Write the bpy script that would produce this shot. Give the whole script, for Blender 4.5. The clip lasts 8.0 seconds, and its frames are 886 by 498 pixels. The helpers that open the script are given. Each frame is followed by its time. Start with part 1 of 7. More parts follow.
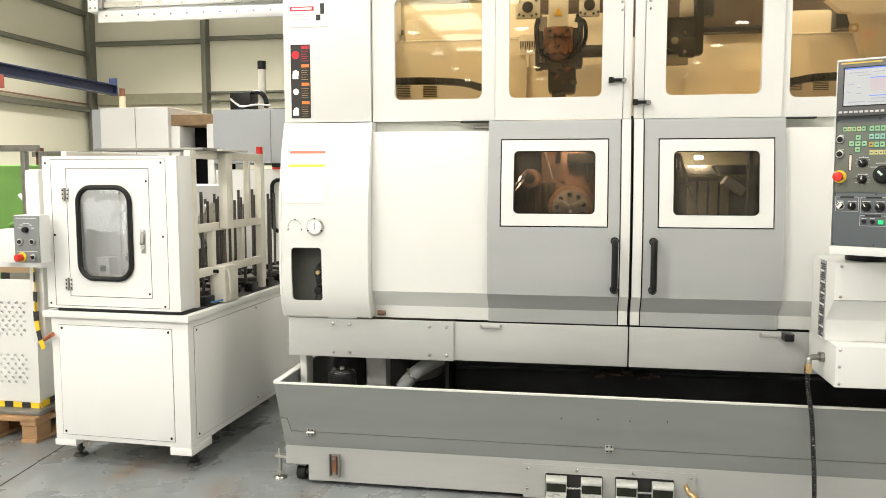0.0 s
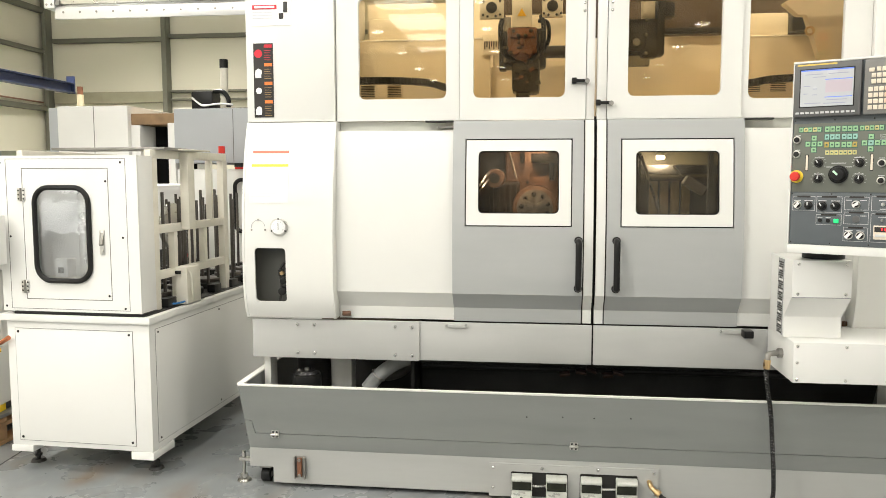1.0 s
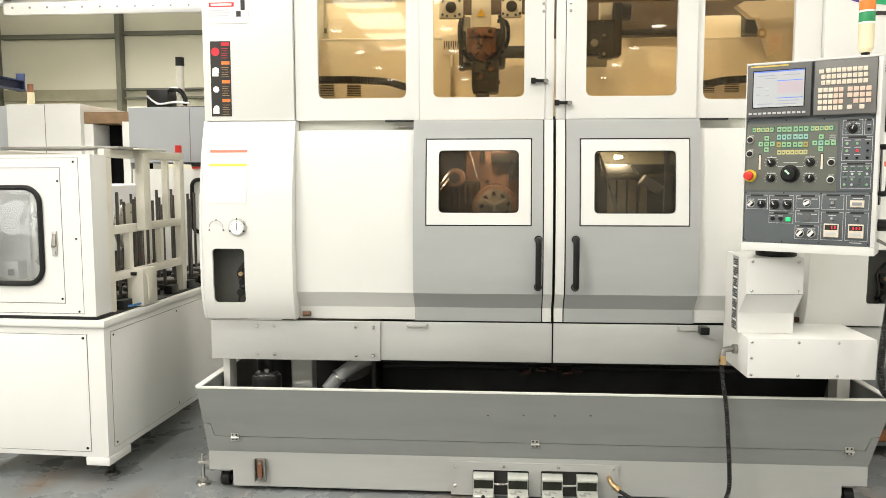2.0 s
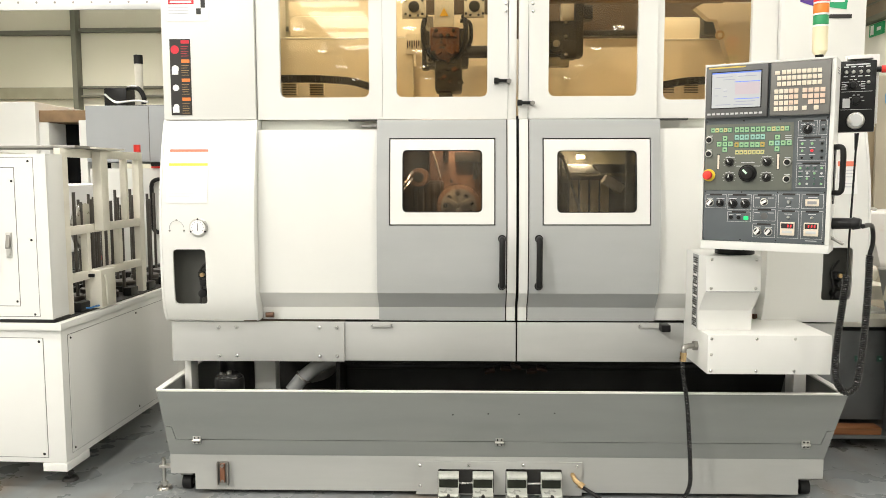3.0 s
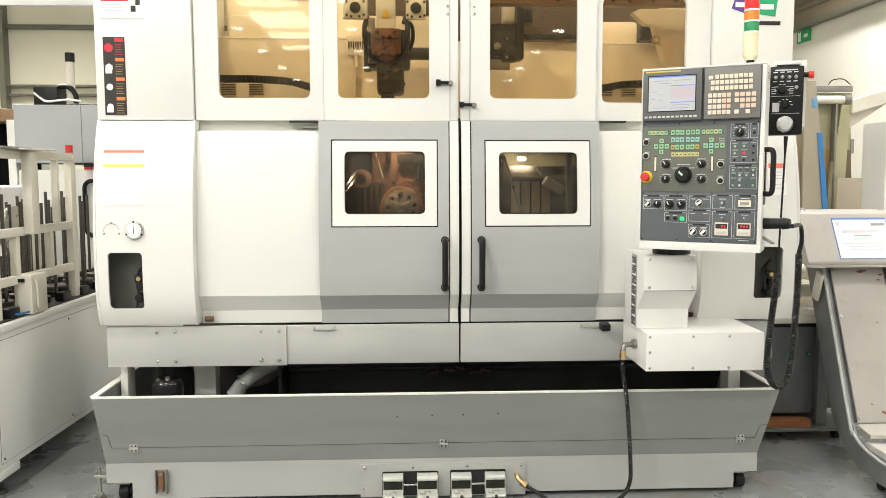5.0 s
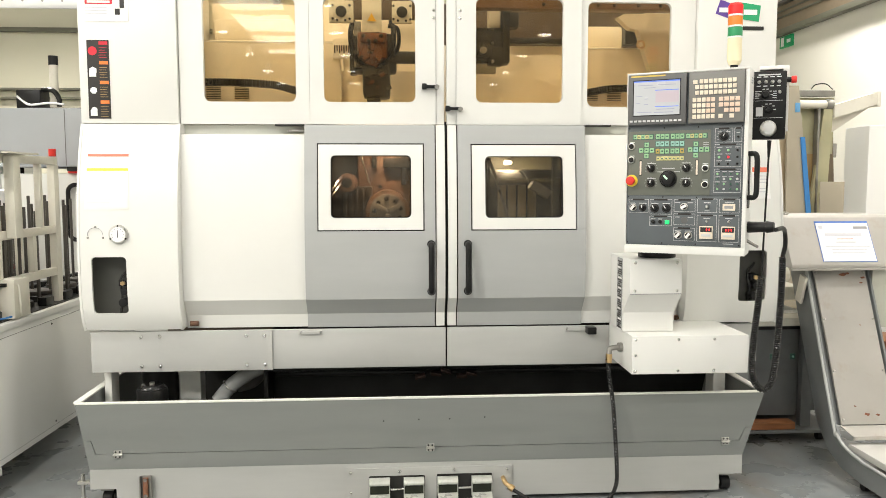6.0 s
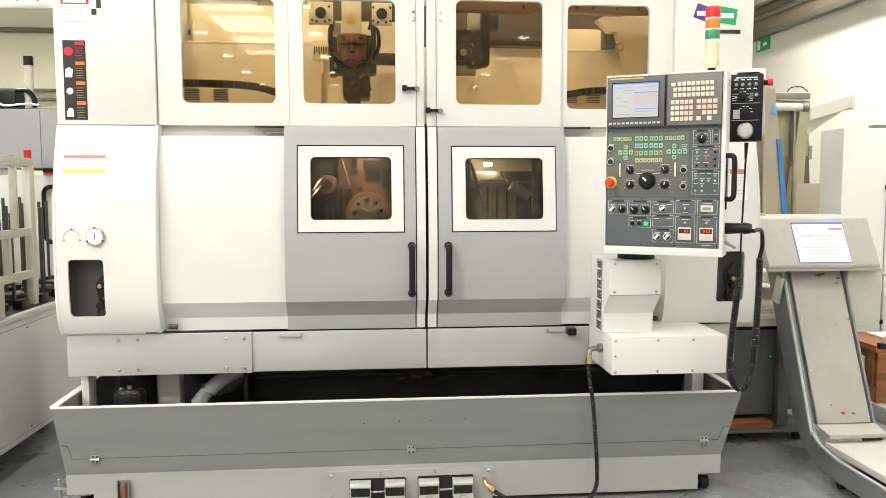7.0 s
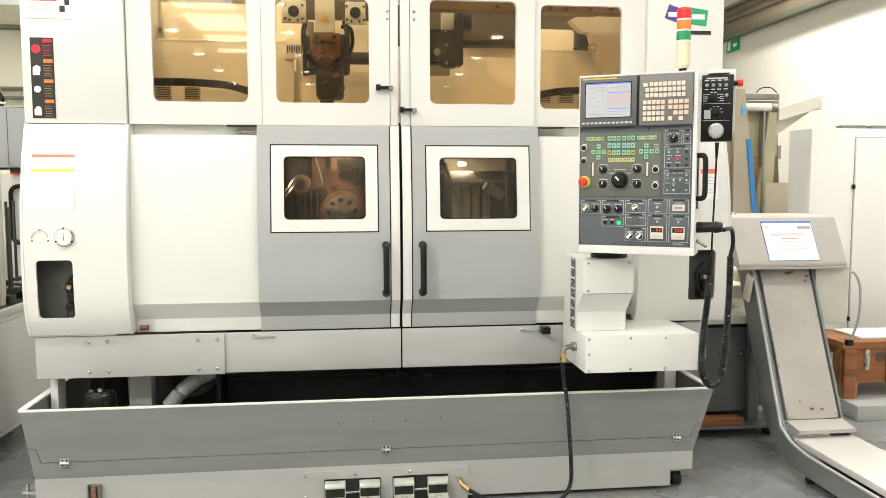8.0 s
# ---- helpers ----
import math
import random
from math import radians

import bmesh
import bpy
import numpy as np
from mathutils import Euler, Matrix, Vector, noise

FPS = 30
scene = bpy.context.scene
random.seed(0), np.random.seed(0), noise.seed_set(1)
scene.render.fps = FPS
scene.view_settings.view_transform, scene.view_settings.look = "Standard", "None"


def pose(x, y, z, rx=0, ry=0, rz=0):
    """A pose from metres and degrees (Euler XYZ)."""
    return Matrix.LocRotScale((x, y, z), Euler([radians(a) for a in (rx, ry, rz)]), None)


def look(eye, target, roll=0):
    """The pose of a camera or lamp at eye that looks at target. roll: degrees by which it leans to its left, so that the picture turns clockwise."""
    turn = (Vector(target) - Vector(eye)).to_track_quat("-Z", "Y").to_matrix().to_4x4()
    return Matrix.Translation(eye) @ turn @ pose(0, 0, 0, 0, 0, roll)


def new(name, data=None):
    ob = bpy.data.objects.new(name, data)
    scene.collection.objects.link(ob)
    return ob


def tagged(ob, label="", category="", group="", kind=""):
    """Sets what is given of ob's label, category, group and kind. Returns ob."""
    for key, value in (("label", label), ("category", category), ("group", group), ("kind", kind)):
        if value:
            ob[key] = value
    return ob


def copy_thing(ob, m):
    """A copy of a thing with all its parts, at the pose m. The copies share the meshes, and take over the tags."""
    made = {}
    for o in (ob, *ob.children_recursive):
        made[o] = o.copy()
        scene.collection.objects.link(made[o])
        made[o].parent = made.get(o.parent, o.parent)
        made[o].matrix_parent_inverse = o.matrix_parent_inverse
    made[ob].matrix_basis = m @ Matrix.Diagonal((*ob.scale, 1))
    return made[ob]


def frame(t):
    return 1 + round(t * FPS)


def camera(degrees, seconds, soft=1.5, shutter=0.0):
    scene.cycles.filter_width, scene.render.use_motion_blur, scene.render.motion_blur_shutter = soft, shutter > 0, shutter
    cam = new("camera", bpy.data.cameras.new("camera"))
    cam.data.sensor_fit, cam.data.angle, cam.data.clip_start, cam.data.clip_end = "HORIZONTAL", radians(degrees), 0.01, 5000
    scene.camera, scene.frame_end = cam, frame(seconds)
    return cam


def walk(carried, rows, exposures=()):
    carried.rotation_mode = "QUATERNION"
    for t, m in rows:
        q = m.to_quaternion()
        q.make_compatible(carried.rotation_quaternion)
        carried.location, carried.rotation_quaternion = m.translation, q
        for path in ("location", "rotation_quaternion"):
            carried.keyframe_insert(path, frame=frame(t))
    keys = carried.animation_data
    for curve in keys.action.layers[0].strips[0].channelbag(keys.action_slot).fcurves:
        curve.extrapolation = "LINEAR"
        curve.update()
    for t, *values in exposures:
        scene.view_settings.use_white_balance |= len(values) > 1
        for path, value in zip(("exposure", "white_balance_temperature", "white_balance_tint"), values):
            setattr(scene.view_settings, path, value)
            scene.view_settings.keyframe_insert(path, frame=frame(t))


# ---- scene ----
cam = camera(58.65, 8.0, 0.75)
PATH = [
    (0, (0.215, -0.475, 1.485), (-0.1187, 1.4885, 1.3005), -0.04),
    (0.5, (0.215, -0.475, 1.485), (-0.0778, 1.4950, 1.3001), -0.05),
    (1, (0.215, -0.475, 1.485), (-0.0312, 1.5013, 1.3000), -0.05),
    (1.5, (0.215, -0.475, 1.485), (0.0211, 1.5071, 1.2995), -0.07),
    (3, (0.215, -0.475, 1.485), (0.1589, 1.5156, 1.2975), -0.11),
    (3.5, (0.215, -0.475, 1.485), (0.2111, 1.5163, 1.2977), -0.11),
    (4, (0.215, -0.475, 1.485), (0.2517, 1.5160, 1.2978), -0.08),
    (4.5, (0.215, -0.475, 1.485), (0.2817, 1.5153, 1.2983), -0.08),
    (6, (0.215, -0.475, 1.485), (0.3379, 1.5137, 1.3108), -0.09),
    (6.5, (0.215, -0.475, 1.485), (0.3594, 1.5125, 1.3136), -0.08),
    (7, (0.215, -0.475, 1.485), (0.3873, 1.5104, 1.3151), -0.09),
    (7.5, (0.215, -0.475, 1.485), (0.4251, 1.5067, 1.3146), -0.09),
    (8, (0.215, -0.475, 1.485), (0.4519, 1.5036, 1.3137), -0.10),
]
walk(cam, [(t, look(eye, target, roll)) for t, eye, target, roll in PATH])

# ---------------------------------------------------------------- light
world = bpy.data.worlds.new("world")
scene.world = world
world.use_nodes = True
world.node_tree.nodes["Background"].inputs[0].default_value = (0.95, 0.98, 1.0, 1)
world.node_tree.nodes["Background"].inputs[1].default_value = 0.02
scene.view_settings.exposure = -0.03
LAMP_POWER = 100.0

# ---------------------------------------------------------------- materials
MATS = {}


def material(name, colour, rough=0.5, metal=0.0, vary=0.06, scale=6.0, bump=0.02, grain=180.0, dirt=0.0, dirt_colour=(0.12, 0.09, 0.06),
             emit=0.0, coat=0.0, spec=0.5, streak=0.0):
    """A painted or bare surface: broad tone drift, fine grain and, where asked for, patchy dirt."""
    if name in MATS:
        return MATS[name]
    m = bpy.data.materials.new(name)
    m.use_nodes = True
    nt = m.node_tree
    b = nt.nodes["Principled BSDF"]
    geo = nt.nodes.new("ShaderNodeTexCoord")
    big = nt.nodes.new("ShaderNodeTexNoise")
    big.inputs["Scale"].default_value, big.inputs["Detail"].default_value = scale, 5
    fine = nt.nodes.new("ShaderNodeTexNoise")
    fine.inputs["Scale"].default_value, fine.inputs["Detail"].default_value = grain, 3
    if streak > 0:
        mp = nt.nodes.new("ShaderNodeMapping")
        mp.inputs["Scale"].default_value = (1 / (1 + streak), 1.0, 1 + streak)
        nt.links.new(geo.outputs["Object"], mp.inputs["Vector"])
        nt.links.new(mp.outputs["Vector"], big.inputs["Vector"])
    else:
        nt.links.new(geo.outputs["Object"], big.inputs["Vector"])
    b.inputs["Specular IOR Level"].default_value = spec
    nt.links.new(geo.outputs["Object"], fine.inputs["Vector"])
    ramp = nt.nodes.new("ShaderNodeMapRange")
    ramp.inputs["From Min"].default_value, ramp.inputs["From Max"].default_value = 0.25, 0.75
    ramp.inputs["To Min"].default_value, ramp.inputs["To Max"].default_value = 1 - vary, 1 + vary
    nt.links.new(big.outputs["Fac"], ramp.inputs["Value"])
    mul = nt.nodes.new("ShaderNodeVectorMath")
    mul.operation = "SCALE"
    mul.inputs[0].default_value = colour
    nt.links.new(ramp.outputs["Result"], mul.inputs["Scale"])
    last = mul.outputs["Vector"]
    if dirt > 0:
        spots = nt.nodes.new("ShaderNodeTexNoise")
        spots.inputs["Scale"].default_value, spots.inputs["Detail"].default_value, spots.inputs["Roughness"].default_value = scale * 1.7, 8, 0.65
        nt.links.new(geo.outputs["Object"], spots.inputs["Vector"])
        cut = nt.nodes.new("ShaderNodeMapRange")
        cut.inputs["From Min"].default_value, cut.inputs["From Max"].default_value = 0.55, 0.78
        cut.inputs["To Max"].default_value = dirt
        nt.links.new(spots.outputs["Fac"], cut.inputs["Value"])
        mix = nt.nodes.new("ShaderNodeMix")
        mix.data_type = "RGBA"
        nt.links.new(cut.outputs["Result"], mix.inputs[0])
        nt.links.new(last, mix.inputs[6])
        mix.inputs[7].default_value = (*dirt_colour, 1)
        last = mix.outputs[2]
    nt.links.new(last, b.inputs["Base Color"])
    rr = nt.nodes.new("ShaderNodeMapRange")
    rr.inputs["To Min"].default_value, rr.inputs["To Max"].default_value = max(rough - 0.08, 0.02), min(rough + 0.1, 1)
    nt.links.new(big.outputs["Fac"], rr.inputs["Value"])
    nt.links.new(rr.outputs["Result"], b.inputs["Roughness"])
    b.inputs["Metallic"].default_value = metal
    b.inputs["Coat Weight"].default_value = coat
    if bump > 0:
        bp = nt.nodes.new("ShaderNodeBump")
        bp.inputs["Strength"].default_value, bp.inputs["Distance"].default_value = bump * 4, 0.002
        nt.links.new(fine.outputs["Fac"], bp.inputs["Height"])
        nt.links.new(bp.outputs["Normal"], b.inputs["Normal"])
    if emit > 0:
        b.inputs["Emission Color"].default_value = (*colour, 1)
        b.inputs["Emission Strength"].default_value = emit
    MATS[name] = m
    return m


def glass(name, tint, gloss_rough=0.02, film=(0, 0, 0), film_amount=0.0, wave=0.0, film_least=0.0, film_scale=7.0):
    """A thin tinted pane: see-through in its tint, mirror-like at grazing angles, with a patchy film: dried coolant on
    the lathe, painted haze on the feeder.
    """
    m = bpy.data.materials.new(name)
    m.use_nodes = True
    nt = m.node_tree
    nt.nodes.remove(nt.nodes["Principled BSDF"])
    out = nt.nodes["Material Output"]
    clear = nt.nodes.new("ShaderNodeBsdfTransparent")
    clear.inputs[0].default_value = (*tint, 1)
    gloss = nt.nodes.new("ShaderNodeBsdfGlossy")
    gloss.inputs["Roughness"].default_value = gloss_rough
    if wave > 0:
        tw = nt.nodes.new("ShaderNodeTexCoord")
        nw = nt.nodes.new("ShaderNodeTexNoise")
        nw.inputs["Scale"].default_value, nw.inputs["Detail"].default_value = 9, 1
        bw = nt.nodes.new("ShaderNodeBump")
        bw.inputs["Strength"].default_value, bw.inputs["Distance"].default_value = wave, 0.01
        nt.links.new(tw.outputs["Object"], nw.inputs["Vector"])
        nt.links.new(nw.outputs["Fac"], bw.inputs["Height"])
        nt.links.new(bw.outputs["Normal"], gloss.inputs["Normal"])
    fres = nt.nodes.new("ShaderNodeFresnel")
    fres.inputs["IOR"].default_value = 1.5
    mix = nt.nodes.new("ShaderNodeMixShader")
    nt.links.new(fres.outputs[0], mix.inputs[0])
    nt.links.new(clear.outputs[0], mix.inputs[1])
    nt.links.new(gloss.outputs[0], mix.inputs[2])
    last = mix
    if film_amount > 0:
        tc = nt.nodes.new("ShaderNodeTexCoord")
        nz = nt.nodes.new("ShaderNodeTexNoise")
        nz.inputs["Scale"].default_value, nz.inputs["Detail"].default_value = film_scale, 6
        nt.links.new(tc.outputs["Object"], nz.inputs["Vector"])
        mr = nt.nodes.new("ShaderNodeMapRange")
        mr.inputs["From Min"].default_value, mr.inputs["From Max"].default_value = 0.35, 0.75
        mr.inputs["To Min"].default_value = film_least
        mr.inputs["To Max"].default_value = film_amount
        nt.links.new(nz.outputs["Fac"], mr.inputs["Value"])
        dif = nt.nodes.new("ShaderNodeBsdfDiffuse")
        dif.inputs[0].default_value = (*film, 1)
        m2 = nt.nodes.new("ShaderNodeMixShader")
        nt.links.new(mr.outputs["Result"], m2.inputs[0])
        nt.links.new(mix.outputs[0], m2.inputs[1])
        nt.links.new(dif.outputs[0], m2.inputs[2])
        last = m2
    nt.links.new(last.outputs[0], out.inputs["Surface"])
    return m


WHITE = material("white_machine_paint", (0.745, 0.745, 0.715), 0.34, vary=0.025, scale=2.5, bump=0.02, grain=260, dirt=0.05, dirt_colour=(0.5, 0.45, 0.36))
LOADER_WHITE = material("white_feeder_paint", (0.78, 0.78, 0.755), 0.33, vary=0.02, scale=2.5, bump=0.015, grain=240, dirt=0.04, dirt_colour=(0.5, 0.45, 0.35))
CREAM = material("cream_frame_paint", (0.74, 0.71, 0.62), 0.45, vary=0.05, scale=8, dirt=0.18, dirt_colour=(0.35, 0.28, 0.18))
GREY = material("light_grey_door_paint", (0.40, 0.41, 0.405), 0.38, vary=0.06, scale=3, bump=0.02, streak=1.5, dirt=0.10, dirt_colour=(0.55, 0.55, 0.52))
APRON = material("grey_apron_paint", (0.44, 0.445, 0.43), 0.42, vary=0.07, scale=4, bump=0.02, streak=1.0, dirt=0.12, dirt_colour=(0.6, 0.59, 0.55))
TANK = material("dark_grey_tank_paint", (0.235, 0.245, 0.238), 0.45, vary=0.08, scale=4, bump=0.02, streak=1.5, dirt=0.10, dirt_colour=(0.36, 0.36, 0.34))
TANKLOW = material("mid_grey_tank_paint", (0.38, 0.385, 0.37), 0.45, vary=0.08, scale=4, bump=0.02, streak=1.5, dirt=0.12, dirt_colour=(0.3, 0.28, 0.24))
RIM = material("bare_rim", (0.72, 0.71, 0.68), 0.4, vary=0.05, scale=10, dirt=0.15, dirt_colour=(0.4, 0.36, 0.3))
CONVEY = material("conveyor_grey_paint", (0.40, 0.382, 0.352), 0.42, vary=0.06, scale=6, dirt=0.35, dirt_colour=(0.30, 0.20, 0.11))
CONVSIDE = material("conveyor_side_paint", (0.19, 0.20, 0.20), 0.42, vary=0.06, scale=5, dirt=0.15, dirt_colour=(0.30, 0.29, 0.27))
BLACK = material("black_plastic", (0.009, 0.009, 0.009), 0.38, vary=0.1, scale=20, bump=0.02, spec=0.3)
RUBBER = material("black_rubber", (0.010, 0.010, 0.010), 0.5, vary=0.15, scale=15, spec=0.3)
# dark oily steel; also paints the shade in holes, slots and bays
HOLLOW = material("oily_steel_and_hole_shade", (0.034, 0.033, 0.031), 0.45, 0.3, vary=0.3, scale=7, bump=0.05)
STEEL = material("bright_steel", (0.62, 0.61, 0.58), 0.28, 1.0, vary=0.06, scale=20)
BOLT = material("bolt_steel", (0.80, 0.80, 0.78), 0.2, 1.0, vary=0.1, scale=30)
DULL = material("dull_steel", (0.30, 0.29, 0.27), 0.42, 0.8, vary=0.2, scale=12, dirt=0.3, dirt_colour=(0.14, 0.08, 0.045))
BRASS = material("brass", (0.68, 0.48, 0.25), 0.3, 1.0, vary=0.1, scale=30)
RED = material("red_plastic", (0.68, 0.03, 0.02), 0.35, vary=0.04)
ORANGE = material("orange_plastic", (0.82, 0.24, 0.04), 0.35, vary=0.04)
GREEN = material("green_plastic", (0.03, 0.30, 0.12), 0.35, vary=0.04)
YELLOW = material("yellow_plastic", (0.80, 0.58, 0.04), 0.4, vary=0.05)
IVORY = material("ivory_plastic", (0.80, 0.72, 0.50), 0.4, vary=0.03)
PAPER = material("white_paper", (0.85, 0.85, 0.84), 0.7, vary=0.02)
BEIGE = material("beige_inner_paint", (0.80, 0.725, 0.59), 0.5, vary=0.05, scale=3, dirt=0.12, dirt_colour=(0.4, 0.3, 0.18))
GLOSSBLACK = material("glossy_black_cable", (0.010, 0.010, 0.010), 0.24, vary=0.05, scale=20, bump=0)
INK = material("grey_print", (0.32, 0.32, 0.33), 0.7, vary=0.02)
WOOD = material("crate_plywood", (0.26, 0.10, 0.036), 0.45, vary=0.45, scale=9, bump=0.05, grain=90, dirt=0.35, streak=3.0)
PINE = material("pallet_pine", (0.40, 0.235, 0.115), 0.7, vary=0.25, scale=10, bump=0.06, grain=70, dirt=0.3)
TAN_GLASS = glass("amber_window_pane", (1.0, 0.90, 0.71), 0.02, (0.62, 0.54, 0.42), 0.04, 0.006)
DARK_GLASS = glass("smoked_window_pane", (0.86, 0.78, 0.66), 0.03, (0.22, 0.20, 0.16), 0.30, 0.05, 0.02)
# the pale film paints cloudy reflections on the feeder's pane
CLEAR_GLASS = glass("clear_pane", (0.95, 0.96, 0.97), 0.03, (0.86, 0.86, 0.85), 0.16, 0.12, 0.03, 2.0)


# ---------------------------------------------------------------- mesh helpers
def finish(bm):
    bmesh.ops.recalc_face_normals(bm, faces=bm.faces)
    return bm


def box_bm(x0, x1, y0, y1, z0, z1, bevel=0.003, bm=None):
    own = bm is None
    b = bmesh.new()
    bmesh.ops.create_cube(b, size=1, matrix=Matrix.Translation(((x0 + x1) / 2, (y0 + y1) / 2, (z0 + z1) / 2))
                          @ Matrix.Diagonal((abs(x1 - x0), abs(y1 - y0), abs(z1 - z0), 1)))
    if bevel > 0:
        w = min(bevel, 0.3 * min(abs(x1 - x0), abs(y1 - y0), abs(z1 - z0)))
        bmesh.ops.bevel(b, geom=b.edges[:], offset=w, segments=2, affect="EDGES", profile=0.6)
    if own:
        return b
    merge(bm, b)
    return bm


def merge(bm, other):
    me = bpy.data.meshes.new("tmp")
    other.to_mesh(me)
    other.free()
    bm.from_mesh(me)
    bpy.data.meshes.remove(me)
    return bm


def cyl_bm(p, q, r, r2=None, seg=20, bevel=0.0):
    p, q = Vector(p), Vector(q)
    b = bmesh.new()
    d = q - p
    m = Matrix.Translation((p + q) / 2) @ d.to_track_quat("Z", "Y").to_matrix().to_4x4()
    bmesh.ops.create_cone(b, cap_ends=True, segments=seg, radius1=r, radius2=r if r2 is None else r2, depth=d.length, matrix=m)
    if bevel > 0:
        rim = [e for e in b.edges if len(e.link_faces) == 2 and any(len(f.verts) > 4 for f in e.link_faces)]
        bmesh.ops.bevel(b, geom=rim, offset=bevel, segments=2, affect="EDGES", profile=0.6)
    return b


def tube_bm(points, r, seg=10, closed=False):
    """A round tube along points."""
    pts = [Vector(p) for p in points]
    b = bmesh.new()
    rings = []
    n = len(pts)
    side = None
    for i, p in enumerate(pts):
        a = pts[(i + 1) % n] if (closed or i < n - 1) else p
        c = pts[i - 1] if (closed or i > 0) else p
        t = (a - c).normalized()
        if side is None:
            side = t.orthogonal().normalized()
        side = (side - t * side.dot(t)).normalized()
        up = t.cross(side)
        rings.append([b.verts.new(p + r * (math.cos(2 * math.pi * k / seg) * side + math.sin(2 * math.pi * k / seg) * up)) for k in range(seg)])
    for i in range(n if closed else n - 1):
        u, v = rings[i], rings[(i + 1) % n]
        for k in range(seg):
            b.faces.new((u[k], u[(k + 1) % seg], v[(k + 1) % seg], v[k]))
    if not closed:
        b.faces.new(rings[0][::-1])
        b.faces.new(rings[-1])
    return finish(b)


def smooth_path(points, steps=8):
    """Catmull-Rom through points."""
    p = [Vector(v) for v in points]
    p = [2 * p[0] - p[1]] + p + [2 * p[-1] - p[-2]]
    out = []
    for i in range(1, len(p) - 2):
        for s in range(steps):
            t = s / steps
            out.append(0.5 * (2 * p[i] + (p[i + 1] - p[i - 1]) * t + (2 * p[i - 1] - 5 * p[i] + 4 * p[i + 1] - p[i + 2]) * t * t
                              + (3 * p[i] - p[i - 1] - 3 * p[i + 1] + p[i + 2]) * t ** 3))
    return out + [p[-2]]


def round_rect(x0, x1, z0, z1, r, n=6):
    out = []
    for cx, cz, a in ((x1 - r, z1 - r, 0), (x0 + r, z1 - r, 90), (x0 + r, z0 + r, 180), (x1 - r, z0 + r, 270)):
        for k in range(n + 1):
            t = radians(a + 90 * k / n)
            out.append((cx + r * math.cos(t), cz + r * math.sin(t)))
    return out


def sheet_bm(outer, holes=(), y=0.0, thick=0.02, cuts=(), profile=None):
    """A plate in the x-z plane with front face at y (or at profile(z)), its holes cut through, thick towards +y."""
    b = bmesh.new()
    for loop in (outer, *holes):
        vs = [b.verts.new((px, 0, pz)) for px, pz in loop]
        for i in range(len(vs)):
            b.edges.new((vs[i], vs[(i + 1) % len(vs)]))
    bmesh.ops.triangle_fill(b, use_beauty=True, use_dissolve=False, edges=b.edges[:], normal=(0, -1, 0))
    for z in cuts:
        bmesh.ops.bisect_plane(b, geom=b.verts[:] + b.edges[:] + b.faces[:], plane_co=(0, 0, z), plane_no=(0, 0, 1))
    for v in b.verts:
        v.co.y = profile(v.co.z) if profile else y
    front = b.faces[:]
    res = bmesh.ops.extrude_face_region(b, geom=front)
    for v in [g for g in res["geom"] if isinstance(g, bmesh.types.BMVert)]:
        v.co.y += thick
    return finish(b)


def rect(x0, x1, z0, z1):
    return [(x0, z0), (x1, z0), (x1, z1), (x0, z1)]


def prism_bm(points, x0, x1, bevel=0.0):
    """A closed outline of (y, z) points drawn along x."""
    b = bmesh.new()
    a = [b.verts.new((x0, py, pz)) for py, pz in points]
    c = [b.verts.new((x1, py, pz)) for py, pz in points]
    n = len(a)
    b.faces.new(a)
    b.faces.new(c[::-1])
    for i in range(n):
        b.faces.new((a[i], a[(i + 1) % n], c[(i + 1) % n], c[i]))
    finish(b)
    if bevel > 0:
        bmesh.ops.bevel(b, geom=b.edges[:], offset=bevel, segments=2, affect="EDGES", profile=0.6)
    return b


def put(name, bm, mat, shade=True):
    me = bpy.data.meshes.new(name)
    bm.to_mesh(me)
    bm.free()
    me.materials.append(mat)
    if shade:
        for p in me.polygons:
            p.use_smooth = True
        me.set_sharp_from_angle(angle=radians(32))
    return new(name, me)


def part(name, bm, mat, parent, label=""):
    ob = put(name, bm, mat)
    ob.parent = parent
    if label:
        tagged(ob, label)
    return ob


def thing(name, label, category, group="", at=None):
    ob = new(name)
    ob.empty_display_size = 0.1
    if at is not None:
        ob.matrix_basis = at
    return tagged(ob, label, category, group)


def solo(name, bm, mat, label, category, group="", kind=""):
    return tagged(put(name, bm, mat), label, category, group, kind)


def structure(name, bm, mat, label=""):
    return tagged(put(name, bm, mat), label, kind="structure")


def bolt_bm(x, y, z, r=0.008, h=0.006):
    """A domed screw head that faces -y."""
    b = bmesh.new()
    rings = []
    for rr, yy in ((1.12, 0.002), (1.12, -0.25 * h), (0.95, -0.70 * h), (0.60, -1.05 * h)):
        rings.append([b.verts.new((x + r * rr * math.cos(2 * math.pi * k / 12), y + yy, z + r * rr * math.sin(2 * math.pi * k / 12))) for k in range(12)])
    for u, v in zip(rings, rings[1:]):
        for k in range(12):
            b.faces.new((u[k], u[(k + 1) % 12], v[(k + 1) % 12], v[k]))
    b.faces.new(rings[0])
    b.faces.new(rings[-1])
    return finish(b)


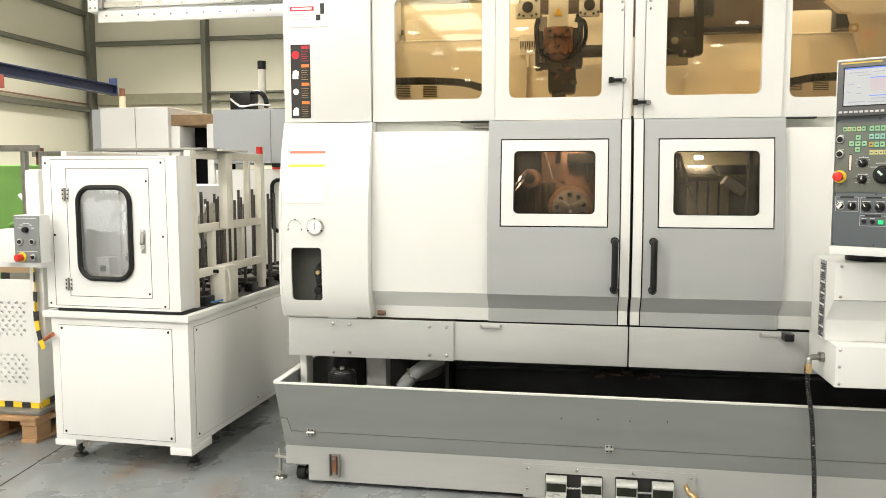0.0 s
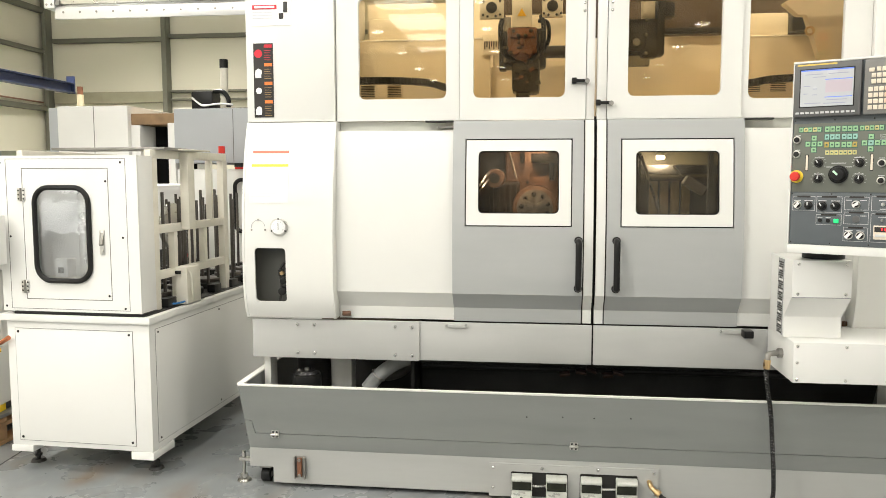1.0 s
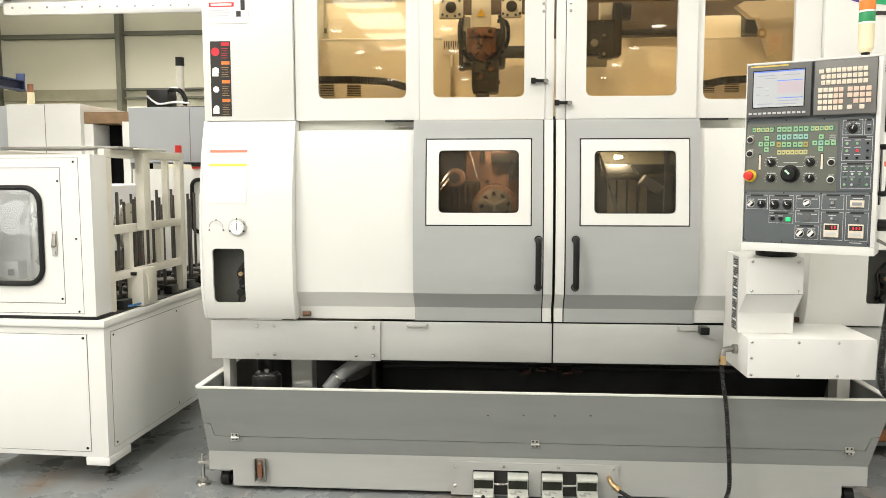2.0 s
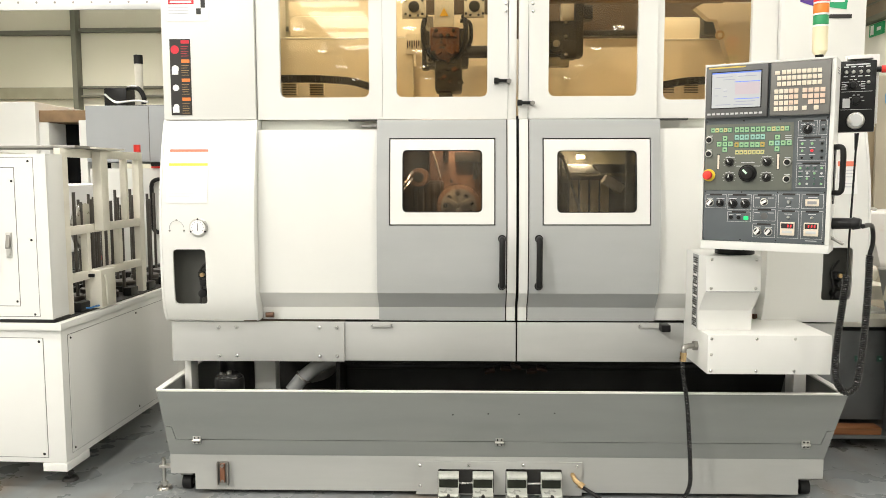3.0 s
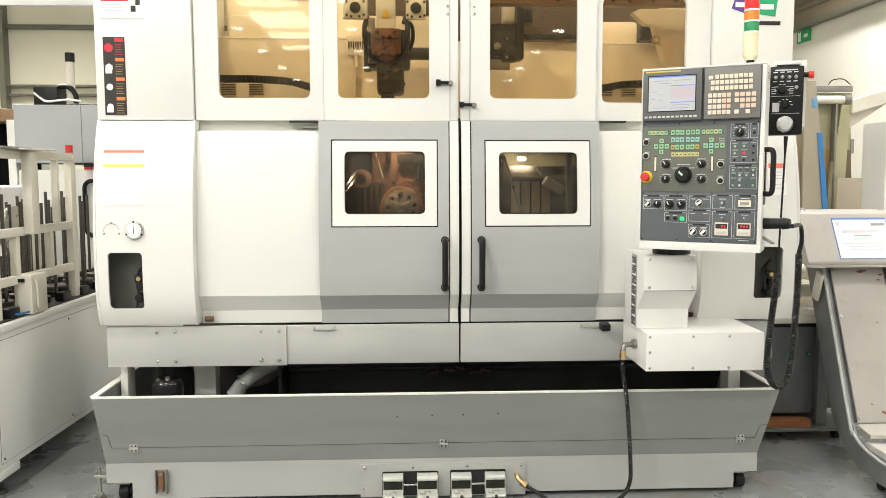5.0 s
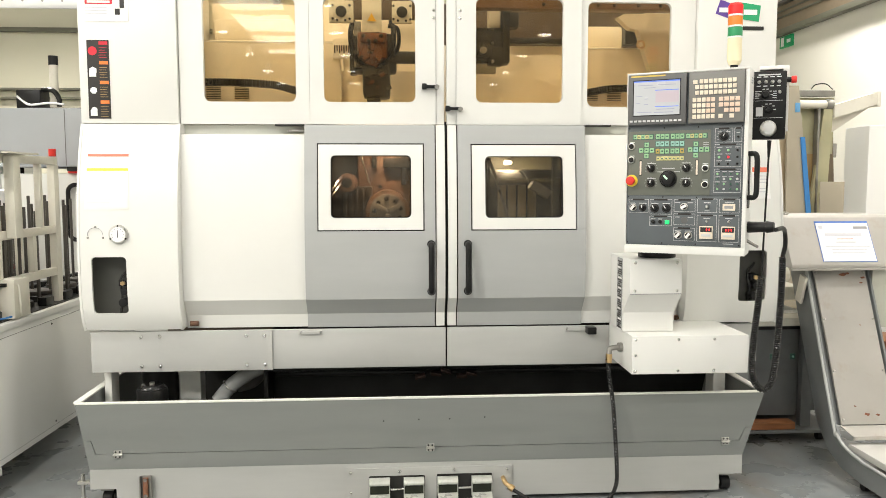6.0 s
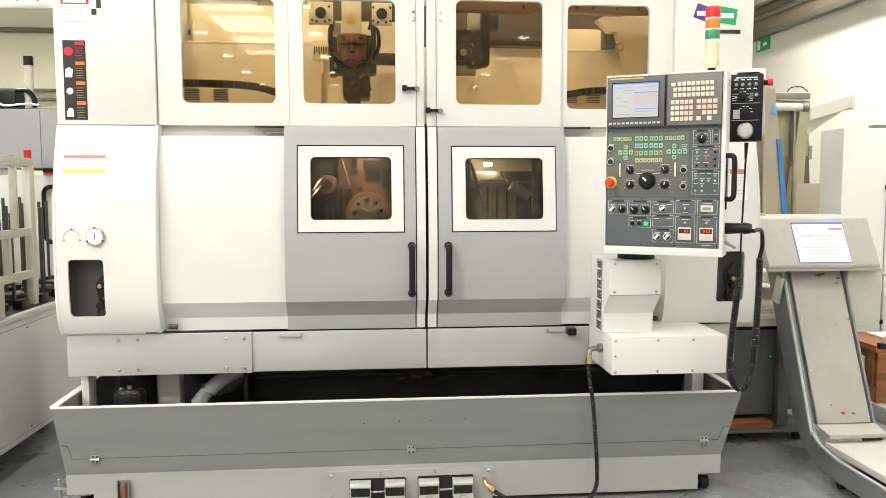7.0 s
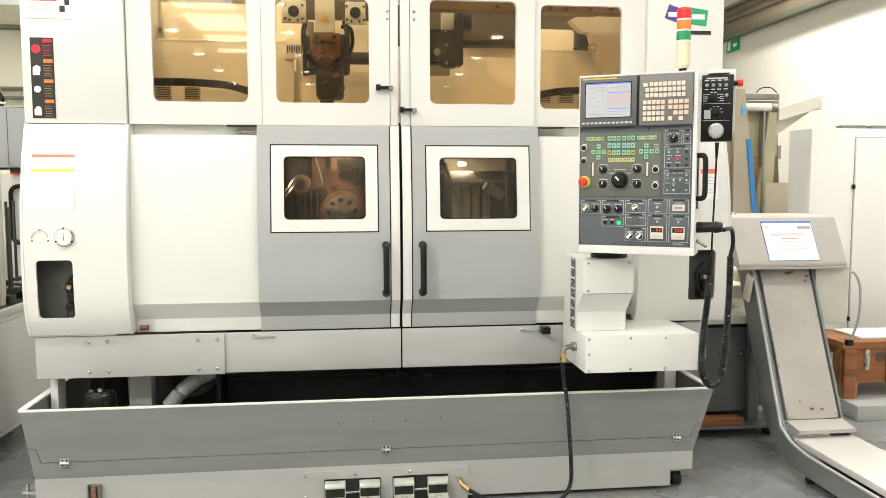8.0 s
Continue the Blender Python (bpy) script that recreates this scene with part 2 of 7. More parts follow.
# ---------------------------------------------------------------- hall
def floor_material():
    """Worn grey floor coating: soft tone drift, brown oil stains in long patches, pale scuffs, uneven gloss."""
    m = bpy.data.materials.new("grey_floor_coating")
    m.use_nodes = True
    nt = m.node_tree
    b = nt.nodes["Principled BSDF"]
    tc = nt.nodes.new("ShaderNodeTexCoord")

    def noise(scale, detail, stretch=(1, 1, 1), turn=0.0, rough=0.6):
        mp = nt.nodes.new("ShaderNodeMapping")
        mp.inputs["Scale"].default_value = stretch
        mp.inputs["Rotation"].default_value = (0, 0, radians(turn))
        nt.links.new(tc.outputs["Object"], mp.inputs["Vector"])
        n = nt.nodes.new("ShaderNodeTexNoise")
        n.inputs["Scale"].default_value, n.inputs["Detail"].default_value, n.inputs["Roughness"].default_value = scale, detail, rough
        nt.links.new(mp.outputs["Vector"], n.inputs["Vector"])
        return n.outputs["Fac"]

    def span(src, a0, a1, b0, b1):
        mr = nt.nodes.new("ShaderNodeMapRange")
        mr.interpolation_type = "SMOOTHSTEP"
        for key_, val in zip(("From Min", "From Max", "To Min", "To Max"), (a0, a1, b0, b1)):
            mr.inputs[key_].default_value = val
        nt.links.new(src, mr.inputs["Value"])
        return mr.outputs["Result"]

    def blend(fac, first_, second_):
        mx = nt.nodes.new("ShaderNodeMix")
        mx.data_type = "RGBA"
        nt.links.new(fac, mx.inputs[0])
        for slot, c in ((6, first_), (7, second_)):
            if isinstance(c, tuple):
                mx.inputs[slot].default_value = (*c, 1)
            else:
                nt.links.new(c, mx.inputs[slot])
        return mx.outputs[2]

    col = blend(span(noise(0.9, 4), 0.3, 0.7, 0, 1), (0.185, 0.200, 0.205), (0.245, 0.262, 0.266))
    col = blend(span(noise(1.9, 4, (1.5, 0.7, 1), 25, 0.55), 0.48, 0.78, 0, 0.8), col, (0.19, 0.13, 0.072))
    col = blend(span(noise(16, 6, (1, 0.35, 1), -20, 0.7), 0.54, 0.86, 0, 0.6), col, (0.34, 0.34, 0.32))
    col = blend(span(noise(4, 4, (1, 1, 1), 0, 0.55), 0.48, 0.90, 0, 0.5), col, (0.09, 0.08, 0.065))
    nt.links.new(col, b.inputs["Base Color"])
    nt.links.new(span(noise(3.5, 5), 0.25, 0.75, 0.22, 0.36), b.inputs["Roughness"])
    bp = nt.nodes.new("ShaderNodeBump")
    bp.inputs["Strength"].default_value, bp.inputs["Distance"].default_value = 0.04, 0.002
    nt.links.new(noise(45, 4), bp.inputs["Height"])
    nt.links.new(bp.outputs["Normal"], b.inputs["Normal"])
    return m


FLOOR_MAT = floor_material()
HALLWALL = material("cream_hall_panel", (0.73, 0.70, 0.57), 0.55, vary=0.03, scale=0.8, dirt=0.05, dirt_colour=(0.5, 0.46, 0.36))
WHITEWALL = material("white_plaster", (0.78, 0.76, 0.69), 0.7, vary=0.03, scale=0.8)
GIRT = material("grey_steel_section", (0.17, 0.168, 0.13), 0.5, 0.2, vary=0.1, scale=5)
CEIL = material("ceiling_sheet", (0.60, 0.60, 0.57), 0.6, vary=0.05, scale=2)
XL, XR, YB, YF, ZC = -7.35, 5.6, 11.0, -32.0, 6.2
structure("floor", box_bm(XL - 0.3, XR + 0.3, YF - 0.3, YB + 0.3, -0.2, 0, 0), FLOOR_MAT, "grey coated concrete workshop floor with stains")
structure("wall_north", box_bm(XL - 0.3, XR + 0.3, YB, YB + 0.3, 0, ZC, 0), HALLWALL, "cream sandwich panel hall wall")
structure("wall_west", box_bm(XL - 0.3, XL, YF, YB, 0, ZC, 0), HALLWALL, "cream sandwich panel hall wall")
structure("wall_east", box_bm(XR, XR + 0.3, YF, YB, 0, ZC, 0), WHITEWALL, "plain white hall wall")
structure("wall_south", box_bm(XL - 0.3, XR + 0.3, YF - 0.3, YF, 0, ZC, 0), WHITEWALL, "plain white hall wall")
structure("ceiling", box_bm(XL - 0.3, XR + 0.3, YF - 0.3, YB + 0.3, ZC, ZC + 0.2, 0), CEIL, "light hall ceiling")
structure("floor_joint", box_bm(-0.004, 0.004, -3.0, 0.85, 0.0, 0.001, 0), material("joint_black", (0.03, 0.03, 0.03), 0.8), "dark joint line in the floor").matrix_basis = pose(-2.56, 3.314, 0, 0, 0, 6.1)
# steel columns and rails of the wall frame
g = bmesh.new()
for x in (-7.27, -5.37, -3.4, -1.4):
    box_bm(x - 0.036, x + 0.036, YB - 0.16, YB - 0.002, 0, ZC - 0.002, 0.004, g)
structure("wall_column", g, GIRT, "grey steel wall column")
PALEGIRT = material("pale_olive_section", (0.33, 0.31, 0.22), 0.5, 0.1, vary=0.1, scale=5, dirt=0.2)
for x0, x1, z, h, m in ((XL + 0.17, -5.42, 3.49, 0.065, GIRT), (-5.32, XR - 0.3, 3.53, 0.055, GIRT), (XL + 0.17, -5.42, 2.585, 0.165, PALEGIRT), (-5.32, XR - 0.3, 2.735, 0.03, GIRT),
                        (-5.32, XR - 0.3, 2.61, 0.03, GIRT), (XL + 0.17, XR - 0.3, 4.4, 0.08, GIRT)):
    structure("wall_rail", box_bm(x0, x1, YB - 0.10, YB - 0.003, z, z + h, 0.004), m, "grey horizontal steel wall rail")
for z, h in ((2.47, 0.075), (3.33, 0.055), (3.93, 0.075)):
    structure("wall_rail", box_bm(XL + 0.003, XL + 0.10, -4, YB - 0.17, z, z + h, 0.004), GIRT, "grey horizontal steel wall rail")
structure("wall_conduit", cyl_bm((XL + 0.03, -4, 2.66), (XL + 0.03, YB - 0.17, 2.60), 0.012, seg=10), material("rust_conduit", (0.30, 0.16, 0.10), 0.5, vary=0.2), "thin rusty conduit along the wall")
for y in (2.0, 6.5):
    structure("wall_column", box_bm(XL + 0.003, XL + 0.16, y - 0.06, y + 0.06, 0, ZC - 0.002, 0.004), GIRT, "grey steel wall column")
# rooflights far behind, seen mirrored in the amber panes
ROOFLIGHT = material("rooflight_glow", (0.92, 0.96, 1.0), 0.4, vary=0.0, emit=7.0, bump=0)
for y0, y1 in ((-15.4, -12.8), (-18.6, -16.2), (-20.6, -19.5), (-23.0, -22.2)):
    structure("rooflight", box_bm(-4.35, -2.75, y0, y1, ZC - 0.03, ZC - 0.004, 0.005), ROOFLIGHT, "bright translucent rooflight panel")
# daylit sectional gate in the west wall behind the camera, seen mirrored in the feeder's pane
gate = thing("hall_gate", "closed sectional hall gate with bright daylit window bands", "gate")
DAYPANE = material("daylit_gate_pane", (0.98, 0.98, 0.95), 0.4, vary=0.05, scale=1.5, emit=3.0, bump=0)
for k in range(6):
    part("gate_section", box_bm(XL + 0.002, XL + 0.05, -8.6, -2.9, 0.01 + 0.6 * k, 0.59 + 0.6 * k, 0.006), WHITE, gate)
    if 1 <= k <= 3:
        for n in range(5):
            part("gate_pane", box_bm(XL + 0.0505, XL + 0.056, -8.5 + 1.12 * n, -7.5 + 1.12 * n, 0.08 + 0.6 * k, 0.53 + 0.6 * k, 0.004), DAYPANE, gate, "daylit pane")
# lamps of the hall
TUBE = material("lamp_diffuser", (1.0, 0.97, 0.90), 0.4, vary=0.0, emit=22.0, bump=0)
for y in (-28, -24, -20, -16, -12.4, -8.4, -4.6, -1.6, 1.4, 4.4, 7.6):
    for x in (-4.6, -1.4, 1.8, 4.6):
        lamp = thing("ceiling_lamp", "round white high-bay hall lamp, switched on", "ceiling lamp", "hall ceiling lamps")
        part("housing", cyl_bm((x, y, ZC - 0.52), (x, y, ZC - 0.26), 0.20, 0.08, 28, 0.006), WHITE, lamp)
        part("diffuser", cyl_bm((x, y, ZC - 0.545), (x, y, ZC - 0.522), 0.15, 0.18, 28, 0.004), TUBE, lamp)
        part("hanger", cyl_bm((x, y, ZC - 0.26), (x, y, ZC), 0.008, seg=8), STEEL, lamp)
for x, y, power in ((-4.6, -4.6, 2.8), (-1.4, -4.6, 1.2), (1.8, -4.6, 0.6), (-4.6, -1.6, 2.7), (-1.4, -1.6, 0.35), (1.8, -1.6, 0.2), (4.6, -1.6, 0.6), (-4.6, 1.4, 1.1), (-1.4, -8.4, 1.7), (1.8, -8.4, 0.65), (-1.4, 1.4, 0.85), (1.8, 1.4, 0.45), (-4.6, 7.6, 2.9), (1.8, 4.4, 0.45), (4.6, 7.6, 2.0), (4.6, 4.4, 0.5), (4.6, 1.4, 0.7)):
    light = bpy.data.lights.new("hall_light", "AREA")
    light.shape, light.size, light.energy, light.color = "DISK", 0.5, LAMP_POWER * power, (1.0, 0.955, 0.885)
    light.spread = radians(112 if y > 4 else 180)
    new("hall_light", light).matrix_basis = pose(x, y, ZC - 0.56)

# ---------------------------------------------------------------- twin-spindle lathe
def knots(rows, shift=0.0):
    zs, ys = [r[0] for r in rows], [r[1] + shift for r in rows]
    return lambda z: float(np.interp(z, zs, ys))


def curve_knots(rows, n=5):
    """Rounds a profile: each straight run is kept, its corners get extra steps from a smooth blend."""
    zs = np.array([r[0] for r in rows])
    ys = np.array([r[1] for r in rows])
    fine = np.linspace(zs[0], zs[-1], 60)
    flat = np.interp(fine, zs, ys)
    soft = np.convolve(np.pad(flat, 2, mode="edge"), np.ones(n) / n, mode="valid")
    return list(zip(fine.tolist(), soft.tolist()))


DOOR = [(0.785, 3.262), (0.853, 3.262), (0.930, 3.195), (1.10, 3.185), (1.25, 3.187), (1.45, 3.205), (1.60, 3.225), (1.74, 3.250)]
PANEL = [(0.785, 3.275), (0.850, 3.275), (0.928, 3.220), (1.10, 3.215), (1.25, 3.217), (1.45, 3.232), (1.60, 3.250), (1.74, 3.275)]
SIDE = curve_knots([(0.795, 3.215), (0.835, 3.180), (0.95, 3.160), (1.2, 3.158), (1.42, 3.178), (1.6, 3.215), (1.745, 3.262)])
DOOR_Z, PANEL_Z = [z for z, _ in DOOR[1:-1]] + [1.0, 1.35, 1.52], [z for z, _ in PANEL[1:-1]]
SIDE_Z = [z for z, _ in SIDE[2:-1:3]]

lathe = thing("cnc_lathe", "white and grey twin-spindle lathe with amber windows and grey doors", "lathe")


def side_cover(x0, x1, window, name):
    """A bulged end cover: front skin with a rounded sight hole, cheeks, bottom lip."""
    skin = sheet_bm(rect(x0 + 0.004, x1 - 0.004, 0.80, 1.742), [round_rect(*window, 0.018)], thick=0.012, cuts=SIDE_Z, profile=knots(SIDE))
    cover = part("end_cover", skin, WHITE, lathe, "bulged white end cover with a small sight hole")
    for x in (x0, x1 - 0.012):
        outline = [(y - 0.003, z) for z, y in SIDE[::3]] + [(3.262, 1.745), (3.9, 1.745), (3.9, 0.80)]
        part("cheek", prism_bm(outline, x, x + 0.012, 0.002), WHITE, cover)
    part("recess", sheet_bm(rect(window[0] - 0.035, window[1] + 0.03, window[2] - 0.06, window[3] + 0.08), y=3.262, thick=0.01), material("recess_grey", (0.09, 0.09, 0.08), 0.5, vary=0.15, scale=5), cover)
    part("top_plate", box_bm(x0 + 0.013, x1 - 0.013, 3.272, 3.9, 1.732, 1.742, 0.002), WHITE, cover)
    part("lip", box_bm(x0 + 0.001, x1 - 0.001, 3.212, 3.9, 0.796, 0.806, 0.002), WHITE, cover)
    # valves behind the hole
    mx = window[1] - 0.035
    part("valve", cyl_bm((mx, 3.20, 0.925), (mx, 3.261, 0.925), 0.020, seg=14, bevel=0.003), BLACK, cover)
    part("valve", cyl_bm((mx + 0.006, 3.20, 0.975), (mx + 0.006, 3.261, 0.975), 0.016, seg=14, bevel=0.003), BLACK, cover)
    part("valve_body", box_bm(mx - 0.02, mx + 0.02, 3.21, 3.261, 1.0, 1.03, 0.003), BLACK, cover)
    part("pipe", tube_bm(smooth_path([(mx - 0.02, 3.23, 0.87), (mx - 0.012, 3.23, 0.95), (mx - 0.02, 3.24, 1.03), (mx + 0.02, 3.26, 1.08)]), 0.006), HOLLOW, cover)
    part("valve_nut", cyl_bm((mx + 0.002, 3.195, 1.015), (mx + 0.002, 3.21, 1.015), 0.011, seg=6), BRASS, cover)
    return cover


left_cover = side_cover(-1.212, -0.765, (-1.152, -0.998, 0.880, 1.140), "left")
right_cover = side_cover(1.595, 2.062, (1.852, 1.986, 0.905, 1.150), "right")
# gauge and blank dial ring on the left cover
PICTO = material("label_black", (0.02, 0.018, 0.016), 0.45, vary=0.03)
gauge = part("pressure_gauge", cyl_bm((-1.027, 3.149, 1.243), (-1.027, 3.168, 1.243), 0.043, seg=36, bevel=0.004), STEEL, lathe, "round steel pressure gauge")
part("dial", cyl_bm((-1.027, 3.1465, 1.243), (-1.027, 3.1495, 1.243), 0.034, seg=32), PAPER, gauge)
for a in range(-120, 121, 30):
    gx, gz = -1.027 + 0.027 * math.sin(radians(a)), 1.243 + 0.027 * math.cos(radians(a))
    part("dial_tick", box_bm(gx - 0.0011, gx + 0.0011, 3.1455, 3.1464, gz - 0.0011, gz + 0.0011, 0), PICTO, gauge)
for a in (90, 210, 330):
    part("rim_screw", bolt_bm(-1.027 + 0.0385 * math.cos(radians(a)), 3.1495, 1.243 + 0.0385 * math.sin(radians(a)), 0.004, 0.003), BLACK, gauge)
part("needle", box_bm(-1.0282, -1.0258, 3.1445, 3.1454, 1.228, 1.262, 0), BLACK, gauge)
ring = tube_bm([(-1.130 + 0.034 * math.cos(a), 3.158, 1.240 + 0.034 * math.sin(a)) for a in np.linspace(0.1, math.pi + 0.1, 16)], 0.0012, 6)
part("dial_mark", ring, INK, lathe)
for a in (90, 200, 340):
    part("screw", bolt_bm(-1.130 + 0.036 * math.cos(radians(a)), 3.16, 1.240 + 0.036 * math.sin(radians(a)), 0.004, 0.003), DULL, lathe)
# notices on the left cover: white sheet with a red and a yellow bar
sideprof = knots(SIDE, -0.0022)


def cover_strip(x0, x1, z0, z1, mat, name, off=0.0, label=""):
    cuts = [z for z in SIDE_Z if z0 < z < z1]
    return part(name, sheet_bm(rect(x0, x1, z0, z1), thick=0.0015, cuts=cuts, profile=knots(SIDE, -0.0022 - off)), mat, lathe, label)


FADED = material("faded_notice_film", (0.79, 0.785, 0.755), 0.45, vary=0.02)
cover_strip(-1.178, -0.985, 1.355, 1.660, FADED, "notice", 0, "white safety notice with a red and a yellow bar")
LABEL_RED = material("label_red", (0.80, 0.20, 0.12), 0.5, vary=0.03)
LABEL_YELLOW = material("label_yellow", (0.92, 0.80, 0.08), 0.5, vary=0.03)
LABEL_PALE = material("label_pale_print", (0.62, 0.62, 0.66), 0.6, vary=0.02)
cover_strip(-1.168, -0.988, 1.594, 1.606, LABEL_RED, "red_bar", 0.0016)
cover_strip(-1.170, -0.988, 1.529, 1.541, LABEL_YELLOW, "yellow_bar", 0.0016)
for i, z in enumerate((1.50, 1.485, 1.47, 1.455, 1.40, 1.385)):
    cover_strip(-1.165, -1.03 - 0.02 * (i % 3), z, z + 0.004, material("faded_print", (0.73, 0.73, 0.72), 0.6, vary=0.02), "print_line", 0.0016)

cover_strip(1.915, 2.000, 1.395, 1.545, PAPER, "notice", 0, "small white notice with a red heading")
cover_strip(1.917, 1.998, 1.520, 1.543, LABEL_RED, "red_bar", 0.0016)
for z in (1.50, 1.485, 1.47, 1.44, 1.425):
    cover_strip(1.925, 1.985, z, z + 0.004, LABEL_PALE, "print_line", 0.0016)

# fixed middle panels and doors
for x0, x1 in ((-0.764, -0.199), (1.119, 1.594)):
    p = part("front_panel", sheet_bm(rect(x0, x1, 0.790, 1.698), thick=0.012, cuts=PANEL_Z, profile=knots(PANEL)), WHITE, lathe)
    part("header", box_bm(x0, x1, 3.330, 3.342, 1.68, 1.746, 0.002), material("header_paint", (0.66, 0.67, 0.61), 0.45, vary=0.04), p)
    part("return", box_bm(x0, x1, 3.289, 3.32, 1.688, 1.698, 0.002), WHITE, p)


def door(x0, x1, win, pane, strip, hx, name):
    """A bulged sliding door: skin, framed sight window, white edge strip, bar handle."""
    gap = 0.006
    d = part("door", sheet_bm(rect(x0, x1, 0.788, 1.742), [rect(win[0] - gap, win[1] + gap, win[2] - gap, win[3] + gap)], thick=0.014,
                              cuts=DOOR_Z, profile=knots(DOOR)), GREY, lathe, "grey bulged sliding door with a framed window")
    cut = [z for z in DOOR_Z if win[2] < z < win[3]]
    part("window_frame", sheet_bm(rect(*win), [round_rect(*pane, 0.022)], thick=0.012, cuts=cut, profile=knots(DOOR, -0.003)), WHITE, d, "white window frame")
    part("gasket", sheet_bm(rect(win[0] - 0.02, win[1] + 0.02, win[2] - 0.02, win[3] + 0.02), [round_rect(pane[0] + 0.004, pane[1] - 0.004, pane[2] + 0.004, pane[3] - 0.004, 0.02)],
                            thick=0.006, cuts=cut, profile=knots(DOOR, 0.0155)), BLACK, d)
    part("pane", sheet_bm(rect(pane[0] - 0.01, pane[1] + 0.01, pane[2] - 0.01, pane[3] + 0.01), y=3.243, thick=0.004), DARK_GLASS, d, "smoked dirty window pane")
    part("edge_strip", sheet_bm(rect(*strip, 0.788, 1.742), thick=0.03, cuts=DOOR_Z, profile=knots(DOOR, 0.004)), WHITE, d, "white edge strip")
    y = 3.135
    h = part("handle", tube_bm(smooth_path([(hx, 3.187, 1.188), (hx, y + 0.012, 1.184), (hx, y, 1.160), (hx, y, 1.07), (hx, y, 0.995), (hx, y + 0.012, 0.971), (hx, 3.187, 0.967)], 6), 0.0145, 12), BLACK, d, "black bar handle")
    for z in (1.188, 0.967):
        part("foot", cyl_bm((hx, 3.168, z), (hx, 3.19, z), 0.019, seg=16, bevel=0.003), BLACK, h)
    return d


door(-0.198, 0.4065, (-0.134, 0.350, 1.255, 1.650), (-0.078, 0.295, 1.310, 1.600), (0.4125, 0.4530), 0.386, "left")
door(0.5135, 1.118, (0.580, 1.068, 1.255, 1.648), (0.641, 1.010, 1.308, 1.596), (0.4670, 0.5075), 0.557, "right")
# black strips added behind the door gaps to paint them unlit
for x in (0.410, 0.5105):
    part("gap_backing", box_bm(x - 0.012, x + 0.012, 3.318, 3.326, 1.748, 2.44, 0.001), BLACK, lathe)
    part("gap_backing", box_bm(x - 0.012, x + 0.012, 3.300, 3.306, 0.80, 1.745, 0.001), BLACK, lathe)
part("door_seal", box_bm(0.440, 0.480, 3.30, 3.31, 0.62, 1.76, 0.001), BLACK, lathe, "black rubber door seal")
# narrow slots above the doors
for x0, x1, z, m in ((-0.335, -0.20, 1.741, HOLLOW), (-0.275, -0.20, 1.713, DULL), (1.12, 1.25, 1.741, HOLLOW)):
    part("guide_slot", box_bm(x0, x1, 3.262, 3.30, z - 0.004, z + 0.004, 0.001), m, lathe)

# apron
for x0, x1 in ((-1.192, 0.4565), (0.4635, 1.262), (1.266, 1.985)):
    part("apron", box_bm(x0, x1, 3.235, 3.25, 0.596, 0.784, 0.003), APRON, lathe, "flat grey apron plate")
part("apron_plate", box_bm(-1.194, -0.362, 3.222, 3.2345, 0.594, 0.786, 0.003), APRON, lathe, "bolted grey cover plate")
for x in (-0.965, -0.88, -0.48, -0.397):
    for z in (0.760, 0.622):
        bo = part("bolt", bolt_bm(x, 3.2205, z, 0.0085, 0.007), BOLT, lathe)
        # black disc paints the small shadow round each bolt head
        part("bolt_shadow", cyl_bm((x, 3.2212, z), (x, 3.2225, z), 0.0095, seg=14), BLACK, bo)
for x0, x1 in ((-0.235, -0.13), (1.035, 1.15)):
    part("stop_rail", box_bm(x0, x1, 3.226, 3.234, 0.760, 0.776, 0.002), APRON, lathe)
    for x in (x0 + 0.006, x1 - 0.006):
        part("bolt", bolt_bm(x, 3.2255, 0.772, 0.006, 0.006), BOLT, lathe)
part("stop_block", box_bm(1.13, 1.172, 3.17, 3.234, 0.752, 0.786, 0.005), BLACK, lathe, "black rubber stop")
for x in (-0.73, 1.60):
    part("roller", cyl_bm((x - 0.012, 3.255, 0.815), (x + 0.022, 3.255, 0.815), 0.011, seg=12), material("rusty_roller", (0.16, 0.08, 0.045), 0.5, vary=0.3, scale=30), lathe)
    part("roller_bracket", box_bm(x - 0.02, x + 0.022, 3.264, 3.274, 0.80, 0.824, 0.003), material("rusty_roller", (0.16, 0.08, 0.045), 0.5), lathe)

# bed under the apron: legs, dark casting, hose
part("bed", box_bm(-0.42, 1.95, 3.62, 4.4, 0.08, 0.80, 0.01), HOLLOW, lathe, "dark machine bed")
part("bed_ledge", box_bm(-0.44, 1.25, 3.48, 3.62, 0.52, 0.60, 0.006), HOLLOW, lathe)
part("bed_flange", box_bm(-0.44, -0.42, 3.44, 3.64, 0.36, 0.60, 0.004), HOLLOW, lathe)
for x0, x1, y in ((-1.159, -1.125, 3.28), (-0.870, -0.765, 3.50), (1.80, 1.86, 3.30)):
    part("leg", box_bm(x0, x1, y, y + 0.10, 0.02, 0.60, 0.004), WHITE, lathe, "white painted leg")
part("leg", box_bm(-0.93, -0.91, 3.70, 3.74, 0.02, 0.62, 0.003), WHITE, lathe)
# added brown plate; the shade under the machine is put into its colour
part("shade_back_plate", box_bm(-1.15, -0.45, 4.30, 4.32, 0.10, 0.80, 0.003), material("painted_shade_brown", (0.16, 0.12, 0.09), 0.6, vary=0.2), lathe)
